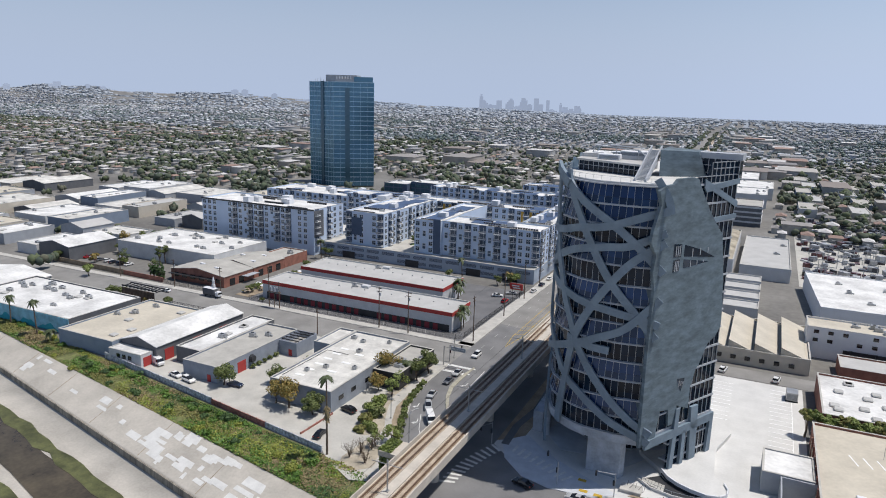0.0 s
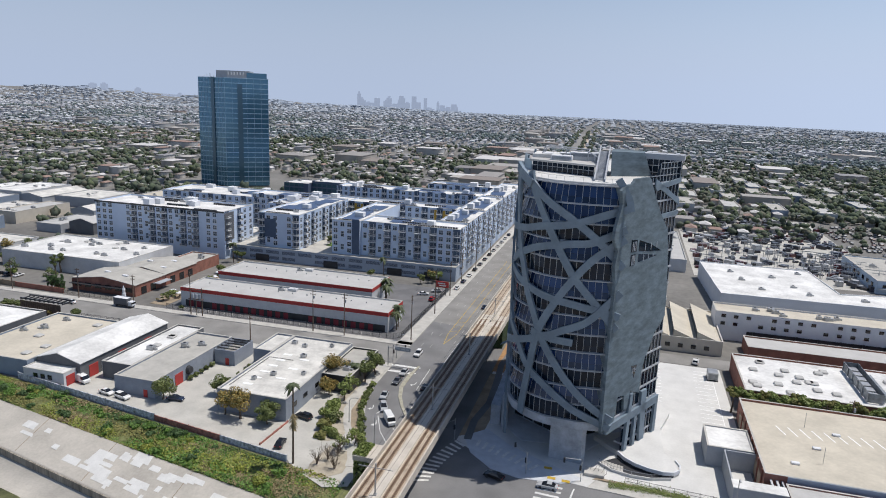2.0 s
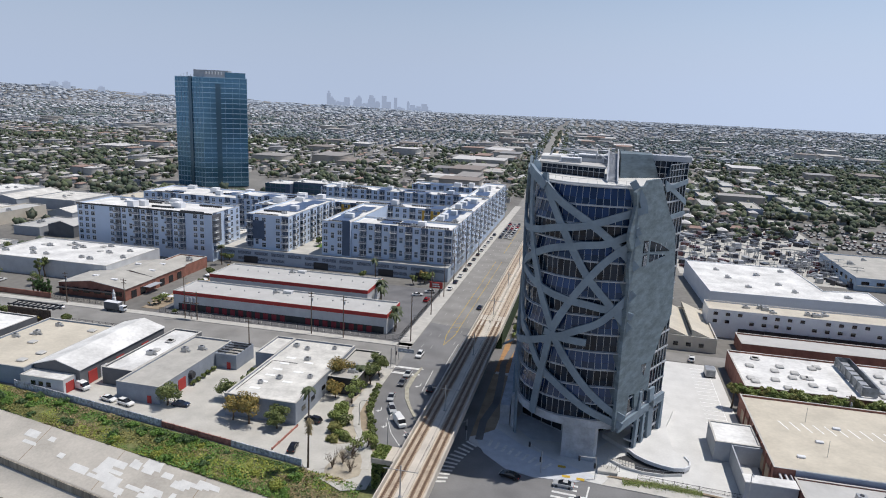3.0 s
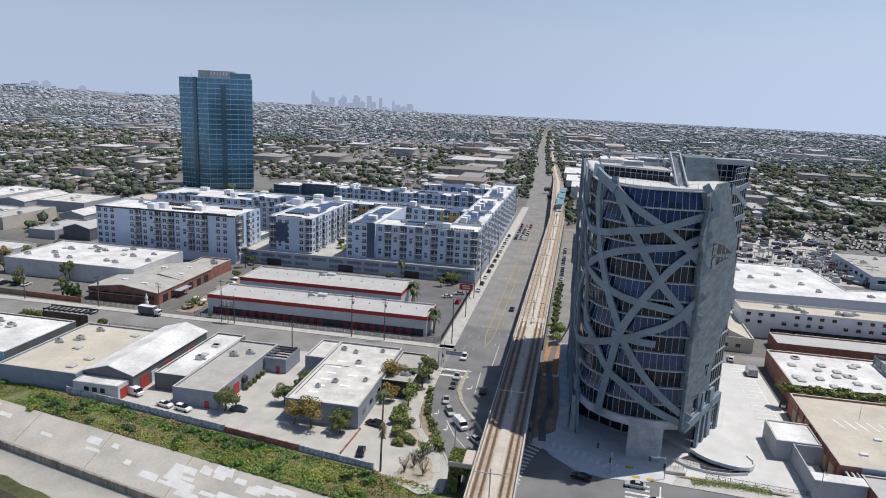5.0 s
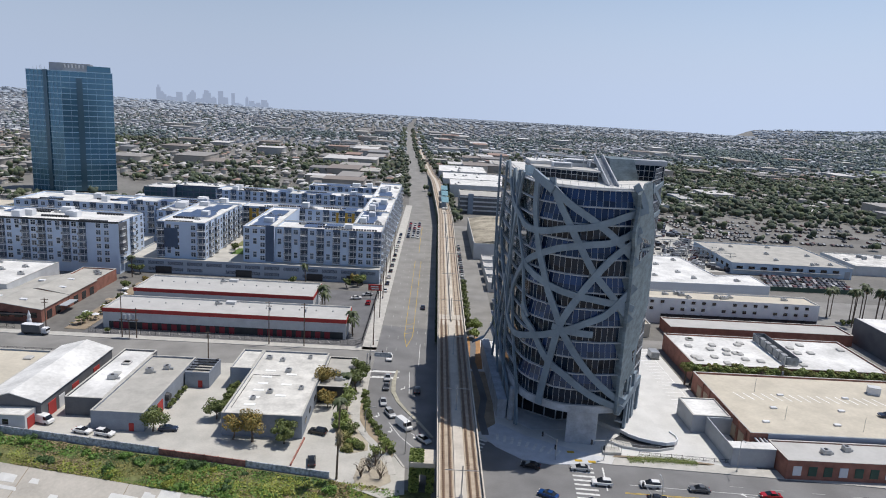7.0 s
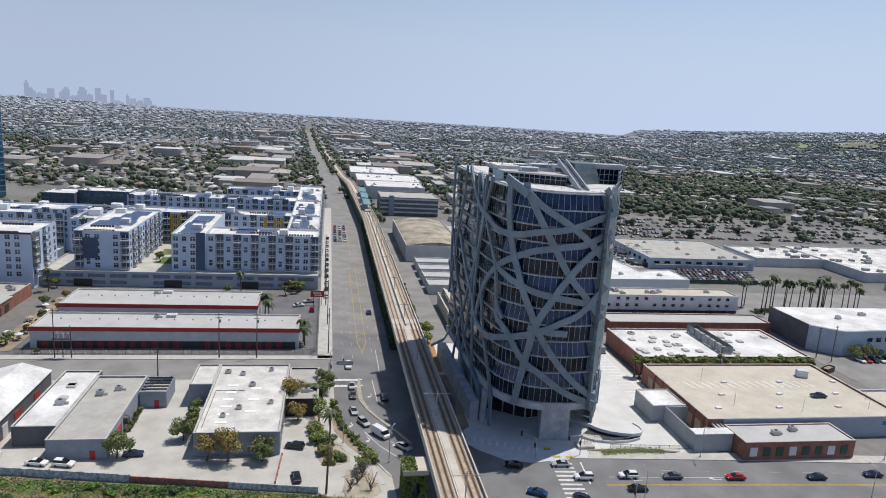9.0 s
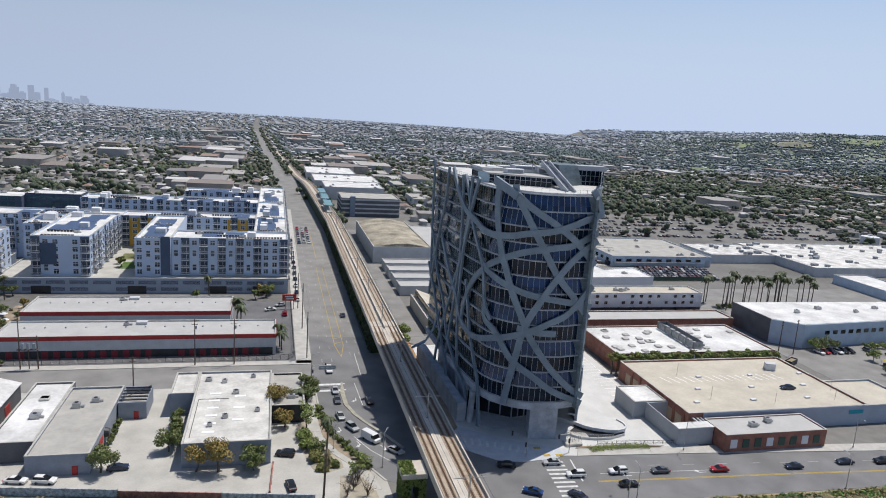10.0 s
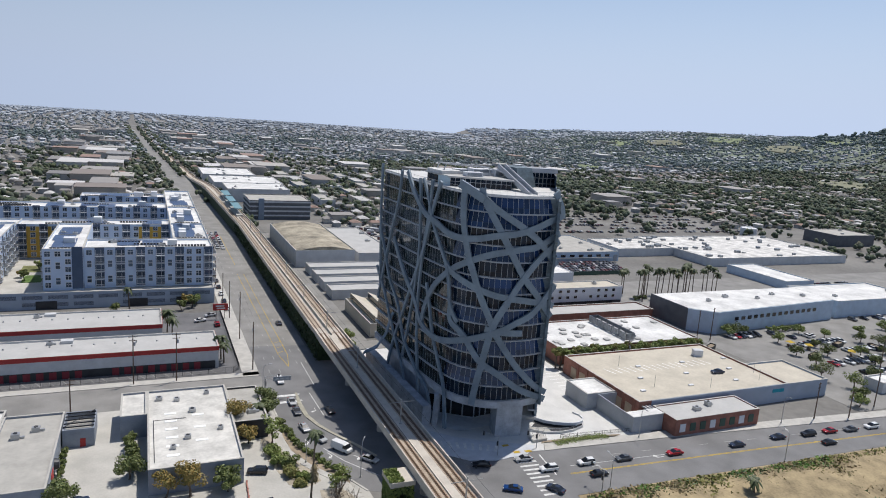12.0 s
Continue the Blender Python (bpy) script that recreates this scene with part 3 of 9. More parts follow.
part("soffit", prism(plan(0.05), Z0 - 1.9, Z0 - 0.23), M["tower_concrete"], tower, "curved concrete soffit band")
part("roof_deck", prism(plan(-0.6), ROOF + 0.17, ROOF + 0.5), M["white_paving"], tower, "pale roof terrace")


def quad_pane(p, q, z0, z1, in0, in1):
    """A glass pane with thickness between plan points p, q, set in by in0 at its foot and in1 at its head."""
    d = (q - p).normalized()
    n = Vector((d.y, -d.x)) * -1
    bm = bmesh.new()
    vs = []
    for t in (0.0, -0.06):
        for pt, z, i in ((p, z0, in0), (q, z0, in0), (q, z1, in1), (p, z1, in1)):
            c = pt - n * (i - t)
            vs.append(bm.verts.new((c.x, c.y, z)))
    for f in BOXF:
        bm.faces.new([vs[i] for i in f])
    bmesh.ops.recalc_face_normals(bm, faces=bm.faces[:])
    return bm


def sill_strip(z, inset):
    """A continuous bent sill along the facade."""
    bm = bmesh.new()
    rings = []
    for p, q in zip(outline(-inset + 0.05, step=1.6), outline(-inset - 0.2, step=1.6)):
        rings.append([bm.verts.new((c.x, c.y, zz)) for c, zz in ((p, z - 0.03), (p, z + 0.05), (q, z + 0.05), (q, z - 0.03))])
    for a, b in zip(rings, rings[1:]):
        for k in range(4):
            bm.faces.new((a[k], a[(k + 1) % 4], b[(k + 1) % 4], b[k]))
    bmesh.ops.recalc_face_normals(bm, faces=bm.faces[:])
    return bm


# glazing: sloping rows with sky reflection blue put in, dark upright rows by turns
COL = 1.5
ncol = int(WRAP_U[-1] / COL)
for f in range(FLOORS):
    z0, z1 = Z0 + f * FLOOR + 0.17, Z0 + (f + 1) * FLOOR - 0.23
    slope = f % 2 == 1 or f == FLOORS - 1
    row = part("curtain_wall", sill_strip(z0, 0.12 if slope else 0.33), M["mullion"], tower, "sloping window row in sky reflection blue" if slope else "dark upright window row")
    mull = bmesh.new()
    rest, west = bmesh.new(), bmesh.new()
    for c in range(ncol):
        p, q = wrap(c * COL + 0.05), wrap(c * COL + COL - 0.05)
        front = c * COL < 29
        i0, i1 = (0.1, 0.95) if slope and front else (0.35, 0.35)
        for lo, hi in ((0.0, 0.36), (0.36, 1.0)):
            za, zb = z0 + (z1 - z0) * lo + 0.03, z0 + (z1 - z0) * hi - 0.03
            ia, ib = i0 + (i1 - i0) * lo, i0 + (i1 - i0) * hi
            pane = quad_pane(p, q, za, zb, ia, ib)
            if c * COL < 21 and hi == 1.0:
                part("pane", pane, M["glass_blue"] if slope else M["glass_dark"], row)
            else:
                tmp = bpy.data.meshes.new("tmp")
                pane.to_mesh(tmp), pane.free()
                (rest if front else west).from_mesh(tmp)
                bpy.data.meshes.remove(tmp)
        e = wrap(c * COL)
        d = (wrap(c * COL + 0.1) - wrap(c * COL - 0.1)).normalized()
        n = Vector((-d.y, d.x))
        vs = []
        for z, ins in ((z0, i0), (z1, i1)):
            for a, o in (((-0.04, -0.09), (0.04, -0.09), (0.04, 0.08), (-0.04, 0.08)) if c * COL < 27 else ((-0.025, -0.01), (0.025, -0.01), (0.025, 0.08), (-0.025, 0.08))):
                w = e + d * a - n * (ins + o)
                vs.append(mull.verts.new((w.x, w.y, z)))
        for fc in BOXF:
            mull.faces.new([vs[i] for i in fc])
    tagged(part("mullion", mull, M["mullion"], row), kind="stuff")
    tagged(part("pane_field", rest, M["glass_strip_blue"] if slope else M["glass_strip_dark"], row), kind="stuff")
    tagged(part("pane_field", west, M["glass_west"], row, "flush panes in a green-grey reflection colour"), kind="stuff")

# east side: concrete shear wall with a ragged outline over stacked glazing
def on_east(pts, off, thick):
    """A plate on the east wall, from (v, z) points."""
    bm = bmesh.new()
    fr = [bm.verts.new((*east(v, off), z)) for v, z in pts]
    bk = [bm.verts.new((*east(v, off - thick), z)) for v, z in pts]
    bm.faces.new(fr), bm.faces.new(bk[::-1])
    for i in range(len(pts)):
        j = (i + 1) % len(pts)
        bm.faces.new((fr[i], bk[i], bk[j], fr[j]))
    bmesh.ops.recalc_face_normals(bm, faces=bm.faces[:])
    return bm


core = part("shear_wall", on_east([(-1.6, 9.5), (3.5, 10.0), (4.5, 16.5), (7.4, 16.0), (8, 12), (9.5, 12), (10.5, 16.2), (14.9, 14.4), (14.8, 19.7), (16.1, 23.4), (17.6, 25.2), (19.7, 28.9), (22.2, 30.0), (24.0, 32.0), (24.0, 34.0), (22.7, 44.2), (20.5, 53.6), (17.6, 56.4), (14.8, 59.3), (11.8, 63.2), (9.6, 66.2), (8.2, 66.6), (3.0, 66.5), (1.8, 65.5), (-0.8, 65.4), (-2.6, 64.4), (-1.8, 61.6), (-3.6, 56.6), (-4.0, 54.4), (-2.0, 51.6), (-2.6, 48.0), (-1.6, 44.5), (-1.8, 30.0)], 0.45, 0.7), M["board_concrete"], tower, "grey board-marked concrete shear wall")
part("shear_wall_return", on_east([(-0.6, 9.5), (0.0, 9.5), (0.0, 65.4), (-0.6, 65.4)], -0.26, 7.5), M["board_concrete"], core)
for f in range(-3, 13):
    z0 = Z0 + f * FLOOR
    band = part("east_curtain_wall", on_east([(0.3, z0 + 0.2), (24.7, z0 + 0.2), (24.7, z0 + FLOOR - 0.25), (0.3, z0 + FLOOR - 0.25)] if f >= 0 else [(9.5, max(0.3, z0 + 0.2)), (24.5, max(0.3, z0 + 0.2)), (24.5, z0 + FLOOR - 0.25), (9.5, z0 + FLOOR - 0.25)], -0.1, 0.2), M["glass_strip_dark"], tower, "dark window row")
    part("floor_slab", on_east([(0 if f >= -1 else 9.2, z0 + FLOOR - 0.25), (25, z0 + FLOOR - 0.25), (25, z0 + FLOOR + 0.15), (0 if f >= -1 else 9.2, z0 + FLOOR + 0.15)], 0.12, 2.0), M["tower_slab"], tower, "pale slab edge")
    mb = bmesh.new()
    for v in ((5, 8.2) if f >= 0 else ()) + (11, 13.7, 16, 17.7, 19.4, 21.1, 22.8, 24.5):
        c = east(v, 0.02)
        add_box(mb, c.x - 0.08, c.x + 0.08, c.y - 0.08, c.y + 0.08, max(0.2, z0 + 0.2), z0 + FLOOR - 0.25)
    tagged(part("mullion", mb, M["mullion"], band), kind="stuff")
for pts in ([(12.2, 64.6), (24.9, 59.2), (24.9, 60.5), (12.2, 66.0)], [(12.0, 64.4), (24.9, 65.6), (24.9, 64.5), (13.0, 63.2)], [(16.0, 57.6), (24.9, 57.9), (24.9, 56.9), (17.0, 56.6)], [(0.2, 8.6), (25.1, 9.0), (25.1, 11.0), (0.2, 10.6)], [(9.4, 0), (10.8, 0), (11.6, 15.5), (10.2, 15.5)], [(13.4, 0), (14.6, 0), (14.6, 9.5), (13.4, 9.5)], [(17, 0), (19.4, 0), (18.4, 14.5), (15.8, 14.5)], [(23.4, 0), (25.1, 0), (25.1, 9), (23.8, 9)]):
    part("steel_band", on_east(pts, 0.75, 0.7) if pts[0][1] < 40 else on_east(pts, 0.4, 0.3), M["tower_steel"], tower, "flat grey steel band")
# little openings in the shear wall
for pts in ([(3.6, 50.5), (6.2, 50.4), (6.2, 53.0), (3.6, 53.3)], [(7.2, 50.3), (18.2, 49.0), (12.6, 51.3), (7.2, 52.8)], [(3.8, 47.4), (5.9, 47.5), (5.9, 49.9), (3.8, 49.9)], [(7.3, 47.8), (16.4, 48.2), (7.3, 49.7)], [(9.5, 22.7), (12.3, 22.4), (11.2, 19.3)]):
    win = part("wall_window", on_east(pts, 0.5, 0.2), M["glass_strip_dark"], tower, "small dark window")
    v0, v1 = min(p[0] for p in pts), max(p[0] for p in pts)
    zc = sum(p[1] for p in pts) / len(pts)
    for q in (0.25, 0.5, 0.75):
        v = v0 + q * (v1 - v0)
        hh = 1.1 * (1 - q) if len(pts) == 3 else 1.2 - 0.7 * q * (v1 - v0 > 5)
        part("glazing_bar", on_east([(v, zc - hh), (v + 0.2, zc - hh), (v + 0.2, zc + hh * 0.8), (v, zc + hh * 0.8)], 0.56, 0.1), M["tower_slab"], win)

# penthouse, roof slab, stair head, railings
pent = part("penthouse", prism([(-40.3, 157.6), (-25.4, 150.9), (-24.8, 172), (-41, 172)], ROOF + 0.5, 67.6), M["glass_strip_dark"], tower, "dark glazed penthouse storey")
part("penthouse_roof", prism([(-40.9, 156.9), (-25.1, 149.8), (-24.5, 172.5), (-41.6, 172.5)], 67.62, 68.05), M["pale_roof"], tower, "pale penthouse roof slab")
part("penthouse_transom", prism([(-40.36, 157.45), (-25.45, 150.75), (-25.4, 150.88), (-40.3, 157.58)], 66.6, 66.7), M["mullion"], pent)
part("raised_roof", prism([(-41.0, 162), (-34.5, 162.5), (-34.2, 172), (-41.2, 172)], 68.07, 68.9), M["white_roof"], tower, "raised white roof panel")
mb = bmesh.new()
for k in range(13):
    x, y = -40.3 + 14.9 * k / 12, 157.6 - 6.7 * k / 12
    add_box(mb, x - 0.05, x + 0.05, y - 0.14, y + 0.04, ROOF + 0.5, 67.6)
tagged(part("mullion", mb, M["mullion"], pent), kind="stuff")
head_bm = bmesh.new()
vs = [head_bm.verts.new(p) for p in ((-21.7, 154.05, 64.95), (-12.4, 159.6, 64.95), (-12.5, 166, 64.95), (-22.0, 166, 64.95), (-21.95, 155.0, 71.0), (-14.6, 159.3, 70.8), (-14.4, 166, 70.8), (-22.0, 166, 71.0))]
for f in BOXF:
    head_bm.faces.new([vs[k] for k in f])
bmesh.ops.recalc_face_normals(head_bm, faces=head_bm.faces[:])
part("stair_head", head_bm, M["board_concrete"], tower, "grey concrete stair head above the roof")
part("glass_head", prism([(-15.0, 161.0), (-6.1, 160.2), (-5.6, 164), (-14.6, 164.5)], ROOF, 69.4), M["glass_strip_dark"], tower, "dark glazed corner box")
for x in (-24.9, -22.7):
    bm = bmesh.new()
    vs = [bm.verts.new(q) for q in ((x, 142.0, 64.4), (x + 0.3, 142.0, 64.4), (x + 0.3, 160.5, 70.2), (x, 160.5, 70.2), (x, 142.0, 65.9), (x + 0.3, 142.0, 65.9), (x + 0.3, 160.5, 71.7), (x, 160.5, 71.7))]
    for f in BOXF:
        bm.faces.new([vs[k] for k in f])
    bmesh.ops.recalc_face_normals(bm, faces=bm.faces[:])
    part("stair_stringer", bm, M["tower_slab"], tower, "pale sloping stair stringer")
for k in range(30):
    part("stair_tread", box(-24.6, -22.7, 142.4 + 0.6 * k, 143.0 + 0.6 * k, 64.8 + 0.19 * k, 65.05 + 0.19 * k), M["tower_slab"], tower)
rail = bmesh.new()
pts = outline(-0.4, 1.0, WRAP_U[-1], 2.0)
for a, b in zip(pts, pts[1:]):
    add_tube(rail, [(a.x, a.y, ROOF + 1.5), (b.x, b.y, ROOF + 1.5)], 0.04, 4)
    add_tube(rail, [(a.x, a.y, ROOF + 0.4), (a.x, a.y, ROOF + 1.5)], 0.035, 4)
part("roof_railing", rail, M["steel"], tower, "thin steel roof railing")


# the steel bands, each a bent plate that runs over the facade
def catmull(pts, per=7):
    out = []
    P = [pts[0]] + list(pts) + [pts[-1]]
    for i in range(1, len(P) - 2):
        p0, p1, p2, p3 = (Vector(p) for p in P[i - 1:i + 3])
        for k in range(per):
            t = k / per
            out.append(0.5 * (2 * p1 + (p2 - p0) * t + (2 * p0 - 5 * p1 + 4 * p2 - p3) * t * t + (3 * p1 - p0 - 3 * p2 + p3) * t ** 3))
    out.append(Vector(pts[-1]))
    return out


def band(pts, width=2.1, thick=0.55, off=1.0):
    line = catmull(pts)
    bm = bmesh.new()
    rings = []
    for i, p in enumerate(line):
        d = (line[min(i + 1, len(line) - 1)] - line[max(i - 1, 0)]).normalized()
        s = Vector((-d.y, d.x)) * width / 2
        ring = []
        for e, o in ((s, off), (-s, off), (-s, off - thick), (s, off - thick)):
            q = p + e
            w = wrap(q.x, o)
            ring.append(bm.verts.new((w.x, w.y, q.y)))
        rings.append(ring)
    for a, b in zip(rings, rings[1:]):
        for k in range(4):
            bm.faces.new((a[k], a[(k + 1) % 4], b[(k + 1) % 4], b[k]))
    bm.faces.new(rings[0][::-1]), bm.faces.new(rings[-1])
    bmesh.ops.recalc_face_normals(bm, faces=bm.faces[:])
    return bm


BANDS = [
    [(21.4, 66.8), (20.7, 64.2), (16.5, 57.1), (13.5, 51.8), (9.3, 44.9), (4.2, 39.1), (-0.6, 33.6)],
    [(21.8, 65.4), (20.0, 63.7), (15.6, 60.6), (10.6, 57.5), (5.2, 53.5), (-0.8, 47.6)],
    [(26.2, 66.4), (25.9, 58.5), (23.9, 50.2), (21.9, 44.9), (19.8, 39.5), (17.2, 34.1), (16.0, 31.4)],
    [(57.5, 67.2), (52.1, 61.8), (45.0, 57.2), (38.0, 55.6), (30.2, 53.6), (22.7, 53.8), (17.0, 55.2), (10.5, 56.4), (5.0, 58.4), (-0.8, 60.4)],
    [(42.8, 26.1), (41.3, 31.0), (36.8, 38.2), (30.1, 43.7), (24.6, 47.2), (18.0, 50.3), (11.4, 51.9), (5.9, 52.8), (-0.8, 56.0)],
    [(31.5, 46.0), (30.0, 44.6), (25.1, 42.7), (19.9, 40.9), (14.3, 39.6), (8.7, 38.7), (2.4, 37.6), (-1.0, 36.6)],
    [(-0.8, 54.0), (5.4, 49.3), (9.9, 43.5), (13.5, 37.5), (16.2, 31.3), (17.7, 23.6), (19.1, 15.6), (19.8, 10.0)],
    [(65.9, 46.0), (56.5, 37.6), (47.5, 31.4), (42.8, 26.1), (33.5, 24.4), (23.4, 27.0), (16.1, 29.9), (10.9, 32.5), (5.4, 35.5), (-0.8, 42.3)],
    [(28.3, 35.2), (28.0, 31.3), (23.5, 28.2), (19.0, 22.5), (13.8, 18.9), (7.6, 14.5), (-1.2, 10.4)],
    [(16.4, 31.5), (15.5, 30.0), (12.3, 25.1), (8.2, 19.9), (2.9, 15.0), (-1.4, 12.4)],
    [(18.0, 31.0), (15.5, 30.6), (12.0, 30.2), (8.4, 30.0)],
    [(46.6, 66.2), (42.8, 61.4), (40.4, 57.1), (36.5, 51.7), (31.4, 45.9), (29.5, 41.0), (28.3, 35.2), (25.4, 31.3)],
    [(41.4, 66.4), (42.2, 57.6), (44.7, 45.3), (45.9, 33.6), (45.5, 23.6), (43.7, 14.0), (41.0, 3.0)],
    [(36.5, 66.6), (39.3, 60.4), (44.2, 47.0), (50.1, 35.8), (54.8, 26.8), (60.3, 17.1), (64.0, 9.4), (66.0, 3.0)],
    [(79.0, 67.4), (78.4, 52.9), (77.0, 40.8), (76.0, 30.0)],
    [(79.0, 47.0), (74.5, 42.6), (67.8, 33.1), (59.4, 26.4), (53.4, 17.6), (44.5, 12.0), (36.8, 8.2), (32.7, 0.2)],
    [(49.2, 66.0), (48.1, 60.7), (47.1, 46.4), (48.2, 36.3), (50.5, 26.0), (54.0, 12.0)],
    [(41.0, 38.0), (38.5, 32.3), (35.9, 25.0), (31.9, 18.3), (28.5, 11.5), (27.0, 1.0)],
    [(79.5, 34.0), (70.9, 26.8), (65.8, 20.8), (60.0, 15.4), (54.0, 9.0), (49.0, 1.0)],
    [(62.0, 67.0), (63.5, 58.0), (67.0, 50.0), (72.0, 38.0), (77.0, 24.0)],
]
for k, pts in enumerate(BANDS):
    part("steel_band", band(pts, 1.62 if k < 11 else 1.05, 0.55, 0.85 + 0.06 * (k % 4)), M["tower_steel"], tower, "flat grey steel band crossing the facade")
# pointed plates at the roof line
part("roof_spike", band([(27.5, 67.2), (24.0, 65.8), (20.6, 64.0)], 2.1, 0.7, 1.3), M["tower_steel"], tower, "pointed steel plate at the roof line")
part("roof_spike", band([(1.9, 66.5), (0.6, 64.6), (-0.7, 62.2), (-1.2, 59.8)], 1.5, 0.6, 1.0), M["tower_steel"], tower, "pointed steel plate at the roof line")

# base: piers, recessed lobby, stair
LOBBY = [(-41, 160), (-30, 152.5), (-22, 154), (-12, 163)]
part("lobby", prism(LOBBY + [(-12, 196), (-41, 196)], 0.1, 9.3), M["tower_concrete"], tower, "recessed concrete lobby")
for a, b in zip(LOBBY, LOBBY[1:]):
    d = Vector(b) - Vector(a)
    for k in range(4):
        c = Vector(a) + d * ((k + 0.5) / 4)
        part("lobby_window", box(-d.length / 8 + 0.2, d.length / 8 - 0.2, -0.06, -0.01, 0.4, 5.6), M["car_glass"], tower, at=pose(c.x, c.y, 0, 0, 0, math.degrees(math.atan2(d.y, d.x))))
part("pier", prism([(-29.6, 140.2), (-22.2, 139.4), (-21.4, 141.4), (-28.4, 145.6)], 0.1, 9.4), M["tower_concrete"], tower, "broad concrete pier")
part("pier", tube([(-42.4, 151.8, 0.1), (-42.2, 151.2, 9.4)], 0.85, 12), M["tower_concrete"], tower, "round concrete pier")
part("lobby_floor", prism([(-43, 153), (-37, 146), (-29, 147), (-22, 145), (-12.5, 160), (-13, 161.8), (-22, 153.6), (-30, 152.1), (-41, 159.6)], 0.1, 0.16), M["tower_apron"], tower, "pale lobby paving")
part("base_wall", prism([(-46, 152), (-43.5, 152), (-45.0, 200), (-47.5, 200)], 0.1, 5.5), M["tower_concrete"], tower, "concrete base wall")

# a steel leg that sweeps out past the rail bridge at the back
leg = bmesh.new()
rings = []
for x, y, z, w in ((-44.4, 185, 22, 0.9), (-45.6, 186.6, 15, 0.9), (-47.6, 188.6, 10.2, 0.8), (-51.0, 191.2, 7.4, 0.6)):
    rings.append([leg.verts.new((x + a * 0.25, y + b * w, z + a * 0.35)) for a, b in ((-1, -1), (1, -1), (1, 1), (-1, 1))])
for a, b in zip(rings, rings[1:]):
    for k in range(4):
        leg.faces.new((a[k], a[(k + 1) % 4], b[(k + 1) % 4], b[k]))
leg.faces.new(rings[0]), leg.faces.new(rings[-1][::-1])
bmesh.ops.recalc_face_normals(leg, faces=leg.faces[:])
part("steel_leg", leg, M["tower_steel"], tower, "swept-out grey steel leg")
hb = bmesh.new()
for k in range(8):
    x, y = -15.0 + 8.9 * k / 7, 161.0 - 0.8 * k / 7
    add_box(hb, x - 0.06, x + 0.06, y - 0.14, y + 0.05, ROOF + 0.3, 69.4)
tagged(part("mullion", hb, M["mullion"], tower), kind="stuff")
for z in (66.3, 67.9):
    part("transom", prism([(-15.1, 160.86), (-6.1, 160.06), (-6.1, 160.2), (-15.1, 161.0)], z, z + 0.14), M["mullion"], tower)
top_glass = part("east_curtain_wall", on_east([(9.0, 64.9), (24.7, 64.9), (24.7, 69.3), (14.6, 69.3), (13.4, 66.8), (9.0, 66.2)], -0.1, 0.2), M["glass_strip_dark"], tower, "dark window row")
for z in (66.4, 67.9, 69.2):
    part("transom", on_east([(15.2 if z > 67 else 10.5, z), (24.9, z), (24.9, z + 0.16), (15.2 if z > 67 else 10.5, z + 0.16)], 0.02, 0.15), M["mullion"], top_glass)
for v in (11.4, 13.0, 14.6, 16.2, 17.8, 19.4, 21.0, 22.6, 24.5):
    part("glazing_bar", on_east([(v, 64.9), (v + 0.14, 64.9), (v + 0.14, 69.3 if v > 14.4 else 66.2), (v, 69.3 if v > 14.4 else 66.2)], 0.02, 0.15), M["mullion"], top_glass)
part("glass_head_roof", prism([(-15.0, 160.5), (-5.6, 159.8), (-5.1, 164), (-14.8, 164.6)], 69.42, 70.7), M["tower_slab"], tower, "pale flat roof slab")

# roof plant, stair frame and parapet glass
for x, y, w, d, h in ((-33.5, 158, 5, 2.4, 1.2), (-29, 163, 6, 3.4, 1.8), (-33, 167.5, 4, 2.6, 1.2), (-24.5, 161, 3, 3, 2.0), (-37.5, 166, 2.4, 2.4, 1.0)):
    unit = part("roof_unit", soft_box(x - w / 2, x + w / 2, y - d / 2, y + d / 2, 68.07, 68.05 + h, 0.08), M["white_paint"], tower, "white rooftop plant box")
    part("grille", box(x - w / 2 + 0.3, x + w / 2 - 0.3, y - d / 2 - 0.04, y - d / 2 - 0.005, 68.3, 67.8 + h), M["grille"], unit)
part("roof_screen", ring_wall(-33.5, -25.8, 160.0, 171.8, 0.1, 68.07, 69.0), M["mullion"], tower, "low pale screen round the roof plant")
part("roof_glass_screen", prism([(-42.6, 160.4), (-40.5, 157.1), (-40.4, 157.3), (-42.45, 160.5)], ROOF + 0.5, 67.9), M["tower_fin"], tower, "pale glass roof screen")
frame_bm = bmesh.new()
for a_, b_ in (((-39.5, 165, 68.0), (-38.4, 165, 70.6)), ((-38.4, 165, 70.6), (-27.5, 160, 70.3)), ((-27.5, 160, 70.3), (-24.6, 155.5, 69.2)), ((-39.5, 170, 68.0), (-38.4, 170, 70.6)), ((-38.4, 170, 70.6), (-27.5, 168, 70.3)), ((-38.4, 165, 70.6), (-38.4, 170, 70.6)), ((-27.5, 160, 70.3), (-27.5, 168, 70.3)), ((-33, 162.5, 68.0), (-33, 162.5, 70.4)), ((-27.5, 160, 68.0), (-27.5, 160, 70.3))):
    add_tube(frame_bm, [a_, b_], 0.14, 6)
part("roof_frame", frame_bm, M["tower_slab"], tower, "pale open steel frame on the roof")
ant = bmesh.new()
for x, y, h in ((-12.8, 162, 3.6), (-9.4, 162.5, 2.6), (-6.6, 162, 3.4), (-18.6, 162, 3.2)):
    add_tube(ant, [(x, y, 69.0), (x, y, 69.4 + h)], 0.05, 4)
tagged(part("antenna", ant, M["steel"], tower, "thin roof antennas"), kind="stuff")


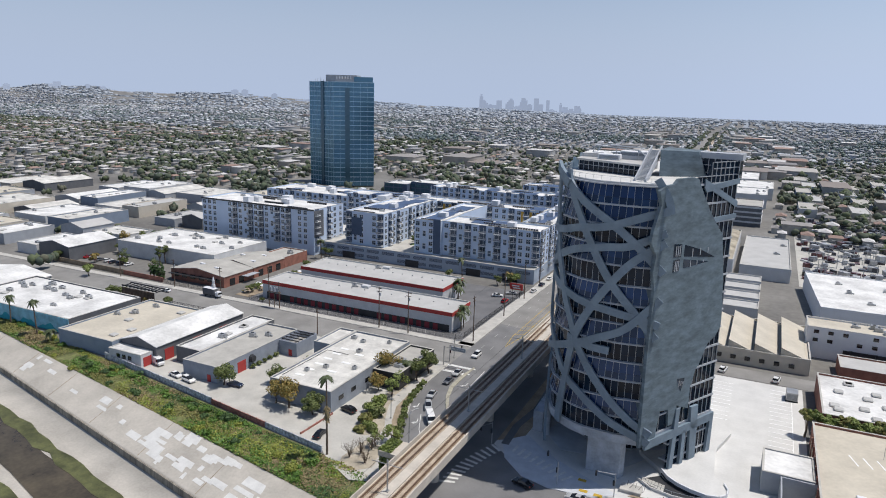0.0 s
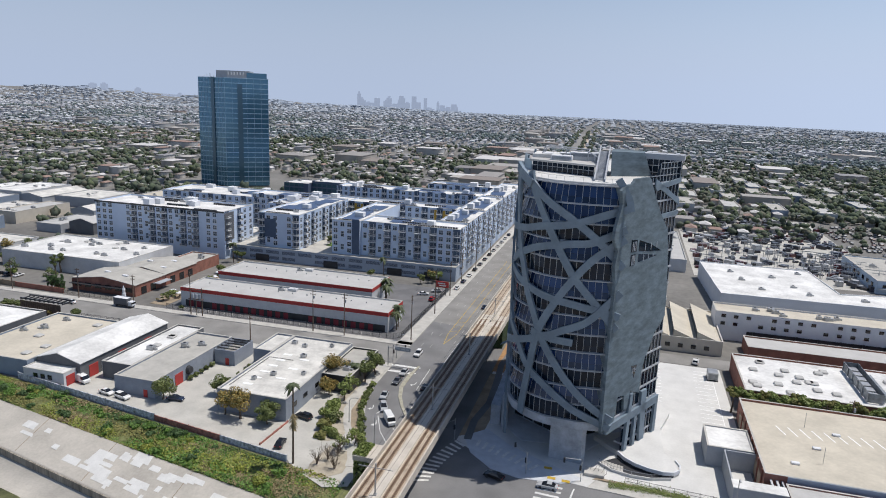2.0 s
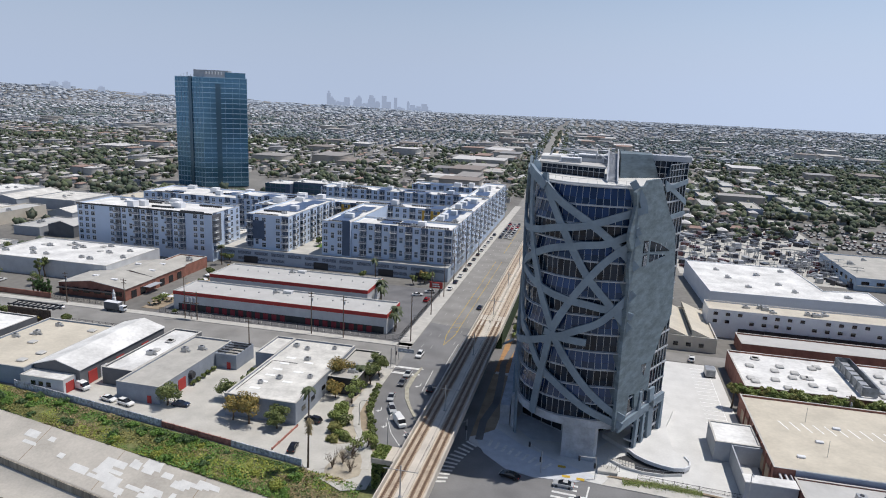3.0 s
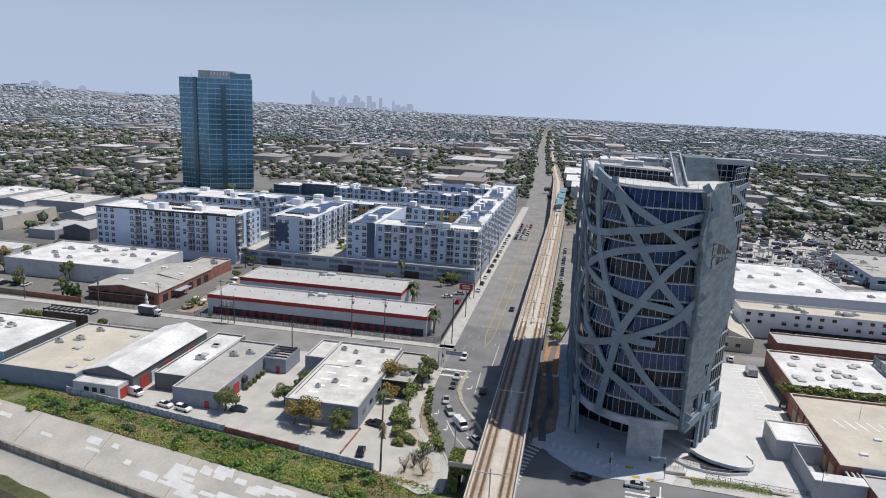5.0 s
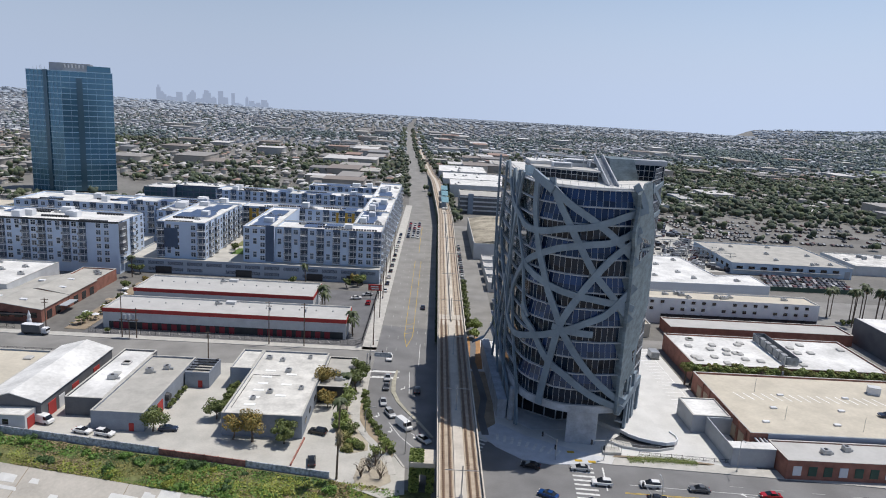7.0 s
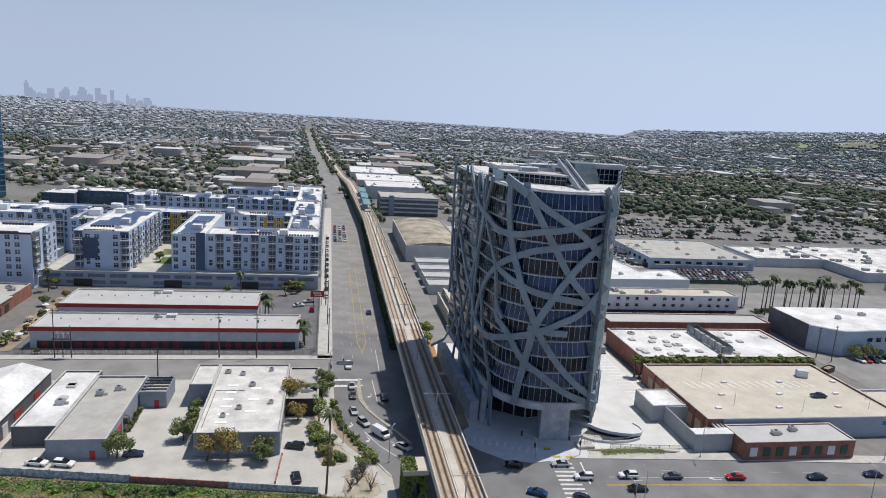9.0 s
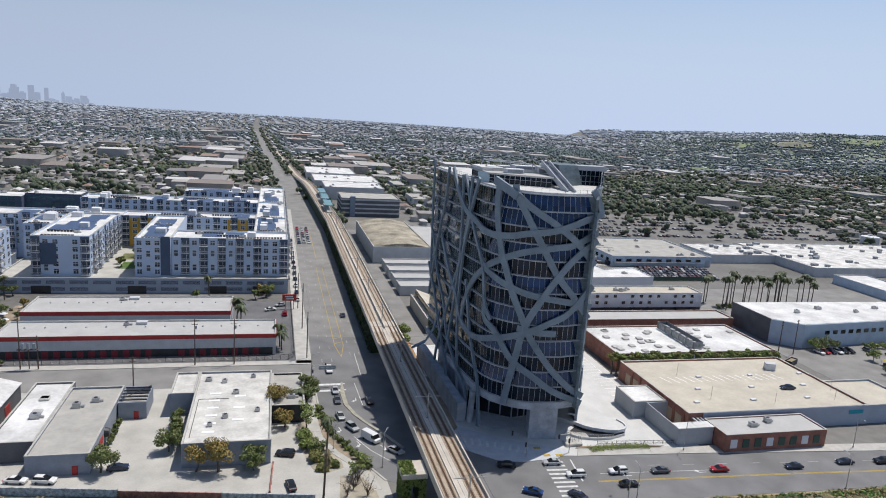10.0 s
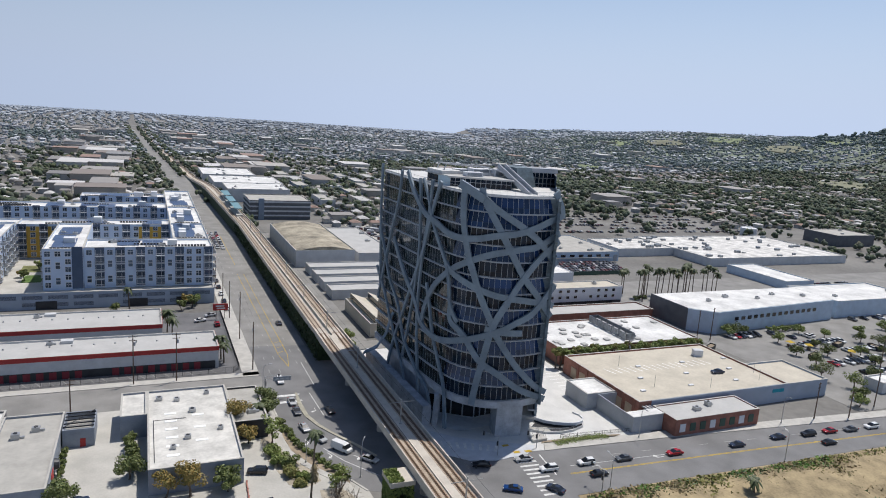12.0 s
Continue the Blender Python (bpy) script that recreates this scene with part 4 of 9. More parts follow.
# ---- low buildings ----
def shed(name, x0, x1, y0, y1, h, wall, roof, label, category="building", parapet=0.45, units=0, skylights=0, seed=0, at=(0, 0, 0), rz=0):
    """A flat-roofed building: walls, roof sheet inside a parapet, roof units."""
    r = np.random.default_rng(seed + 11)
    b = thing(name, label, category, at=at, rz=rz)
    part("wall", ring_wall(x0, x1, y0, y1, 0.35, 0, h), wall, b)
    part("roof", box(x0 + 0.3, x1 - 0.3, y0 + 0.3, y1 - 0.3, h - parapet - 0.3, h - parapet), roof, b, "flat roof sheet")
    part("coping", ring_wall(x0 - 0.06, x1 + 0.06, y0 - 0.06, y1 + 0.06, 0.44, h, h + 0.1), M["sidewalk"], b)
    for _ in range(units):
        x, y = r.uniform(x0 + 3, x1 - 3), r.uniform(y0 + 3, y1 - 3)
        roof_unit(b, x, y, h - parapet, r)
    for _ in range(skylights):
        x, y = r.uniform(x0 + 3, x1 - 3), r.uniform(y0 + 3, y1 - 3)
        part("skylight", soft_box(x - 1.2, x + 1.2, y - 1.2, y + 1.2, h - parapet, h - parapet + 0.55, 0.25), M["pale_roof"], b, "square skylight dome")
    return b


def roof_unit(b, x, y, z, r):
    w, d, hh = r.uniform(1.4, 2.4), r.uniform(1.2, 1.8), r.uniform(0.9, 1.4)
    u = part("roof_unit", soft_box(x - w / 2, x + w / 2, y - d / 2, y + d / 2, z + 0.15, z + hh, 0.06), M["steel"], b, "grey rooftop air unit")
    part("fan_grille", tube([(x, y, z + hh), (x, y, z + hh + 0.12)], 0.45, 10), M["dark"], u)
    part("curb", box(x - w / 2 - 0.1, x + w / 2 + 0.1, y - d / 2 - 0.1, y + d / 2 + 0.1, z, z + 0.15), M["sidewalk"], u)
    part("duct", box(x + w / 2, x + w / 2 + 0.9, y - 0.3, y + 0.3, z, z + 0.55), M["steel"], u)


def gable(b, x0, x1, y0, y1, ze, zr, roof, wall):
    """A gabled roof with its ridge along y, with closed ends."""
    xm = (x0 + x1) / 2
    bm = bmesh.new()
    for s, xe in ((-1, x0 - 0.3), (1, x1 + 0.3)):
        ya, yb = y0 - 0.3, y1 + 0.3
        vs = [bm.verts.new(p) for p in ((xe, ya, ze), (xm, ya, zr), (xm, yb, zr), (xe, yb, ze), (xe, ya, ze + 0.2), (xm, ya, zr + 0.2), (xm, yb, zr + 0.2), (xe, yb, ze + 0.2))]
        for f in BOXF:
            bm.faces.new([vs[i] for i in f])
    bmesh.ops.recalc_face_normals(bm, faces=bm.faces[:])
    part("roof", bm, roof, b)
    for ya, yb in ((y0, y0 + 0.3), (y1 - 0.3, y1)):
        bm = bmesh.new()
        vs = [bm.verts.new(p) for p in ((x0, ya, ze - 0.01), (x1, ya, ze - 0.01), (xm, ya, zr - 0.02), (x0, yb, ze - 0.01), (x1, yb, ze - 0.01), (xm, yb, zr - 0.02))]
        for f in ((0, 1, 2), (5, 4, 3), (0, 3, 4, 1), (1, 4, 5, 2), (2, 5, 3, 0)):
            bm.faces.new([vs[i] for i in f])
        part("gable_end", bm, wall, b)
    part("wall", ring_wall(x0, x1, y0, y1, 0.3, 0, ze), wall, b)


# west of the avenue, beside the river
shed("warehouse", -199.5, -174.8, 134.5, 171, 5.2, M["blue_wall"], M["cream_roof"], "low grey-blue warehouse with a sandy flat roof", units=3, skylights=5, seed=1)
gab = thing("gabled_shed", "long white gabled metal shed with red doors", "building")
gable(gab, -174.3, -159.6, 137.5, 175, 5.2, 7.4, M["white_roof"], M["dark_wall"])
annex = shed("shed_annex", -174.4, -160.8, 132.8, 137.3, 4.0, M["pale_wall"], M["white_roof"], "small white lean-to shed with murals", parapet=0.1)
shed("warehouse", -156.2, -146.6, 142, 176, 5.0, M["dark_wall"], M["white_roof"], "narrow warehouse with a white roof", units=1, skylights=3, seed=3)
slab_shed = shed("warehouse", -146.4, -133.6, 135.2, 172, 5.0, M["yard_wall"], M["grey_roof"], "grey block warehouse with a plain felt roof", units=2, seed=4)
an = thing("annex_shed", "roofless grey annex under open steel beams", "building")
part("wall", ring_wall(-133.3, -126.5, 162, 172.5, 0.3, 0, 4.6), M["yard_wall"], an)
part("floor", box(-133, -126.8, 162.3, 172.2, 0.05, 2.6), M["grey_roof"], an, "pale inner roof")
for i in range(5):
    part("beam", box(-133.2, -126.6, 163.2 + 2.0 * i, 163.45 + 2.0 * i, 4.62, 4.9), M["dark"], an, "rusty roof beam" if i == 0 else "")
part("brace", tube([(-133, 163, 5.0), (-126.8, 172, 5.0)], 0.1, 5), M["dark"], an)
part("door", box(-129.6, -128.4, 161.88, 162.0, 0.1, 2.2), M["red"], an, "red door")
flat_shed = shed("warehouse", -114.8, -95.2, 135.4, 178, 6.0, M["yard_wall"], M["worn_white_roof"], "flat-roofed grey warehouse behind trees", seed=5)
for i in range(6):
    part("skylight", soft_box(-111.0, -108.2, 141 + 4.4 * i, 142.1 + 4.4 * i, 5.55, 5.64, 0.03), M["stall_paint"], flat_shed, "pale flat skylight")
for i in range(3):
    part("skylight", soft_box(-104.6, -101.8, 147 + 7 * i, 148.1 + 7 * i, 5.55, 5.64, 0.03), M["stall_paint"], flat_shed, "pale flat skylight")
for x, y, w in ((-106.2, 149, 0.7), (-109.5, 144.6, 0.6), (-104.4, 163.5, 0.8), (-107.8, 171, 0.7), (-98.6, 152, 0.6), (-112, 172.5, 0.8), (-100.2, 174, 0.6)):
    u = part("roof_unit", soft_box(x - w, x + w, y - w * 0.8, y + w * 0.8, 5.6, 6.5, 0.06), M["steel"], flat_shed, "small grey roof unit")
    part("fan_grille", tube([(x, y, 6.5), (x, y, 6.6)], w * 0.6, 10), M["dark"], u)
part("roof_pipe", tube([(-113.5, 139, 5.7), (-113.5, 160, 5.7), (-106, 160, 5.7)], 0.08, 5), M["dark"], flat_shed)
shed("warehouse_wing", -121.0, -115.0, 163.5, 178, 6.0, M["yard_wall"], M["worn_white_roof"], "grey corner wing of the warehouse")
shed("workshop", -95.0, -86.6, 156, 178, 5.0, M["dark"], M["grey_roof"], "black-walled workshop with a grey roof", units=2, seed=6)
mural = shed("warehouse", -262, -203.5, 141, 170, 5.6, M["dark_wall"], M["white_roof"], "long white-roofed warehouse with a blue mural on its river wall", units=14, skylights=3, seed=7)
part("mural_wall", box(-262.05, -203.45, 140.8, 140.98, 0.1, 5.5), M["mural_blue"], mural, "pale blue painted wall")
wave = bmesh.new()
wv = [(-262 + 58.4 * k / 40, 1.6 + 0.9 * math.sin(k * 0.8) + 0.5 * math.sin(k * 1.9)) for k in range(41)]
for (xa, za), (xb, zb) in zip(wv, wv[1:]):
    vs = [wave.verts.new(p) for p in ((xa, 140.74, 0.1), (xb, 140.74, 0.1), (xb, 140.79, 0.1), (xa, 140.79, 0.1), (xa, 140.74, za), (xb, 140.74, zb), (xb, 140.79, zb), (xa, 140.79, za))]
    for f in BOXF:
        wave.faces.new([vs[k] for k in f])
part("mural_wave", wave, M["teal_wall"], mural, "deep teal painted waves")


def storage(name, x0, x1, y0, y1, h, label):
    """Self-storage shed: pale walls, red fascia, a row of red roller doors."""
    b = shed(name, x0, x1, y0, y1, h, M["pale_wall"], M["pale_roof"], label, units=1, seed=8)
    part("fascia", boxes([(x0 - 0.12, x1 + 0.12, y0 - 0.14, y0 - 0.02, h - 1.35, h + 0.05), (x1 + 0.02, x1 + 0.14, y0 - 0.02, y1, h - 1.35, h + 0.05)]), M["red"], b, "red painted fascia band")
    part("dark_base", box(x0 + 2, x1 - 1, y0 - 0.05, y0 - 0.01, 0.1, 2.6), M["dark"], b, "dark band behind the roller doors")
    k = int((x1 - x0 - 6) / 3.3)
    me = bpy.data.meshes.new("roller_door")
    bm = soft_box(-0.95, 0.95, -0.06, 0, 0.12, 2.4, 0.02)
    bm.to_mesh(me), bm.free()
    me.materials.append(M["dull_red"])
    for i in range(k):
        if i not in (2, k - 9, k - 10):
            share("roller_door", me, b, pose(x0 + 4.5 + 3.3 * i, y0 - 0.06, 0))
    for i in range(13):
        x, y = x0 + 6 + (x1 - x0 - 12) * i / 12, y0 + (y1 - y0) * 0.62
        part("roof_vent", tube([(x, y, h - 0.46), (x, y, h - 0.05)], [0.28, 0.22], 8), M["steel"], b)
    part("roof_hatch", soft_box(x0 + (x1 - x0) * 0.46, x0 + (x1 - x0) * 0.46 + 3.4, y1 - 3.6, y1 - 1.4, h - 0.46, h + 0.5, 0.06), M["pale_wall"], b, "raised roof hatch")
    return b


storage("storage_shed", -177.5, -94.0, 206.8, 222.5, 7.2, "long pale storage shed with a red fascia and red roller doors")
storage("storage_shed", -178, -110.0, 232.5, 252, 7.2, "long pale storage shed with a red fascia")

# north-west: brick and white industrial buildings
bw = thing("brick_workshop", "brick workshop with a low sloping grey roof", "building")
gable(bw, -229.5, -199.6, 208.6, 226.6, 4.6, 6.6, M["grey_roof"], M["brick"])
gable(bw, -222.2, -199.6, 227.0, 248, 4.7, 6.7, M["grey_roof"], M["brick"])
for x, y, z in ((-219, 216, 6.3), (-209, 214, 6.2), (-205, 232, 5.9), (-216, 238, 6.3), (-207, 242, 6.2)):
    part("skylight", soft_box(x - 1.2, x + 1.2, y, y + 1.4, z - 0.2, z + 0.3, 0.05), M["white_paint"], bw)
for i in range(6):
    part("window", box(-228 + 4.8 * i, -225.2 + 4.8 * i, 208.45, 208.58, 1.6, 3.4), M["car_glass"], bw)
for y in (212, 217.5, 230, 236, 242):
    part("window", box(-199.58, -199.45, y, y + 3.0, 0.3, 3.2), M["car_glass"], bw)
part("dark_canopy", box(-229, -204, 206.6, 208.4, 2.9, 3.2), M["dark"], bw, "long dark canopy over the windows")
part("awning", box(-199.4, -196.4, 219, 227, 2.9, 3.1), M["grey_wall"], bw, "grey lean-to awning")
shed("brick_annex", -214, -200, 248.6, 266, 5.0, M["brick"], M["grey_roof"], "brick annex with a grey felt roof", units=2, seed=29)
shed("warehouse", -285, -222.6, 227.2, 263, 7.4, M["pale_wall"], M["white_roof"], "long white-roofed industrial building", units=16, skylights=4, seed=10)
# apartments: wings over a podium, each with its own windows, balconies and roof clutter
def two_tone(name, rows, mats):
    """One mesh of boxes in several materials, from rows of box sides and a material number."""
    bm = bmesh.new()
    for *r, m in rows:
        k = len(bm.faces)
        add_box(bm, *r)
        bm.faces.ensure_lookup_table()
        for f in bm.faces[k:]:
            f.material_index = m
    me = bpy.data.meshes.new(name)
    bm.to_mesh(me), bm.free()
    for m in mats:
        me.materials.append(m)
    return me


WIN = two_tone("window", [(-1.08, 1.08, -0.07, 0.0, -1.08, 1.08, 0), (-0.95, 0.95, -0.08, -0.065, -0.95, 0.95, 1), (-0.05, 0.05, -0.1, -0.075, -0.95, 0.95, 0), (-0.95, 0.95, -0.1, -0.075, 0.2, 0.3, 0)], [M["white_paint"], M["apt_glass"]])
WIN_TALL = two_tone("window", [(-0.85, 0.85, -0.05, 0.0, -1.35, 1.35, 0), (-0.75, 0.75, -0.06, -0.045, -1.25, 1.25, 1), (-0.75, 0.75, -0.075, -0.055, -0.05, 0.4, 2)], [M["white_paint"], M["apt_glass"], M["grey_wall"]])
# flat dark back plate stands for the shade of a recessed balcony
BALC = two_tone("balcony", [(-1.6, 1.6, -0.03, 0.0, -1.4, 1.45, 0), (-1.3, 0.4, -0.05, -0.02, -1.28, 0.9, 1), (0.6, 1.4, -0.05, -0.02, -1.0, 0.9, 1), (-1.45, -1.3, -0.06, -0.02, -1.28, 0.98, 2), (0.42, 0.56, -0.06, -0.02, -1.28, 0.98, 2), (-1.7, 1.7, -1.35, 0.0, -1.55, -1.3, 2), (-1.6, 1.6, -1.3, -1.24, -0.47, -0.36, 2)] + [(-1.58 + 0.24 * i, -1.54 + 0.24 * i, -1.29, -1.26, -1.36, -0.4, 3) for i in range(14)] + [(-1.6, -1.56, -1.3, 0, -1.36, -0.4, 3), (1.56, 1.6, -1.3, 0, -1.36, -0.4, 3)], [M["slate_panel"], M["apt_glass"], M["white_paint"], M["steel"]])
AC = two_tone("condenser", [(-0.45, 0.45, -0.4, 0.4, 0, 0.9, 0), (-0.35, 0.35, -0.3, 0.3, 0.9, 0.95, 1)], [M["dark"], M["steel"]])
PANEL = two_tone("solar_panel", [(-2.0, 2.0, -0.8, 0.8, 0.3, 0.36, 0), (-1.9, -1.85, -0.7, 0.7, 0, 0.3, 1), (1.85, 1.9, -0.7, 0.7, 0, 0.3, 1)], [M["solar"], M["steel"]])


def facade(b, p, q, z0, floors, fh, pattern, skip=()):
    """Windows along the wall from p to q (outside on the right hand); pattern letters: w window, t tall window, b balcony, space nothing."""
    p, q = Vector(p), Vector(q)
    d = q - p
    n = len(pattern)
    rz = math.degrees(math.atan2(d.y, d.x))
    for i, ch in enumerate(pattern):
        if ch == " ":
            continue
        c = p + d * ((i + 0.5) / n)
        for f in range(floors):
            m = pose(c.x, c.y, z0 + fh * (f + 0.5), 0, 0, rz)
            if ch == "w" or (ch == "t" and f == floors - 1):
                share("window", WIN, b, m)
            elif ch == "t" and f % 2 == 0:
                share("window", WIN_TALL, b, pose(c.x, c.y, z0 + fh * (f + 1.0), 0, 0, rz))
            elif ch == "b":
                share("balcony", BALC, b, m)
        # slate strip up the bay; its dark tone also stands for recess shade
        if ch == "b":
            part("balcony_bay", box(-1.7, 1.7, -0.02, 0.0, 0.15, fh * floors + 0.55), M["slate_panel"], b, at=pose(c.x, c.y, z0, 0, 0, rz))


def clutter(b, x0, x1, y0, y1, h, seed, rows=2, solar=2, boxes_=2):
    r = np.random.default_rng(seed)
    for k in range(rows):
        x, y = r.uniform(x0 + 2, max(x0 + 3, x1 - 14)), (y0 + 2.2 if k == 0 else r.uniform(y0 + 3, y1 - 3))
        for i in range(10):
            if x + 1.25 * i < x1 - 1.5:
                share("condenser", AC, b, pose(x + 1.25 * i, y, h))
    for k in range(solar):
        x, y = r.uniform(x0 + 3, x1 - 8), r.uniform(y0 + 3, y1 - 7)
        x, y = min(x, x1 - 9.5), min(y, y1 - 9)
        for i in range(2):
            for j in range(6):
                if x + 4.1 * i < x1 - 2.5 and y + 1.75 * j < y1 - 1.5:
                    share("solar_panel", PANEL, b, pose(x + 4.1 * i, y + 1.75 * j, h, 8))
    for k in range(boxes_):
        x, y = r.uniform(x0 + 2, x1 - 7), r.uniform(y0 + 2, y1 - 6)
        part("stair_house", ring_cap(x, x + r.uniform(3, 5.5), y, y + r.uniform(3, 4.5), h, h + r.uniform(2.2, 3.2)), M["white_paint"], b, "white stair housing")


def ring_cap(*a):
    bm = box(*a)
    bmesh.ops.bevel(bm, geom=bm.edges[:], offset=0.04, segments=1, affect="EDGES")
    return bm


def wing(x0, x1, y0, y1, h, label, seed, **k):
    b = shed("apartment_block", x0, x1, y0, y1, h, M["apartment_wall"], M["white_roof"], label, parapet=0.7, units=2, seed=seed)
    clutter(b, x0, x1, y0, y1, h - 0.7, seed, **k)
    return b


WING = "white stuccoed apartment wing with balconies and rooftop solar panels"
b = wing(-277, -203, 276, 302, 23.2, "long white apartment wing with a dark roof edge", 101, rows=5, solar=1, boxes_=5)
facade(b, (-277, 276), (-203, 276), 4.6, 6, 3.05, "www  wbwtbwbwtbwb ww ")
facade(b, (-203, 276), (-203, 302), 4.6, 6, 3.05, "b bww")
part("roof_edge", box(-277.3, -202.7, 275.7, 275.92, 22.6, 23.4), M["dark"], b, "dark metal roof edge")
part("end_panel", box(-202.98, -202.8, 276.2, 284, 9, 22.5), M["dark_wall"], b, "dark slate panel")
b = wing(-203.2, -190.8, 318, 345, 22.0, WING, 102)
facade(b, (-203.2, 318), (-190.8, 318), 6.5, 5, 3.0, "wbw")
b = wing(-190.5, -168.5, 286, 345, 23.0, WING, 103, rows=2, solar=7, boxes_=2)
facade(b, (-190.5, 286), (-168.5, 286), 6.6, 5, 3.1, "btw wb")
facade(b, (-168.5, 286), (-168.5, 345), 6.6, 5, 3.1, "wbwbwwbwbwbwbw")
part("dark_panel", box(-187.2, -181, 285.85, 285.97, 11, 20), M["slate_panel"], b, "slate blue stucco panel")
b = wing(-151.5, -137.5, 286.5, 345, 22.6, WING, 104, rows=1, solar=6, boxes_=1)
facade(b, (-151.5, 286.5), (-137.5, 286.5), 6.6, 5, 3.1, "wtww")
facade(b, (-151.5, 345), (-151.5, 286.5), 6.6, 5, 3.1, "wbwbwwbwbwbw")
part("dark_panel", box(-141.4, -137.6, 286.3, 286.45, 6.6, 23.4), M["slate_panel"], b, "slate blue stucco panel")
b = wing(-137.4, -89, 288.5, 306, 22.6, WING, 105, rows=4, solar=2, boxes_=1)
facade(b, (-137.4, 288.5), (-89, 288.5), 6.6, 5, 3.1, "tbtbtbtbtbwwb")
facade(b, (-89, 288.5), (-89, 306), 4.0, 6, 3.1, "bwwb")
b = wing(-104, -89, 306.1, 345, 22.8, WING, 106, rows=1, solar=6, boxes_=3)
facade(b, (-89, 306), (-89, 345), 4.0, 6, 3.1, "wbwwbwtbw")
b = wing(-104, -89, 345.1, 400, 22.8, WING, 107, rows=1, solar=5, boxes_=3)
facade(b, (-89, 345), (-89, 400), 4.0, 6, 3.1, "wbwwbwtbwwbw")
b = wing(-104, -89, 400.1, 470, 22.8, WING, 108, rows=1, solar=2, boxes_=3)
facade(b, (-89, 400), (-89, 470), 4.0, 6, 3.1, "wbwwbwtbwwbwwb")
b = wing(-168.4, -104.2, 345.2, 360, 22.0, "apartment wing with a mustard yellow court wall", 109, rows=4, solar=2, boxes_=1)
part("court_wall", box(-168.0, -151.8, 345.02, 345.12, 6.6, 21.0), M["yellow_wall"], b, "mustard yellow stucco wall")
part("court_wall", box(-118, -108, 345.02, 345.12, 6.6, 21.0), M["yellow_wall"], b, "mustard yellow stucco wall")
facade(b, (-168.4, 345.0), (-104.2, 345.0), 6.6, 5, 3.0, "bwbwb wbwwbwbwb")
b = wing(-230, -168.6, 346, 364, 21.5, WING, 110, rows=4, solar=4, boxes_=3)
facade(b, (-230, 346), (-191, 346), 6.6, 5, 3.0, "wbwwbwbwb")
b = wing(-200, -104.2, 400, 418, 22.0, WING, 111, rows=6, solar=4, boxes_=4)
facade(b, (-200, 400), (-104.2, 400), 10, 4, 3.0, "bwbwbwwbwbwwbwbwbwbwbw")
b = wing(-150, -104.2, 440, 456, 22.5, WING, 112, rows=3, solar=2, boxes_=2)
facade(b, (-150, 440), (-104.2, 440), 10, 4, 3.0, "bwbwbwwbwb")
b = wing(-290, -215, 345, 375, 19.5, WING, 113, rows=4, solar=2, boxes_=4)
facade(b, (-290, 345), (-215, 345), 4, 5, 3.0, "wwbwbwwbwbwwbwbwb")
# dark teal block behind the apartments
teal = shed("apartment_block", -246, -214, 457.6, 476, 15.4, M["slate_panel"], M["white_roof"], "dark teal glazed block with a flat white roof", units=4, seed=114)
teal_wing = shed("apartment_block", -266, -246.2, 452, 474, 14.0, M["slate_panel"], M["white_roof"], "lower dark teal glazed block", units=2, seed=115)
for blk, xa, xb, y, top in ((teal, -245.6, -214.4, 457.6, 15), (teal_wing, -265.6, -246.6, 452, 13.6)):
    n = int((xb - xa) / 4)
    for k in range(n):
        for f in range(4):
            part("window", box(xa + 4 * k + 0.2, xa + 4 * k + 3.6, y - 0.14, y - 0.02, 1.2 + 3.4 * f, 3.6 + 3.4 * f), M["recess_glass"], blk)
pod = shed("apartment_podium", -203, -88.8, 281.5, 344.9, 6.5, M["podium_wall"], M["concrete_lot"], "grey two-storey parking podium with louvres")
LOUVRE = two_tone("louvre", [(-3.4, 3.4, -0.05, 0, -0.75, 0.75, 0)] + [(-3.3, 3.3, -0.1, -0.04, -0.6 + 0.3 * i, -0.5 + 0.3 * i, 1) for i in range(5)], [M["slate_panel"], M["grey_wall"]])
for i, x in enumerate(np.linspace(-198, -94, 13)):
    for z in (1.9, 4.7):
        if z > 2 or i % 4:
            share("louvre", LOUVRE, pod, pose(float(x), 281.5, z))
for x in (-186, -150, -118, -100):
    part("garage_door", box(x - 3.6, x + 3.6, 281.3, 281.48, 0, 3.2), M["dark"], pod, "dark garage opening")
lawn = slab("lawn", rect(-161, -154, 300, 312), 6.2, M["bright_grass"], "small lawn in the podium court", "lawn", low=6.0)
slab("lawn", rect(-164, -156, 318, 330), 6.2, M["grass"], "small lawn in the podium court", "lawn", low=6.0)

# glass office tower beyond the apartments
bt = thing("glass_tower", "tall blue-green glass office tower with a grey crown", "building")
BT_L, BT_C, BT_R = Vector((-367, 496)), Vector((-340, 492)), Vector((-312, 512))
BT_B = [Vector((-330, 538)), Vector((-360, 532))]
def bt_floor(z0, z1, off, ma, name):
    c = (BT_L + BT_C + BT_R + BT_B[0] + BT_B[1]) / 5
    pts = [(v.x + (v - c).normalized().x * off, v.y + (v - c).normalized().y * off) for v in (BT_L, BT_C, BT_R, *BT_B)]
    return part(name, prism(pts, z0, z1), ma, bt)
for f in range(22):
    z = 1.0 + 4.0 * f
    bt_floor(z, z + 3.6, 0, M["glass_tower"], "glass_storey")
    bt_floor(z + 3.45, z + 4.0, 0.22, M["tower_fin"], "spandrel")
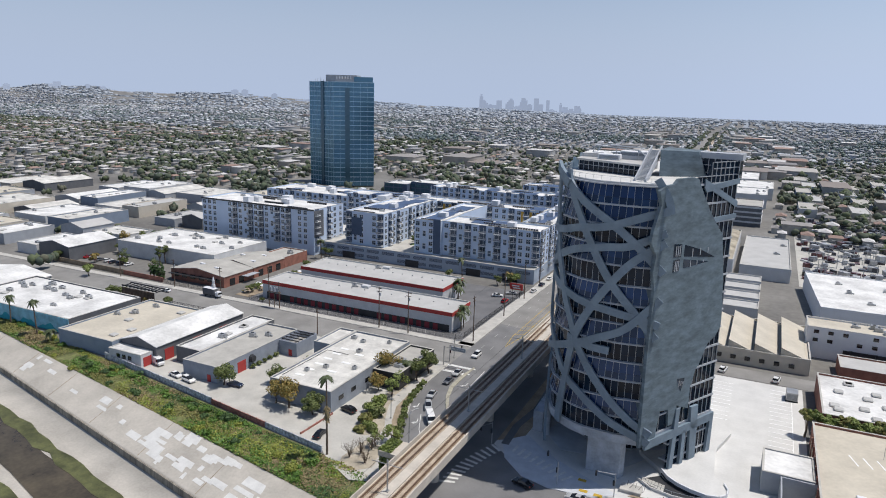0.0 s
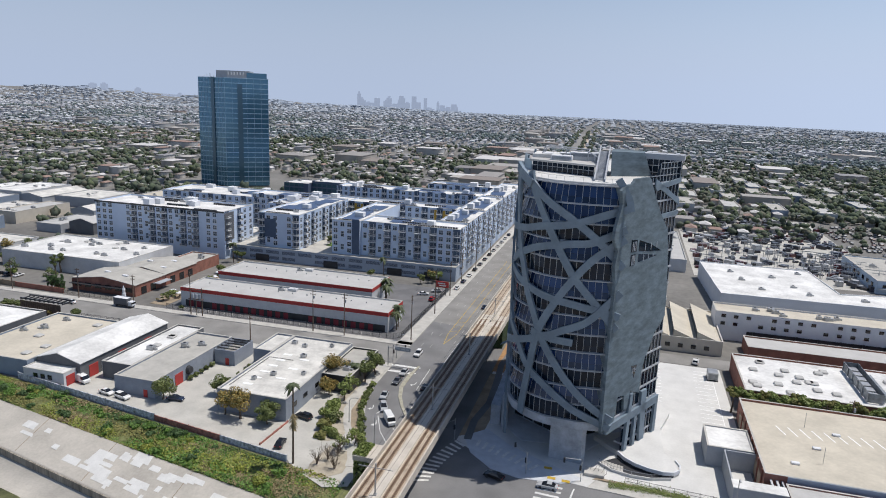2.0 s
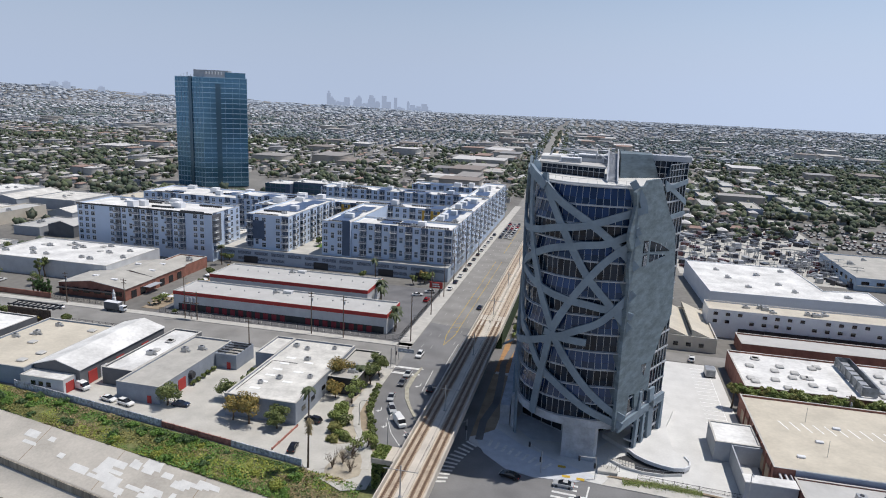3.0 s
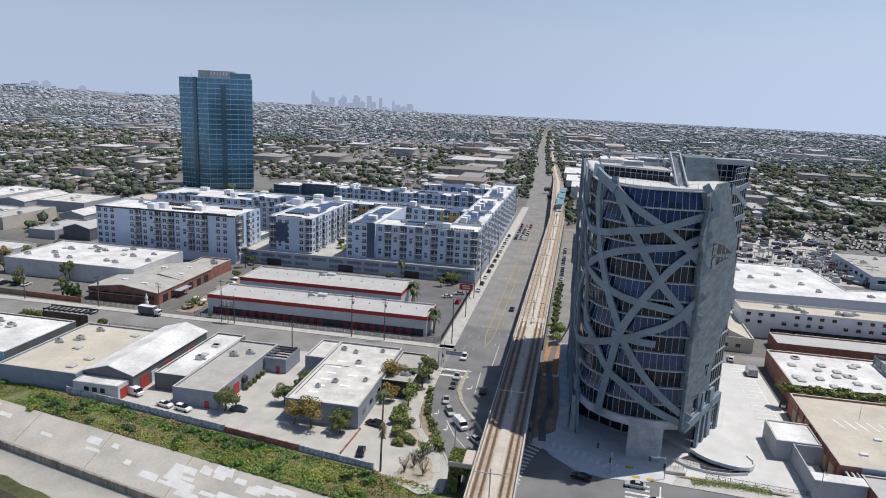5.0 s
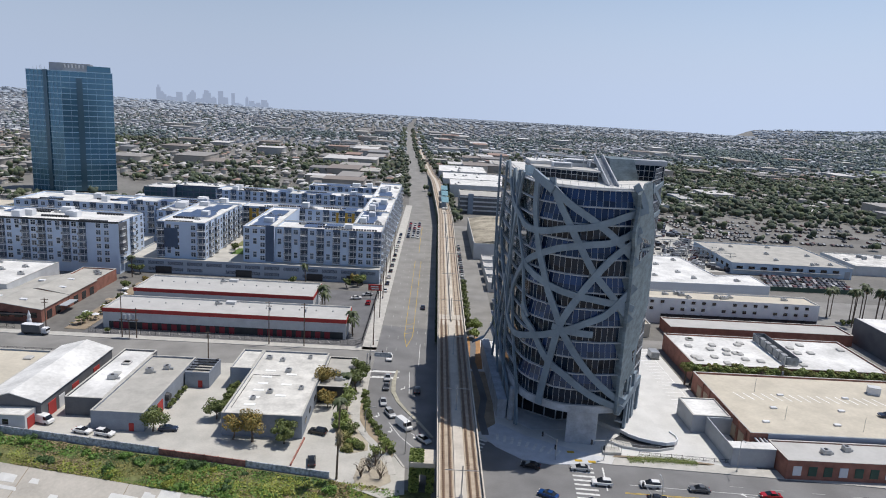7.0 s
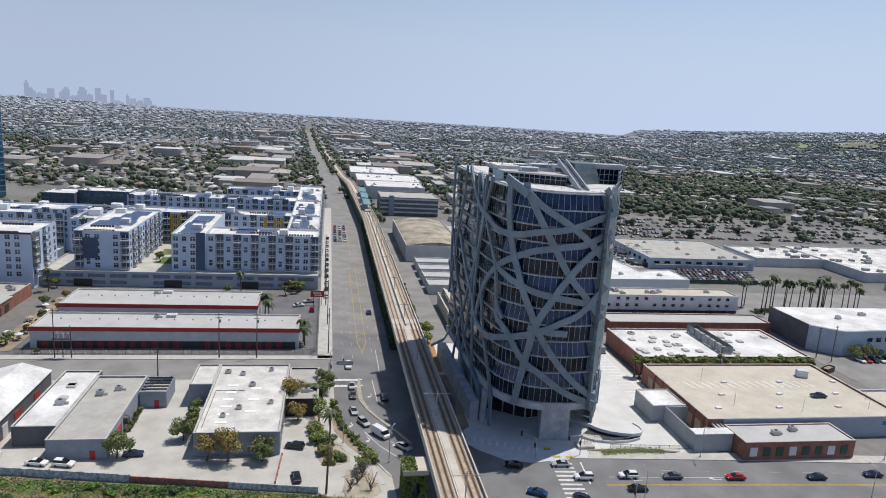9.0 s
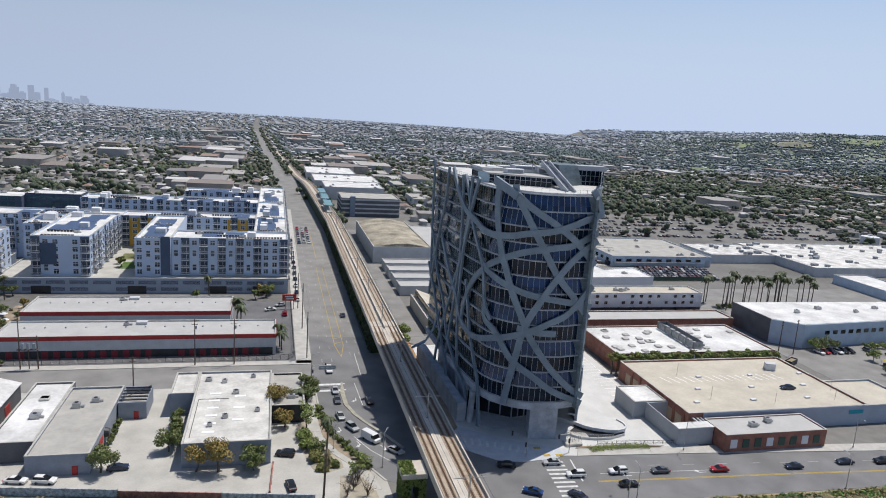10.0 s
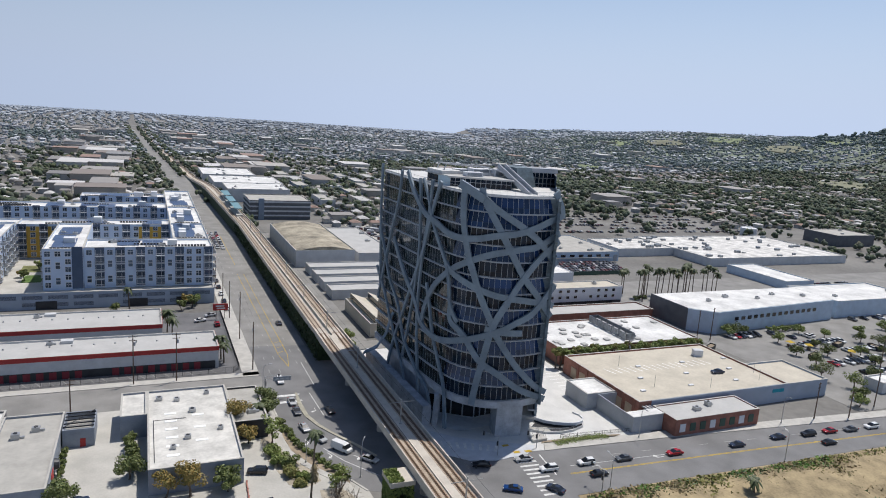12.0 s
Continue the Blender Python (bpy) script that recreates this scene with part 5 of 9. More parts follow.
for a_, b_, k in ((BT_L, BT_C, 9), (BT_C, BT_R, 6)):
    me_ = None
    d = (b_ - a_).normalized()
    n = Vector((d.y, -d.x))
    for i in range(k + 1):
        c = a_ + (b_ - a_) * i / k + n * 0.1
        bm = box(-0.06, 0.06, -0.12, 0.12, 1.0, 89.0)
        if me_ is None:
            ob = part("fin", bm, M["tower_fin"], bt, at=pose(c.x, c.y, 0, 0, 0, math.degrees(math.atan2(d.y, d.x))))
            me_ = ob.data
        else:
            bm.free()
            share("fin", me_, bt, pose(c.x, c.y, 0, 0, 0, math.degrees(math.atan2(d.y, d.x))))
# dark strips set on the facade, their colour stands for recess shade
part("recess", prism([(-353.5, 493.2), (-350.5, 492.8), (-350.5, 494), (-353.5, 494.4)], 1.0, 89.2), M["recess_glass"], bt, "dark vertical strip for a shaded recess")
part("recess", prism([(-331.6, 497.2), (-328.4, 499.5), (-329.2, 500.8), (-332.4, 498.4)], 1.0, 84), M["recess_glass"], bt, "dark vertical strip for a shaded recess")
part("crown", prism([(-350, 496), (-339, 494), (-324, 504), (-330, 520), (-350, 518)], 89.0, 94.5), M["grey_wall"], bt, "grey rooftop crown")
part("crown", prism([(-326, 502.5), (-313, 511.8), (-322, 524), (-330, 516)], 89.0, 93.2), M["glass_tower"], bt, "glazed rooftop screen")
for i in range(6):
    c = Vector((-338.5, 493.9)) + (Vector((-327, 501.6)) - Vector((-338.5, 493.9))) * (i + 0.5) / 6
    part("sign_bar", box(c.x - 0.45, c.x + 0.45, c.y - 0.75, c.y - 0.35, 91.2, 93.6), M["white_paint"], bt)
for i in range(7):
    x = -364 + 2.0 * i
    part("antenna", tube([(x, 500 + (i % 3), 89), (x, 500 + (i % 3), 91 + (i % 4) * 0.5)], 0.12, 5), M["steel"], bt)

# east side
pk = shed("parking_building", 16.5, 77, 138.5, 178, 6.0, M["brick"], M["cream_roof"], "brick building with a rooftop car park", parapet=0.5, units=0, seed=12)
shed("parking_wing", 77.1, 95.5, 138.5, 157, 5.9, M["podium_wall"], M["cream_roof"], "low wing of the rooftop car park", parapet=0.5)
shed("brick_shop", 20.5, 52, 127.2, 137.2, 5.0, M["brick"], M["pale_roof"], "small brick shop with green window frames", parapet=0.25, units=2, seed=13)
shed("block_shed", 6.0, 16.2, 149.2, 160.5, 5.0, M["grey_wall"], M["white_roof"], "grey block shed with a white roof", parapet=0.2)
court = thing("yard_wall", "grey block walls round a small open yard", "wall")
part("wall", ring_wall(9.6, 20.2, 132.2, 149.0, 0.3, 0, 4.8), M["grey_wall"], court)
part("roof_strip", box(9.5, 20.3, 132.1, 135.6, 4.82, 5.0), M["white_roof"], court, "white roof strip")
part("beam", box(17.6, 18.0, 135.6, 149, 4.4, 4.78), M["pale_wall"], court)
part("beam", box(18.8, 19.2, 135.6, 149, 4.4, 4.78), M["pale_wall"], court)
shed("warehouse", 19, 82, 184.5, 214, 6.0, M["brick"], M["white_roof"], "brick warehouse with a white skylit roof", skylights=26, seed=14)
shed("factory", 17, 92, 245, 257, 10.5, M["white_paint"], M["cream_roof"], "white two-storey factory on stilts", units=9, seed=15)
white_box = thing("warehouse", "large white box of a warehouse with a stepped back corner", "building")
WB = [(22.8, 280.2), (90.2, 283.0), (89.8, 303.2), (71.2, 299.0), (67.6, 338.8), (19.2, 338.0)]
part("wall", prism(WB, 0, 7.7), M["white_paint"], white_box)
part("roof", prism(WB, 7.71, 7.8), M["white_roof"], white_box, "flat white roof")
for a, b in zip(WB, WB[1:] + WB[:1]):
    d = (Vector(b) - Vector(a)).normalized() * 0.3
    n = Vector((-d.y, d.x))
    part("parapet", prism([(a[0], a[1]), (b[0], b[1]), (b[0] + n.x - d.x, b[1] + n.y - d.y), (a[0] + n.x + d.x, a[1] + n.y + d.y)], 7.81, 8.2), M["white_paint"], white_box)
for i, (x, y) in enumerate(((31, 322), (34, 308), (48, 318), (54, 303), (58, 292), (78, 291), (40, 294), (61, 330))):
    roof_unit(white_box, x, y, 7.8, np.random.default_rng(720 + i))
big_shop = shed("warehouse", 219, 347, 318, 395, 5.6, M["pale_wall"], M["dirty_white_roof"], "vast white-roofed retail shed", units=6, seed=17)
shop_wing = shed("warehouse_wing", 172, 218.8, 352, 388, 5.5, M["pale_wall"], M["dirty_white_roof"], "white-roofed wing of the retail shed", units=3, seed=18)
for b, (x0, x1, y0, y1), n in ((big_shop, (223, 343, 322, 391), 30), (shop_wing, (176, 215, 356, 384), 9)):
    ur = np.random.default_rng(int(x0))
    for k in range(n):
        x, y, w, d = ur.uniform(x0, x1), ur.uniform(y0, y1), ur.uniform(1.0, 2.2), ur.uniform(0.8, 1.5)
        part("air_unit", soft_box(x - w, x + w, y - d, y + d, 5.0, 5.3 + ur.uniform(0.9, 1.6), 0.1), M["grille"], b, "dusty rooftop air unit" if k == 0 else "")
dk = thing("studio_building", "long pale studio building with a dark grey end wall", "building")
part("wall", prism([(99.4, 209.2), (108.8, 201.3), (190, 209), (190, 233), (99.4, 233)], 0, 9.6), M["workshop_wall"], dk)
part("roof", prism([(99.8, 209.5), (109, 201.7), (189.6, 209.4), (189.6, 232.6), (99.8, 232.6)], 9.61, 9.8), M["white_roof"], dk, "flat white roof")
part("black_wall", prism([(99.1, 233.2), (99.1, 209.2), (99.38, 209.2), (99.38, 233.2)], 0.1, 9.9), M["dark_wall"], dk, "dark grey end wall")
for i in range(5):
    r_ = np.random.default_rng(700 + i)
    roof_unit(dk, 118 + 15 * i, 217 + 5 * (i % 2), 9.8, r_)
shed("warehouse", -43, -11, 342, 425, 9, M["pale_wall"], M["cream_roof"], "old shed with a stained bow roof", seed=19)
shed("parking_garage", -46, -2, 495, 530, 14, M["dark_wall"], M["grey_roof"], "dark glazed parking garage")
shed("office_block", -52, 0, 585, 632, 11, M["pale_wall"], M["white_roof"], "pale office block with a white roof", units=6, seed=20)
shed("office_block", -58, 4, 640, 700, 10, M["pale_wall"], M["white_roof"], "pale office block with a white flat roof", units=8, seed=21)
shed("office_block", -62, -10, 720, 790, 9, M["pale_wall"], M["white_roof"], "pale office block with a white flat roof", units=6, seed=22)



# ---- rail guideway ----
DECK = 8.2
gw = thing("rail_guideway", "elevated concrete light-rail bridge with two rusty tracks", "bridge")


def drop(y):
    """How far the railway has come down towards the ground."""
    k = max(0.0, min(1.0, (y - 590) / 190))
    return (DECK - 0.45) * k * k * (3 - 2 * k)


def strip(x0, x1, y0, y1, z0, z1):
    """A bar that follows the line of the railway."""
    k = [y for y in (y0, 430, 520, 600, 640, 680, 720, 760, 850, 1000, 1300, 1600) if y0 <= y < y1] + [y1]
    k = sorted(set(k))
    bm = bmesh.new()
    rings = [[bm.verts.new((x + avenue_x(y), y, max(0.0, z - drop(y)))) for x, z in ((x0, z0), (x1, z0), (x1, z1), (x0, z1))] for y in k]
    for a, b in zip(rings, rings[1:]):
        for i in range(4):
            bm.faces.new((a[i], b[i], b[(i + 1) % 4], a[(i + 1) % 4]))
    bm.faces.new(rings[0]), bm.faces.new(rings[-1][::-1])
    bmesh.ops.recalc_face_normals(bm, faces=bm.faces[:])
    return bm


part("deck", strip(-62.0, -53.4, 30, 1750, DECK - 0.9, DECK), M["deck"], gw)
part("girder", box(-60.6, -54.8, 30, 206, DECK - 2.3, DECK - 0.92), M["deck"], gw, "concrete box girder")
for x in (-62.42, -53.3):
    part("parapet", strip(x, x + 0.3, 30, 1750, DECK - 1.1, DECK + 0.85), M["deck"], gw)
part("walkway", strip(-58.75, -56.65, 30, 207, DECK + 0.01, DECK + 0.32), M["deck"], gw, "pale raised walkway between the tracks")
part("barrier", strip(-57.85, -57.55, 207, 452, DECK + 0.01, DECK + 1.0), M["deck"], gw, "pale centre barrier")
for xc in (-60.35, -55.1):
    bed = part("trackbed", strip(xc - 1.35, xc + 1.35, 30, 1750, DECK + 0.004, DECK + 0.12), M["ballast"], gw, "rusty brown track bed")
    for s in (-0.72, 0.72):
        part("rail", strip(xc + s - 0.08, xc + s + 0.08, 30, 1750, DECK + 0.2, DECK + 0.38), M["rail"], gw, "rusty steel rail")
        part("rail_plinth", strip(xc + s - 0.3, xc + s + 0.3, 30, 208, DECK + 0.121, DECK + 0.19), M["sleeper"], bed, "rust-stained rail plinth")
        pads = bmesh.new()
        for i in range(170):
            y = 84 + 0.74 * i
            add_box(pads, xc + s - 0.34, xc + s + 0.34, y - 0.16, y + 0.16, DECK + 0.13, DECK + 0.24)
        tagged(part("rail_pad", pads, M["rail_pad"], bed), kind="stuff")
for y in (206.5, 212.5):
    part("cross_slab", box(-61.9, -53.5, y - 2.6, y + 2.6, DECK + 0.13, DECK + 0.18), M["deck"], gw, "pale concrete crossing slab")
for y in (48, 84, 120, 152, 184):
    col = part("column", tube([(-57.7, y, 0), (-57.7, y, DECK - 3.6)], 1.15, 14), M["deck"], gw, "round concrete column")
    bm = bmesh.new()
    vs = [bm.verts.new(p) for p in ((-58.9, y - 1.1, DECK - 3.6), (-56.5, y - 1.1, DECK - 3.6), (-56.5, y + 1.1, DECK - 3.6), (-58.9, y + 1.1, DECK - 3.6), (-61.2, y - 1.1, DECK - 2.32), (-54.2, y - 1.1, DECK - 2.32), (-54.2, y + 1.1, DECK - 2.32), (-61.2, y + 1.1, DECK - 2.32))]
    for f in BOXF:
        bm.faces.new([vs[i] for i in f])
    part("capital", bm, M["deck"], col)
# walled embankment with ivy
part("embankment_wall", strip(-62.3, -53.2, 206.2, 780, 0.0, DECK - 0.95), M["ivy"], gw, "retaining wall overgrown with dark ivy")
bm = bmesh.new()
ir = np.random.default_rng(3)
for k in range(3400):
    y, z = 206.5 + 240 * ir.random() ** 1.2, 0.2 + 7.3 * ir.random()
    s = 0.25 + 0.35 * ir.random()
    p = Vector((-62.45 - 0.35 * ir.random(), y, z))
    n = Vector((-1, ir.normal() * 0.5, ir.normal() * 0.5 + 0.3)).normalized()
    a = n.orthogonal().normalized()
    c = n.cross(a)
    bm.faces.new([bm.verts.new(p + s * (a * math.cos(t) + c * math.sin(t))) for t in (0.3, 1.9, 3.4, 5.0)])
tagged(part("ivy", bm, M["ivy_leaf"], gw, "dark ivy on the retaining wall"), kind="stuff")
# masts with brackets over the tracks
MAST = two_tone("catenary_mast", [(-0.12, 0.12, -0.12, 0.12, 0, 6.6, 0), (-3.4, 3.4, -0.05, 0.05, 5.6, 5.72, 0), (-0.3, 0.3, -0.3, 0.3, 0, 0.3, 0)], [M["steel"]])
for y in (62, 100, 138, 176, 214, 252, 290, 328, 366, 404, 440):
    share("catenary_mast", MAST, gw, pose(-57.7, y, DECK + 0.3), "slim steel mast with cross arms" if y == 62 else "")
for x in (-60.35, -55.1):
    part("contact_wire", strip(x - 0.02, x + 0.02, 60, 450, DECK + 5.7, DECK + 5.74), M["dark"], gw)
# station on the viaduct
st = thing("rail_station", "elevated station platform under a teal canopy", "station")
part("platform", box(-59.6, -55.8, 456, 566, DECK + 0.02, DECK + 1.05), M["sidewalk"], st)
for y0 in (462, 496, 530):
    part("canopy", prism([(-60.2, y0), (-55.2, y0), (-55.0, y0 + 28), (-60.4, y0 + 28)], DECK + 4.4, DECK + 4.7), M["teal_roof"], st, "teal canopy roof")
    for y in (y0 + 3, y0 + 14, y0 + 25):
        part("canopy_post", tube([(-57.7, y, DECK + 1.05), (-57.7, y, DECK + 4.4)], 0.15, 6), M["steel"], st)
# ivy-clad pylon and platform beside the bridge
pyl = thing("ivy_pylon", "square pylon overgrown with ivy beside the rail bridge", "pylon")
part("slab", soft_box(-68.2, -62.6, 114.0, 120.0, 6.1, 7.3, 0.08), M["deck"], pyl, "pale concrete cap slab")
for x0, x1 in ((-67.8, -66.0), (-64.4, -62.8)):
    part("pier", box(x0, x1, 114.4, 119.6, 0, 6.08), M["ivy"], pyl, "ivy-covered pier")
part("lintel", box(-66.0, -64.4, 114.5, 119.5, 4.3, 6.07), M["ivy"], pyl)
bm = bmesh.new()
for k in range(2600):
    f = ir.integers(0, 3)
    z = 0.2 + 6.2 * ir.random()
    p = Vector((-67.9 - 0.2 * ir.random(), 114.4 + 5.2 * ir.random(), z)) if f == 0 else Vector((-67.9 + 5.1 * ir.random(), 114.25 - 0.2 * ir.random(), z)) if f == 1 else Vector((-68.2 + 3.0 * ir.random(), 114.2 + 5.5 * ir.random(), 7.35 + 0.3 * ir.random()))
    if f == 1 and -66.0 < p.x < -64.4 and z < 4.3:
        continue
    s = 0.12 + 0.2 * ir.random()
    n = Vector((ir.normal(), ir.normal() - 0.6, ir.normal() + 0.4)).normalized()
    a = n.orthogonal().normalized()
    c = n.cross(a)
    bm.faces.new([bm.verts.new(p + s * (a * math.cos(t) + c * math.sin(t))) for t in (0.3, 1.9, 3.4, 5.0)])
tagged(part("ivy", bm, M["leaf_bright"], pyl, "bright ivy leaves"), kind="stuff")


# ---- trees, palms, shrubs ----
def leaves(bm, centre, radius, count, size, r, squash=0.8):
    """Small bent leaf quads scattered through a lumpy volume."""
    for _ in range(count):
        v = Vector(r.normal(size=3))
        v.normalize()
        k = radius * (0.45 + 0.55 * r.random() ** 0.5)
        p = centre + Vector((v.x * k, v.y * k, v.z * k * squash))
        n = (v + Vector(r.normal(size=3)) * 0.6 + Vector((0, 0, 0.3))).normalized()
        a = n.orthogonal().normalized()
        a.rotate(Matrix.Rotation(r.random() * 6.28, 3, n))
        c = n.cross(a)
        s = size * (0.6 + 0.8 * r.random())
        bm.faces.new([bm.verts.new(p + a * s * x + c * s * 0.62 * y) for x, y in ((-1, 0), (0, -1), (1, 0), (0, 1))])


def tree(name, x, y, h, spread, leaf, label, seed, dens=1.0, z=0.0, trunk_h=0.35, category="tree", leaf_size=0.24):
    if (-287 < x < -221 and 226 < y < 265) or (-231 < x < -198 and 207 < y < 267):
        return None
    r = np.random.default_rng(seed)
    t = thing(name, label, category, at=(x, y, z))
    wood, crown = bmesh.new(), bmesh.new()
    top = Vector((r.normal() * 0.3, r.normal() * 0.3, h * trunk_h))
    add_tube(wood, [(0, 0, -0.05), top * 0.5 + Vector((0.1, 0, 0)), top], [0.05 * h ** 0.9, 0.04 * h ** 0.9, 0.03 * h ** 0.9], 7)
    lumps = max(5, int(9 * dens))
    for i in range(lumps):
        a = 2 * math.pi * i / lumps + r.normal() * 0.4
        k = spread * (0.25 + 0.6 * r.random())
        zc = h * (trunk_h + 0.12 + (0.9 - trunk_h - 0.14) * r.random())
        c = Vector((math.cos(a) * k, math.sin(a) * k, zc))
        add_tube(wood, [top, (top + c) * 0.5 + Vector((0, 0, 0.2)), c], [0.022 * h, 0.014 * h, 0.006 * h], 5)
        leaves(crown, c, spread * (0.34 + 0.2 * r.random()), int(150 * dens), leaf_size, r)
    leaves(crown, Vector((0, 0, h * 0.72)), spread * 0.55, int(200 * dens), leaf_size, r)
    part("trunk", wood, M["bark"], t)
    part("crown", crown, leaf, t)
    return t


def palm(x, y, h, seed, label="tall palm with a shaggy crown", skirt=0.0, spread=2.2, z=0.0, skirt_top=None):
    r = np.random.default_rng(seed)
    t = thing("palm_tree", label, "palm", at=(x, y, z))
    lean = Vector((r.normal() * 0.25, r.normal() * 0.25, 0))
    part("trunk", tube([(0, 0, 0), lean * 0.5 + Vector((0, 0, h * 0.5)), lean + Vector((0, 0, h))], [0.26, 0.2, 0.17], 8), M["bark"], t)
    bm = bmesh.new()
    top = lean + Vector((0, 0, h))
    for i in range(34):
        a, up = r.random() * 6.28, r.uniform(-0.7, 1.1)
        L = spread * r.uniform(0.75, 1.1)
        d = Vector((math.cos(a), math.sin(a), 0))
        s = Vector((-d.y, d.x, 0))
        prev = None
        for k in range(6):
            u = k / 5
            p = top + d * L * u * math.cos(up * 0.6) + Vector((0, 0, L * (0.75 * math.sin(up) * u - 0.75 * u * u)))
            w = 0.30 * spread / 2.2 * (0.25 + math.sin(math.pi * min(1, u * 0.9 + 0.1)))
            cur = (bm.verts.new(p - s * w + Vector((0, 0, -0.25 * w))), bm.verts.new(p), bm.verts.new(p + s * w + Vector((0, 0, -0.25 * w))))
            if prev:
                bm.faces.new((prev[0], prev[1], cur[1], cur[0])), bm.faces.new((prev[1], prev[2], cur[2], cur[1]))
            prev = cur
    part("crown", bm, M["palm"], t)
    if skirt:
        bm = bmesh.new()
        for _ in range(160):
            a, zz = r.random() * 6.28, (skirt_top or h) - skirt * r.random()
            d = Vector((math.cos(a), math.sin(a), 0))
            p = lean + Vector((0, 0, zz)) + d * 0.2
            q = p + d * r.uniform(0.3, 0.9) + Vector((0, 0, -r.uniform(0.5, 1.1)))
            s = Vector((-d.y, d.x, 0)) * 0.14
            bm.faces.new([bm.verts.new(v) for v in (p - s, p + s, q + s * 0.6, q - s * 0.6)])
        part("dead_fronds", bm, M["dry_leaf"], t, "brown hanging dead fronds")
    return t


YARD = "leafy yard tree beside the sheds"
tree("tree", -131.6, 135.6, 6.2, 3.4, M["leaf"], "round green tree in front of the block warehouse", 1, 1.3)
tree("tree", -118.6, 143.5, 5.4, 3.2, M["leaf"], "dense green tree against the warehouse", 2, 1.3)
for i in range(7):
    tree("shrub", -117.6 - 0.2 * i, 147 + 2.3 * i, 2.6 + (i % 3) * 0.5, 1.6, M["leaf"], "green climbing shrub along the warehouse wall", 20 + i, 0.6, trunk_h=0.15, category="shrub")
for i in range(5):
    tree("shrub", -132.6, 149 + 2.6 * i, 1.3, 0.9, M["leaf"], "clipped green shrub beside the wall", 30 + i, 0.5, trunk_h=0.15, category="shrub")
tree("tree", -111.5, 133.6, 6.4, 2.7, M["leaf_gold"], "thin tree with yellowing leaves", 3, 0.8)
tree("tree", -106.6, 132.8, 8.6, 3.5, M["leaf_gold"], "tree with golden brown leaves before the warehouse", 4, 1.2)
tree("tree", -98.9, 132.6, 5.4, 2.8, M["leaf"], "round green tree before the warehouse", 5, 1.4)
tree("tree", -94.0, 161.5, 8.6, 3.8, M["leaf_gold"], "yellow-green tree between two sheds", 6, 1.2)
tree("tree", -91.8, 153.5, 4.8, 2.6, M["leaf_gold"], YARD, 7, 0.9)
for i, (x, y, h, s, m, k) in enumerate([(-84.8, 171, 7.6, 3.0, "leaf", 1.2), (-85.4, 164.5, 6.8, 2.8, "leaf", 1.2), (-87.2, 157.5, 6.2, 2.6, "leaf_bright", 0.55), (-86.4, 151.5, 6.4, 2.6, "leaf_bright", 0.6), (-74.6, 130.4, 4.6, 2.2, "leaf_bright", 0.45), (-76.4, 126.6, 4.2, 1.9, "leaf_bright", 0.4)]):
    tree("street_tree", x, y, h, s, M[m], "dense green street tree beside the curving lane" if k > 1 else "thin-leaved pale green street tree", 40 + i, k, trunk_h=0.3)
for i, (x, y, h, s, m) in enumerate([(-86.6, 141.5, 2.4, 2.3, "leaf_bright"), (-84.2, 139.4, 2.2, 2.1, "leaf"), (-84.8, 135.4, 2.0, 2.2, "weed"), (-82.2, 133.2, 1.7, 2.0, "leaf_bright"), (-83.6, 130.8, 1.4, 1.6, "weed"), (-80.6, 132.2, 1.4, 1.4, "leaf"), (-87.0, 146.4, 2.4, 1.9, "leaf_bright")]):
    tree("shrub", x, y, h, s, M[m], "spreading low shrub in the planting bed", 60 + i, 1.0, trunk_h=0.1, category="shrub")
for i in range(17):
    k = i / 16
    x, y = (-82.6 + 2.2 * k * 2.2, 163 - 29.0 * k) if k < 0.45 else (-80.6 + 7.6 * (k - 0.45) / 0.55, 149.8 - 19.0 * (k - 0.45) / 0.55)
    tree("hedge_shrub", x, y, 1.3 + 0.35 * math.sin(i * 1.9), 1.15, M["leaf" if i % 3 else "leaf_bright"], "low dark green hedge shrub along the kerb", 880 + i, 0.6, trunk_h=0.1, category="shrub", leaf_size=0.18)
# leafless tree at the corner
for i, (x, y) in enumerate(((-77.4, 121.8), (-79.0, 119.4), (-74.6, 119.0), (-76.2, 124.6))):
    t = thing("bare_tree", "leafless grey-brown tree near the bridge", "tree", at=(x, y, 0))
    r = np.random.default_rng(70 + i)
    wood = bmesh.new()
    for k in range(16):
        a, e = r.random() * 6.28, r.uniform(0.7, 1.45)
        L = r.uniform(2.2, 4.2)
        p = [Vector((0, 0, 0.3 + 0.05 * k)) + Vector((math.cos(a) * math.cos(e), math.sin(a) * math.cos(e), math.sin(e))) * L * u + Vector(r.normal(size=3)) * 0.12 for u in (0, 0.35, 0.7, 1)]
        add_tube(wood, p, [0.07, 0.05, 0.03, 0.012], 4)
        for _ in range(5):
            q = p[1] + (p[3] - p[1]) * r.random()
            add_tube(wood, [q, q + Vector(r.normal(size=3)) * 0.5 + Vector((0, 0, 0.4))], [0.025, 0.008], 3)
    add_tube(wood, [(0, 0, -0.05), (0, 0, 1.3)], [0.14, 0.1], 6)
    part("branch_work", wood, M["bark"], t)
palm(-88.2, 163.6, 5.6, 1, "windswept palm beside the black workshop", spread=2.6)
palm(-91.5, 165.5, 5.2, 2, "windswept palm beside the black workshop", spread=2.4)
palm(-84.2, 118.1, 19.4, 3, "very tall fan palm with a collar of dead fronds", skirt=3.6, spread=2.0, skirt_top=12.6)
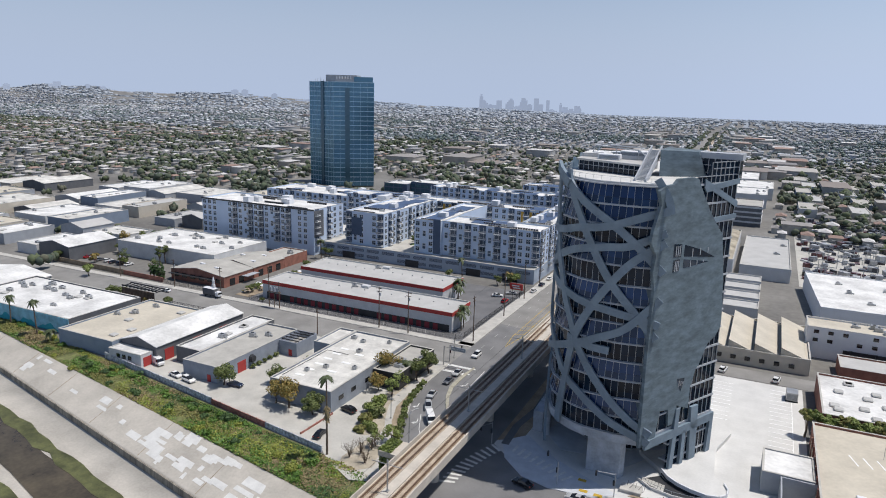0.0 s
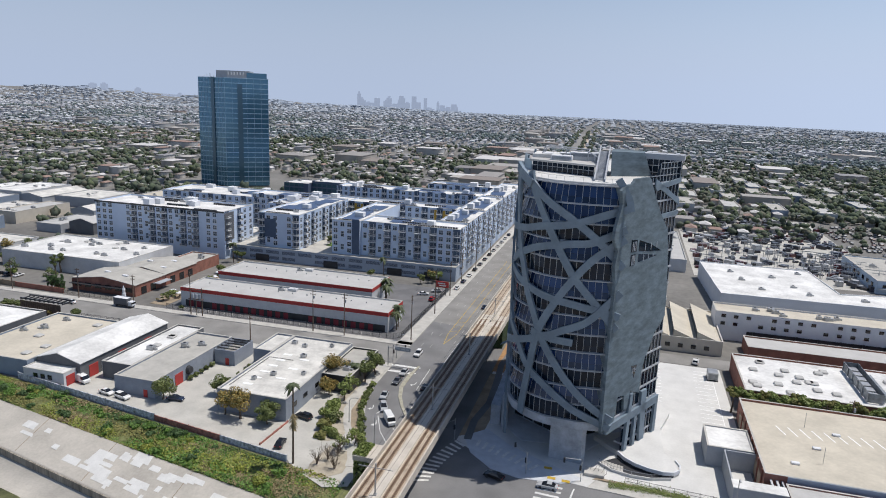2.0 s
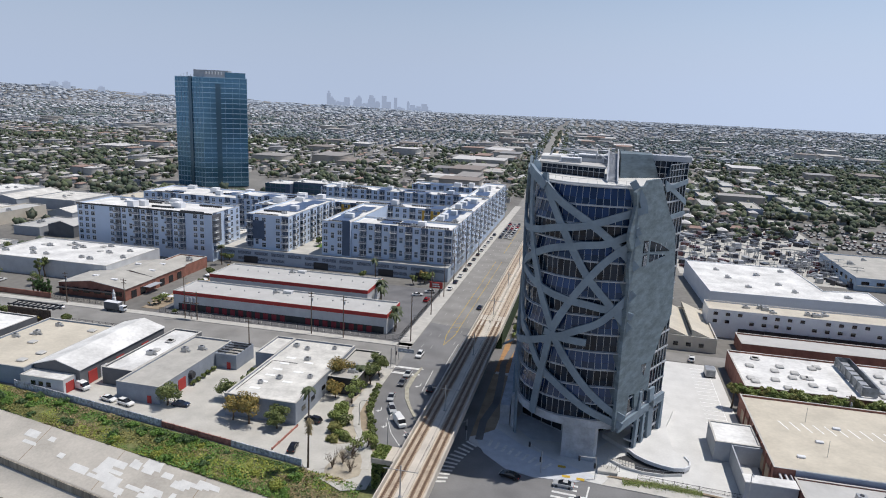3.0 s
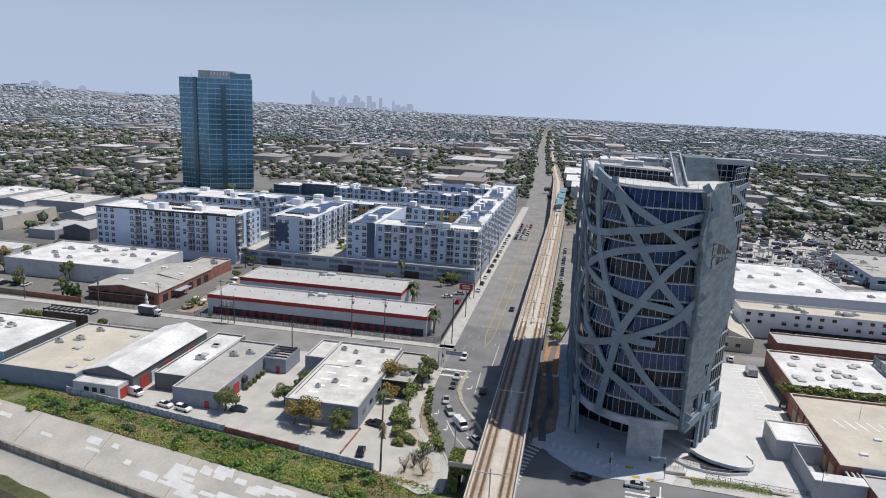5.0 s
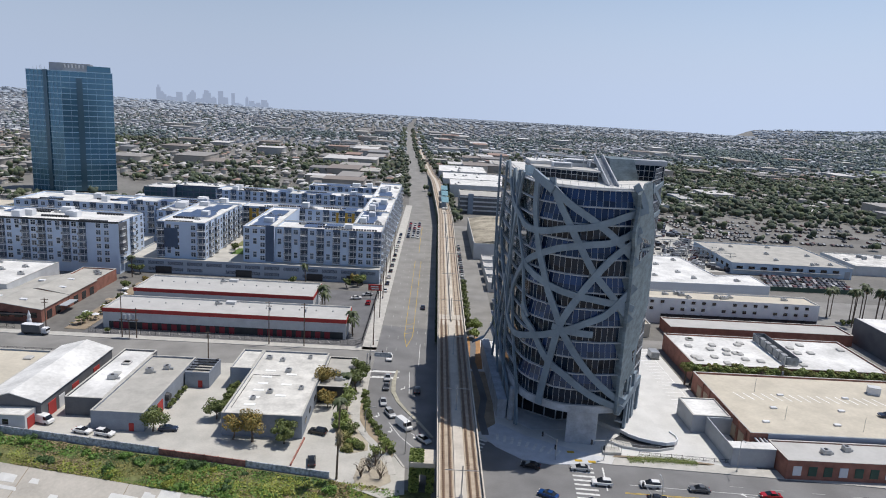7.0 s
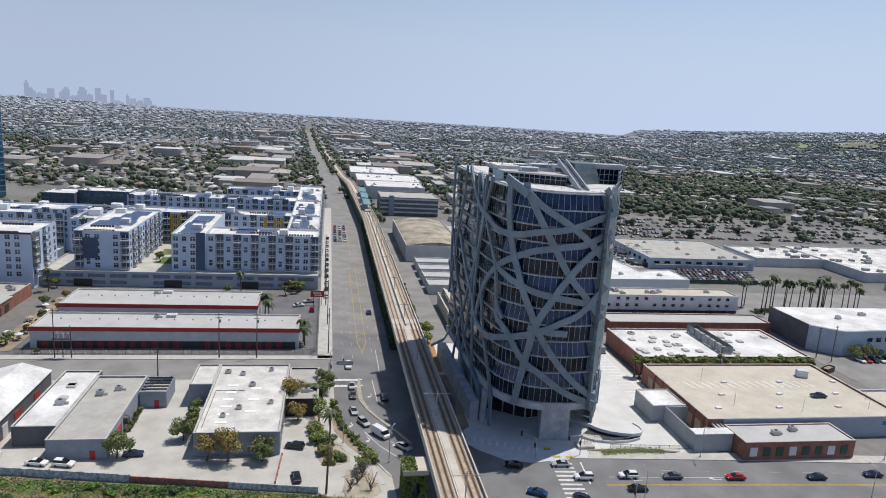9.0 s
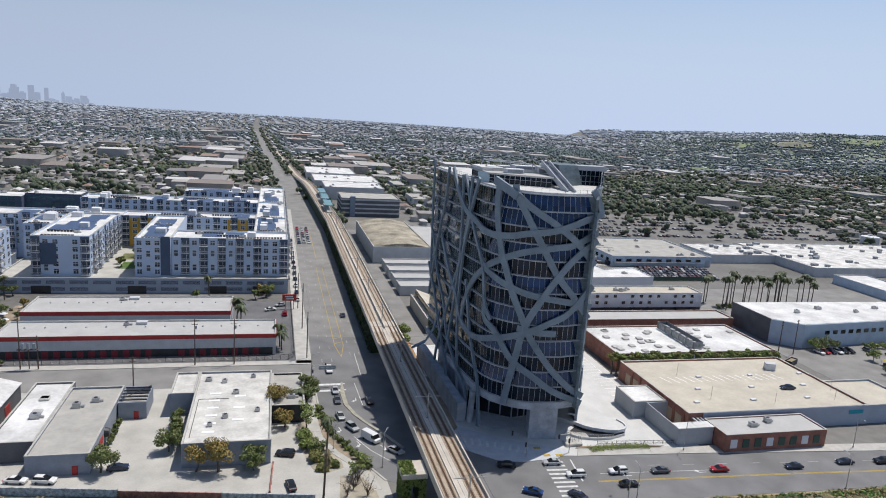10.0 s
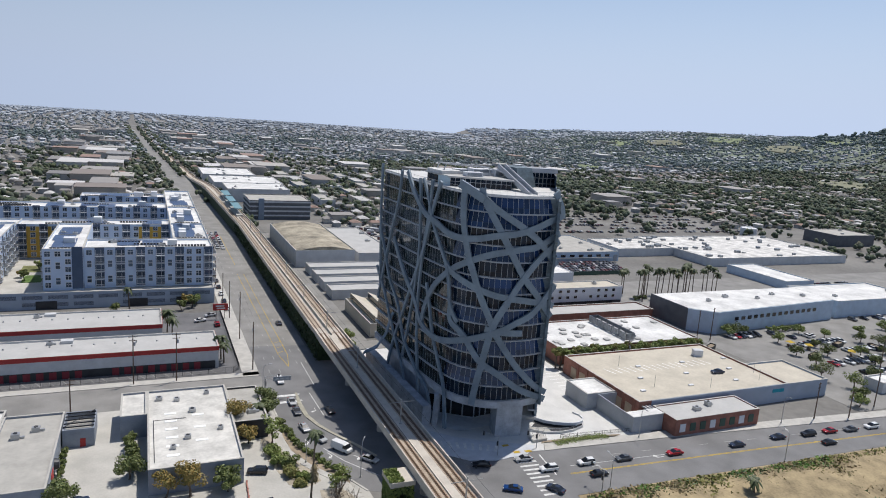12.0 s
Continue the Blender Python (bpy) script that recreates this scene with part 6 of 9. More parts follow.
palm(-92.6, 214, 8.0, 4, "bushy palm at the end of the storage shed", spread=3.0)
palm(-92.0, 210.6, 6.6, 5, "bushy palm at the end of the storage shed", spread=2.6)
palm(-108.2, 243, 8.6, 6, "bushy palm between the storage sheds", spread=3.2)
palm(-106.6, 240, 7.2, 7, "bushy palm between the storage sheds", spread=2.8)
palm(-121, 276, 9.0, 8, "slender palm before the apartment podium", spread=2.3)
palm(-196, 272, 9.5, 9, "slender palm before the apartment podium", spread=2.3)
for i, (x, y, h) in enumerate(((-214, 136.8, 11.5), (-232, 139.5, 9.5), (-204, 134.5, 3.6))):
    palm(x, y, h, 10 + i, "palm on the river bank with a dark trunk", spread=2.2)
pr = np.random.default_rng(12)
for i in range(24):
    k = i / 23
    palm(107 + 54 * k + pr.normal() * 1.2, 259 - 2 * k + pr.normal() * 5, pr.uniform(12.5, 16.5), 100 + i, "tall slim palm in a row beside the lot", spread=2.7, skirt=2.0)
palm(20, 98.5, 5.5, 140, "short palm on the grassy bank", spread=2.4, z=-2.5)
tree("street_tree", -48.6, 221, 5.5, 2.6, M["leaf_bright"], "fresh green tree beside the rail bridge", 80, 1.2)
tree("street_tree", -49.0, 214, 4.0, 2.0, M["leaf_bright"], "fresh green tree beside the rail bridge", 81, 1.0)
for i in range(16):
    tree("shrub", -50.6 + 0.4 * (i % 2), 226 + 4.2 * i, 2.0 + 0.6 * (i % 3), 1.5, M["leaf"], "dark green hedge shrub along the rail wall", 300 + i, 0.5, trunk_h=0.12, category="shrub")
for i in range(34):
    tree("hedge_bush", 15.5 + 1.95 * i, 181.3 + 0.4 * math.sin(i), 7.6 + 0.7 * math.sin(i * 1.7), 1.75, M["leaf_bright"] if i % 4 else M["weed"], "yellow-green hedge bush between two flat roofs", 340 + i, 0.95, trunk_h=0.55, category="bush")
for i, (x, y, h) in enumerate([(112, 198, 5.0), (116, 198.6, 5.5), (121, 198, 4.5), (150, 194, 4.0), (168, 178, 5.0), (172, 172, 6.0), (178, 186, 4.5), (186, 176, 4.5), (190, 168, 4.0), (150, 165, 5), (118, 160, 6.0), (108, 150, 6.5), (112, 140, 6.0), (104, 132, 4.5), (160, 150, 4.2), (200, 190, 4.4), (205, 178, 4.4), (140, 178, 3.2), (128, 186, 4.5), (135, 168, 4.8), (146, 156, 4.2), (156, 186, 4.6), (164, 164, 4.2), (176, 156, 4.8), (184, 150, 4.4), (192, 182, 4.8), (210, 168, 5), (216, 186, 4.6), (122, 172, 4.2), (130, 146, 5), (98, 128, 4.6), (100, 160, 3.2)]):
    tree("tree", x, y, h, h * 0.6, M["leaf_bright"] if i % 3 == 0 else M["leaf"], "small car park tree in a kerbed bed", 400 + i, 0.8)
for i, (x, y, h) in enumerate([(-186, 262, 4), (-190, 252, 4.5), (-183, 246, 3.2), (-185, 236, 3.6), (-183, 228, 3.0), (-270, 232, 6), (-262, 238, 5.5), (-254, 230, 6.5), (-246.5, 228, 7.5), (-247.5, 233, 7.5), (-102, 272, 4.5), (-98, 275, 5), (-284, 240, 6), (-296, 252, 5), (-173.5, 201.5, 2.2), (-205, 176, 2.4), (-210, 178, 2.6)]):
    tree("tree", x, y, h, h * (0.22 if i in (8, 9) else 0.42), M["leaf"] if i % 4 else M["leaf_gold"], "leafy tree beside the workshop yard", 440 + i, 0.8)

# rough growth on the river banks
def bank_growth(name, xs, mats, seed, count, label, lo=7, hi=9, big=1.0):
    """Tufts of small leaves in drifts; each kind of growth keeps to patches of its own along the bank."""
    r = np.random.default_rng(seed)
    for q, (ma, bias, slope) in enumerate(mats):
        bm = bmesh.new()
        for _ in range(count):
            x = r.uniform(*xs)
            (ya, za), (yb, zb) = station(lo, x), station(hi, x)
            t = r.random()
            drift = noise.noise(Vector((x * 0.05, t * 1.1, q * 5.3))) + 0.5 * noise.noise(Vector((x * 0.21, t * 3.5, q * 9.1)))
            drift += bias + slope * (x - xs[0]) / (xs[1] - xs[0])
            if drift < 0:
                continue
            k = (0.5 + 0.9 * r.random()) * (0.75 + min(0.6, drift))
            p = Vector((x, ya + (yb - ya) * t, za + (zb - za) * t + 0.9 * min(0.8, drift) * big * r.random() + 0.05))
            n = (Vector(r.normal(size=3)) * 0.6 + Vector((0, -0.2, 0.9))).normalized()
            a = n.orthogonal().normalized()
            a.rotate(Matrix.Rotation(r.random() * 6.28, 3, n))
            c = n.cross(a)
            s = 0.26 * k * big
            bm.faces.new([bm.verts.new(p + a * s * u + c * s * 0.5 * v) for u, v in ((-1, 0), (0, -1), (1, 0), (0, 1))])
        tagged(part(name, bm, M[ma]), label, "vegetation", kind="stuff")


bank_growth("bank_shrubs", (-260, -70), (("weed", 0.3, -0.45), ("dry_leaf", 0.1, -0.1), ("bank_green", -0.25, 0.5), ("bank_dark", -0.3, 0.5), ("bank_lime", -0.2, 0.25), ("bank_green", -0.05, 0.15)), 5, 25000, "weedy green growth on the river bank")
bank_growth("bank_grass", (-22, 110), (("weed", 0.15, 0.0), ("dry_leaf", 0.1, 0.15), ("bank_dark", -0.1, 0.0), ("bank_lime", 0.0, -0.1), ("bank_green", -0.1, 0.0)), 6, 16000, "dry and green grass on the bank beside the street", lo=6, big=1.5)
# bushes gathered in green thickets on the bank
i = 0
while i < 64:
    x = float(pr.uniform(-245, -84))
    t = float(pr.uniform(0.02, 0.95))
    thick = noise.noise(Vector((x * 0.045, t * 1.3, 4.0))) + (0.25 if x > -135 else -0.05)
    if thick < 0.02 and pr.random() < 0.8:
        continue
    (ya, za), (yb, zb) = station(7, x), station(9, x)
    s = float(pr.uniform(0.8, 1.6)) * (1.0 + 0.5 * max(0.0, thick))
    tree("bank_bush", x, ya + (yb - ya) * t, s * 0.7, s, M[("bank_green", "bank_dark", "bank_green", "bank_lime", "bank_dark")[i % 5]], "rounded bush on the river bank", 500 + i, 0.6, z=za + (zb - za) * t, trunk_h=0.08, category="bush", leaf_size=0.2)
    i += 1
# trees of the yards round the brick workshop and the podium court
for i, (x, y, h, s) in enumerate([(-250, 221, 10, 2.0), (-252, 226, 11, 2.0), (-262, 193, 5, 2.4), (-300, 243, 8, 3.2), (-294, 250, 7, 2.8), (-306, 238, 7, 3.0), (-270, 250, 8, 3.0), (-276, 256, 7, 3.2), (-285, 262, 7, 2.6), (-288, 230, 5, 2.2), (-266, 214, 4, 2.0), (-280, 210, 4.5, 2.2), (-298, 205, 5, 2.4), (-160, 303, 4.5, 2.0), (-157, 322, 4, 1.8), (-162, 309, 3.5, 1.6), (-195, 278, 4.5, 2.0), (-199, 280, 4, 1.8), (-96, 279, 5, 2.4), (-100, 279.5, 4.6, 2.2), (-126, 272, 4, 2), (-186, 209, 3.6, 1.8), (-187, 215, 3, 1.6), (-184, 221, 3.4, 1.6)]):
    tree("tree", x, y, h, s, M[("leaf", "leaf", "leaf_bright", "leaf_gold")[i % 4]], "leafy tree in a yard beside the workshop" if x < -170 else "small tree in the podium court", 760 + i, 0.8, z=6.2 if 295 < y and x > -170 else 0.0)

for i in range(14):
    tree("shrub", 109 + 3.6 * i, 255 - 0.2 * i + (i % 3), 2.2, 1.6, M["leaf"], "dark round shrub under the palms", 860 + i, 0.5, trunk_h=0.12, category="shrub")


# ---- road markings ----
def bar_mesh(name, w, l, ma, h=0.012):
    me = bpy.data.meshes.new(name)
    bm = box(-w / 2, w / 2, -l / 2, l / 2, -h, h)
    bm.to_mesh(me), bm.free()
    me.materials.append(ma)
    return me


DASH, XBAR, XBAR_S = bar_mesh("lane_dash", 0.14, 3.0, M["faded_white"]), bar_mesh("crossing_bar", 0.7, 5.2, M["line_white"]), bar_mesh("crossing_bar", 0.7, 3.4, M["line_white"])


def line(a, b, w, ma, parent, z=0.035, name="painted_line"):
    a, b = Vector(a), Vector(b)
    d = b - a
    c = (a + b) / 2
    return part(name, box(-w / 2, w / 2, -d.length / 2, d.length / 2, -0.01, 0.01), ma, parent, at=pose(c.x, c.y, z, 0, 0, math.degrees(math.atan2(-d.x, d.y))))


for x in (-79.2, -76.0, -69.4, -66.4):
    for y in range(206 if x > -74 else 200, 440, 12):
        share("lane_dash", DASH, main_road, pose(x, y, 0.03))
for x0, x1 in ((-73.9, -73.9), (-70.9, -70.9)):
    line((x0, 214), (x1, 330), 0.16, M["line_yellow"], main_road)
line((-73.9, 214), (-72.6, 203), 0.16, M["line_yellow"], main_road), line((-70.9, 214), (-72.6, 203), 0.16, M["line_yellow"], main_road)
for y in (216, 221, 226):
    line((-73.8, y), (-71.0, y + 2), 0.14, M["line_yellow"], main_road)
line((-72.6, 350), (-72.6, 430), 0.2, M["line_yellow"], main_road)
for y in (176, 180.5):
    for i in range(6):
        share("crossing_bar", XBAR_S, main_road, pose(-81.4 + 1.2 * i, y, 0.04, 0, 0, 90) if i % 2 else pose(-81.4 + 1.2 * i, y - 0.6, 0.04, 0, 0, 90))
line((-68.0, 186), (-68.0, 206), 0.16, M["line_white"], main_road)
line((-74.6, 146.4), (-71.2, 138.8), 0.18, M["line_white"], junction, 0.045), line((-71.2, 138.8), (-65.2, 130.1), 0.18, M["line_white"], junction, 0.045)
line((-70.7, 180.5), (-70.1, 165.0), 0.18, M["line_white"], junction, 0.045)


def arrow(x, y, rz, parent, z=0.045):
    """A turn arrow painted on the lane."""
    bm = bmesh.new()
    add_prism(bm, [(-0.1, -1.5), (0.1, -1.5), (0.1, 0.2), (0.6, 0.6), (0.6, 0.25), (1.4, 0.85), (0.6, 1.45), (0.6, 1.0), (-0.1, 0.5)], -0.01, 0.01)
    return part("lane_arrow", bm, M["line_white"], parent, at=pose(x, y, z, 0, 0, rz))


for x, y, rz in ((-73.6, 142.4, 200), (-77.6, 150.5, 195), (-71.6, 168.6, 180), (-67.6, 140.0, 220), (-12.0, 119.6, 90), (8.0, 118.8, 90)):
    arrow(x, y, rz, junction)
# zebra crossings at the junction
for i in range(10):
    share("crossing_bar", XBAR, junction, pose(-27.6 - 0.15 * i, 128.0 - 1.85 * i, 0.04, 0, 0, 86))
line((-22.6, 128.6), (-23.8, 118.6), 0.35, M["line_white"], junction, 0.04)
plaza_apron = slab("pavement", [(-50.8, 143.5), (-47.5, 136.2), (-41.5, 130.6), (-35, 128.8), (-25.5, 129.6), (-21, 133.2), (-30, 137.5), (-39, 142.5), (-46, 149)], 0.14, M["tower_apron"], "pale blue-grey concrete apron before the tower", "pavement")
for i in range(9):
    c = Vector((-46.6, 141.2)).lerp(Vector((-32.2, 134.4)), i / 8)
    share("crossing_bar", XBAR_S, plaza_apron, pose(c.x, c.y, 0.155, 0, 0, -4 - 30 * i / 8))
for i in range(13):
    t = i / 12
    share("crossing_bar", XBAR_S, junction, pose(-55.0 + 0.6 * t + 4.2 * t * t, 121.0 + 20.2 * t, 0.04, 0, 0, -72 - 58 * t))
for x0, x1, ya, yb in ((-16, 30, 124.6, 121.0), (30, 150, 121.0, 111.5)):
    for i in range(int((x1 - x0) / 8)):
        t = (i + 0.5) / int((x1 - x0) / 8)
        share("lane_dash", DASH, junction, pose(x0 + (x1 - x0) * t, ya + (yb - ya) * t, 0.036, 0, 0, 86))
for off in (0, 0.35):
    line((-20, 117.9 + off), (34, 115.0 + off), 0.16, M["line_yellow"], junction, 0.04)
    line((34, 115.0 + off), (160, 106.6 + off), 0.16, M["line_yellow"], junction, 0.04)
line((-18, 121.4), (14, 119.4), 0.14, M["line_white"], junction, 0.04)
# kerbed median island in the curving lane
def ribbon_slab(name, pts, w, top, ma, label, parent=None):
    bm = bmesh.new()
    rings = []
    pts = [Vector(p) for p in pts]
    for i, p in enumerate(pts):
        d = (pts[min(i + 1, len(pts) - 1)] - pts[max(i - 1, 0)]).normalized()
        s = Vector((-d.y, d.x)) * (w[i] if hasattr(w, "__len__") else w) / 2
        rings.append([bm.verts.new((q.x, q.y, z)) for q, z in ((p + s, 0), (p - s, 0), (p - s, top), (p + s, top))])
    for a, b in zip(rings, rings[1:]):
        for k in range(4):
            bm.faces.new((a[k], a[(k + 1) % 4], b[(k + 1) % 4], b[k]))
    bm.faces.new(rings[0][::-1]), bm.faces.new(rings[-1])
    bmesh.ops.recalc_face_normals(bm, faces=bm.faces[:])
    return tagged(part(name, bm, ma, parent), label, "kerb" if not parent else "", kind="structure")


ribbon_slab("median_island", [(-74.5, 181.5), (-75.0, 173), (-74.7, 165.4), (-72.9, 159), (-70.5, 153.7), (-66.8, 147), (-63.1, 139.1)], [0.5, 1.3, 1.2, 1.0, 0.8, 0.8, 0.7], 0.2, M["yellow_kerb"], "raised median island with worn yellow kerbs")
ribbon_slab("kerb", [(-82.7, 178), (-82.4, 165), (-80.2, 151.2), (-76.2, 139.8), (-72.1, 129.9), (-69.6, 124.4)], 0.5, 0.18, M["sidewalk"], "pale concrete kerb along the curve")
ribbon_slab("footpath", [(-83.6, 180), (-84.6, 160), (-83.4, 147), (-80.0, 138.8), (-77.4, 134.6), (-73.6, 128.6), (-72.0, 121)], 1.7, 0.12, M["sidewalk"], "winding pale concrete footpath")
slab("planting_bed", [(-88.6, 143.7), (-85.8, 131.7), (-82.7, 129.3), (-78.6, 131.4), (-78.9, 135.0), (-81.4, 139.6), (-84.6, 147.2), (-85.8, 160), (-85.2, 176), (-86.6, 176), (-88.7, 155)], 0.09, M["sandy"], "brown planting bed under street trees", "planting bed")
slab("planting_bed", [(-82.3, 147), (-79.0, 138.6), (-76.4, 134.4), (-72.6, 128.6), (-72.4, 129.9), (-76.4, 139.9), (-80.6, 151.2), (-83.0, 165), (-83.5, 160)], 0.1, M["dirt"], "narrow planted strip along the kerb", "planting bed")
slab("planting_bed", [(-79.8, 127.6), (-75.0, 127.0), (-72.6, 122.0), (-72.2, 118.0), (-75.6, 114.6), (-79.0, 113.8), (-80.6, 119)], 0.1, M["sandy"], "bare sandy corner under leafless trees", "planting bed")
slab("planting_bed", [(-52.4, 186), (-47.6, 186), (-46.8, 216), (-52.4, 216)], 0.13, M["orange_dirt"], "bare orange soil beside the rail bridge", "soil")
slab("planting_bed", [(-52, 143), (-46.6, 147), (-45.6, 184), (-52.4, 184)], 0.12, M["dirt"], "dug-over soil beside the tower", "soil")
ribbon_slab("bicycle_path", [(-49.6, 142), (-50.2, 152), (-48.6, 164), (-49.4, 178), (-50.6, 192), (-49.6, 206), (-49.4, 232)], 1.9, 0.17, M["asphalt_dark"], "dark curving bicycle path")
# raised tongue of paving; dark plates paint the shade of a curved stair well
ramp = thing("curved_ramp", "white curving concrete terrace over a flat plate coloured as shade", "ramp", at=(0.3, -3.2, 0))
rp = [(-20.2, 155.8), (-14.2, 149.2), (-12.6, 146.8), (-10.2, 144.9), (-7.2, 143.6), (-4.2, 143.0), (-1.8, 143.6), (-0.5, 145.2), (-0.3, 147.2), (-1.2, 149.4), (-3.6, 152.6), (-4.0, 165.5), (-1.4, 175.5), (-3.5, 181.0), (-8.0, 181.0), (-12.5, 161)]
part("terrace", prism(rp, 0.1, 1.15), M["white_paving"], ramp, "white concrete terrace")
curve = rp[1:10]
for a, b in zip(curve, curve[1:]):
    d = (Vector(b) - Vector(a)).normalized()
    n = Vector((-d.y, d.x)) * 0.16
    e = d * 0.06
    part("rim", prism([(a[0] - n.x - e.x, a[1] - n.y - e.y), (b[0] - n.x + e.x, b[1] - n.y + e.y), (b[0] + n.x + e.x, b[1] + n.y + e.y), (a[0] + n.x - e.x, a[1] + n.y - e.y)], 0.7, 1.55), M["white_paint"], ramp, "white curved rim")
# dark strips put shade under the rim
for a, b in zip(curve[:5], curve[1:6]):
    d = (Vector(b) - Vector(a)).normalized()
    n = Vector((-d.y, d.x)) * -0.08
    part("dark_opening", prism([(a[0] - n.x, a[1] - n.y), (b[0] - n.x, b[1] - n.y), (b[0] + n.x, b[1] + n.y), (a[0] + n.x, a[1] + n.y)][::-1], 0.12, 0.69), M["dark"], ramp, "dark strip painted as shade under the rim")
# flat plate on the paving, its dark colour stands for a shaded pit
part("stair_well", prism([(-18.6, 144.6), (-15.4, 142.0), (-11.0, 140.9), (-6.6, 141.0), (-2.8, 142.4), (-4.2, 142.9), (-7.2, 143.5), (-10.2, 144.8), (-12.7, 146.7), (-14.2, 148.6)], 0.11, 0.16), M["dark"], ramp, "flat plate coloured as the shade of a stair well")
well = [(-18.8, 144.6), (-15.4, 141.8), (-11.0, 140.7), (-6.6, 140.8), (-2.4, 142.3)]
for a, b in zip(well, well[1:]):
    d = (Vector(b) - Vector(a)).normalized()
    n = Vector((-d.y, d.x)) * 0.12
    part("well_kerb", prism([(a[0] - n.x, a[1] - n.y), (b[0] - n.x, b[1] - n.y), (b[0] + n.x, b[1] + n.y), (a[0] + n.x, a[1] + n.y)], 0.1, 0.75), M["white_paving"], ramp)
part("railing", tube([(x, y, 1.55) for x, y in well], 0.05, 5), M["steel"], ramp, "steel handrail")
for x, y in well:
    part("railing_post", tube([(x, y, 0.7), (x, y, 1.55)], 0.04, 5), M["steel"], ramp)
for k in range(7):
    part("stair_tread", box(-17.6 + 0.7 * k, -17.0 + 0.7 * k, 143.6 - 0.25 * k, 145.4 - 0.1 * k, 0.17, 0.55 - 0.05 * k), M["sidewalk"], ramp)
wb = bmesh.new()
wr = np.random.default_rng(77)
for k in range(2600):
    u = wr.random()
    x, y = -15.5 + 17 * u, 132.4 + 0.7 * math.sin(u * 3.0) + wr.normal() * 0.75
    s = 0.07 + 0.14 * wr.random()
    n = Vector((wr.normal() * 0.6, wr.normal() * 0.6, 0.8)).normalized()
    a = n.orthogonal().normalized()
    a.rotate(Matrix.Rotation(wr.random() * 6.28, 3, n))
    c = n.cross(a)
    q = Vector((x, y, 0.2 + 0.35 * wr.random()))
    wb.faces.new([wb.verts.new(q + a * s * e + c * s * 0.6 * f) for e, f in ((-1, 0), (0, -1), (1, 0), (0, 1))])
tagged(part("weeds", wb, M["leaf_bright"]), "green weeds along the plaza edge", "weeds", kind="stuff")
slab("planting_bed", [(-19, 133.7), (-8, 132.6), (4, 131.7), (6, 132.6), (0, 133.6), (-10, 134.4), (-18, 134.8)], 0.16, M["dirt"], "bare soil strip at the plaza edge", "soil")
for x, y in ((-29.0, 135.2), (-27.8, 131.2), (-24.6, 130.9)):
    slab("tactile_plate", rect(x - 0.9, x + 0.9, y - 0.5, y + 0.5), 0.17, M["curb_yellow"], "yellow tactile paving plate", "paving")
exc = thing("steel_stair_frame", "tangle of dark steel stair parts on site", "stair")
for i in range(5):
    x = -20.6 + 0.9 * i
    part("bar", tube([(x, 134.8 + 0.5 * (i % 3), 0.15), (x + 0.9, 136.0, 0.7 + 0.4 * (i % 2)), (x + 1.0 + 0.4 * (i % 2), 137.6, 1.5)], 0.045, 4), M["dark"], exc)
part("block", soft_box(-21, -16.5, 134.6, 137.6, 0.12, 0.9, 0.1), M["sidewalk"], exc)
park_later = []
STALL = bar_mesh("stall_line", 0.24, 5.6, M["stall_paint"])
lot_root = [o for o in scene.objects if o.name == "plaza"][0]
yard_root = [o for o in scene.objects if o.get("label") == "dark asphalt yard round the storage sheds"][0]
STALL_S = bar_mesh("stall_line", 0.14, 3.6, M["faded_white"])
for i in range(24):
    share("stall_line", STALL_S, yard_root, pose(-174 + 3.4 * i, 203.6, 0.06, 0, 0, 28))
for i in range(20):
    share("stall_line", STALL, lot_root, pose(10.2, 159.4 + 2.6 * i, 0.113, 0, 0, 90))
for i in range(11):
    share("stall_line", STALL, lot_root, pose(-5.2, 182 + 2.6 * i, 0.113, 0, 0, 90))
part("stall_spine", box(12.9, 13.06, 162, 212.4, 0.09, 0.112), M["stall_paint"], lot_root)
gen = thing("generator", "grey generator box standing in the parking court", "generator", at=(12.9, 204.6, 0.1))
part("housing", soft_box(-1.5, 1.5, -2.0, 2.0, 0.3, 2.6, 0.08), M["steel"], gen)
part("skid", box(-1.6, 1.6, -2.1, 2.1, 0, 0.3), M["dark"], gen)
part("louvre", box(-1.3, 1.3, -2.05, -2.005, 0.6, 2.2), M["grille"], gen)
for x, y in ((-6, 217.5), (9, 216.5)):
    park_later.append((x, y))


# ---- vehicles ----
def profile_body(L, W, pts, taper):
    """A car body from a side outline, narrowed towards the roof."""
    bm = bmesh.new()
    sides = []
    for s in (-1, 1):
        sides.append([bm.verts.new((x * L, s * W / 2 * (1 - taper * max(0.0, (z - 0.75)) / 0.75), z)) for x, z in pts])
    bm.faces.new(sides[0]), bm.faces.new(sides[1][::-1])
    for i in range(len(pts)):
        j = (i + 1) % len(pts)
        bm.faces.new((sides[0][j], sides[0][i], sides[1][i], sides[1][j]))
    bmesh.ops.recalc_face_normals(bm, faces=bm.faces[:])
    return bm


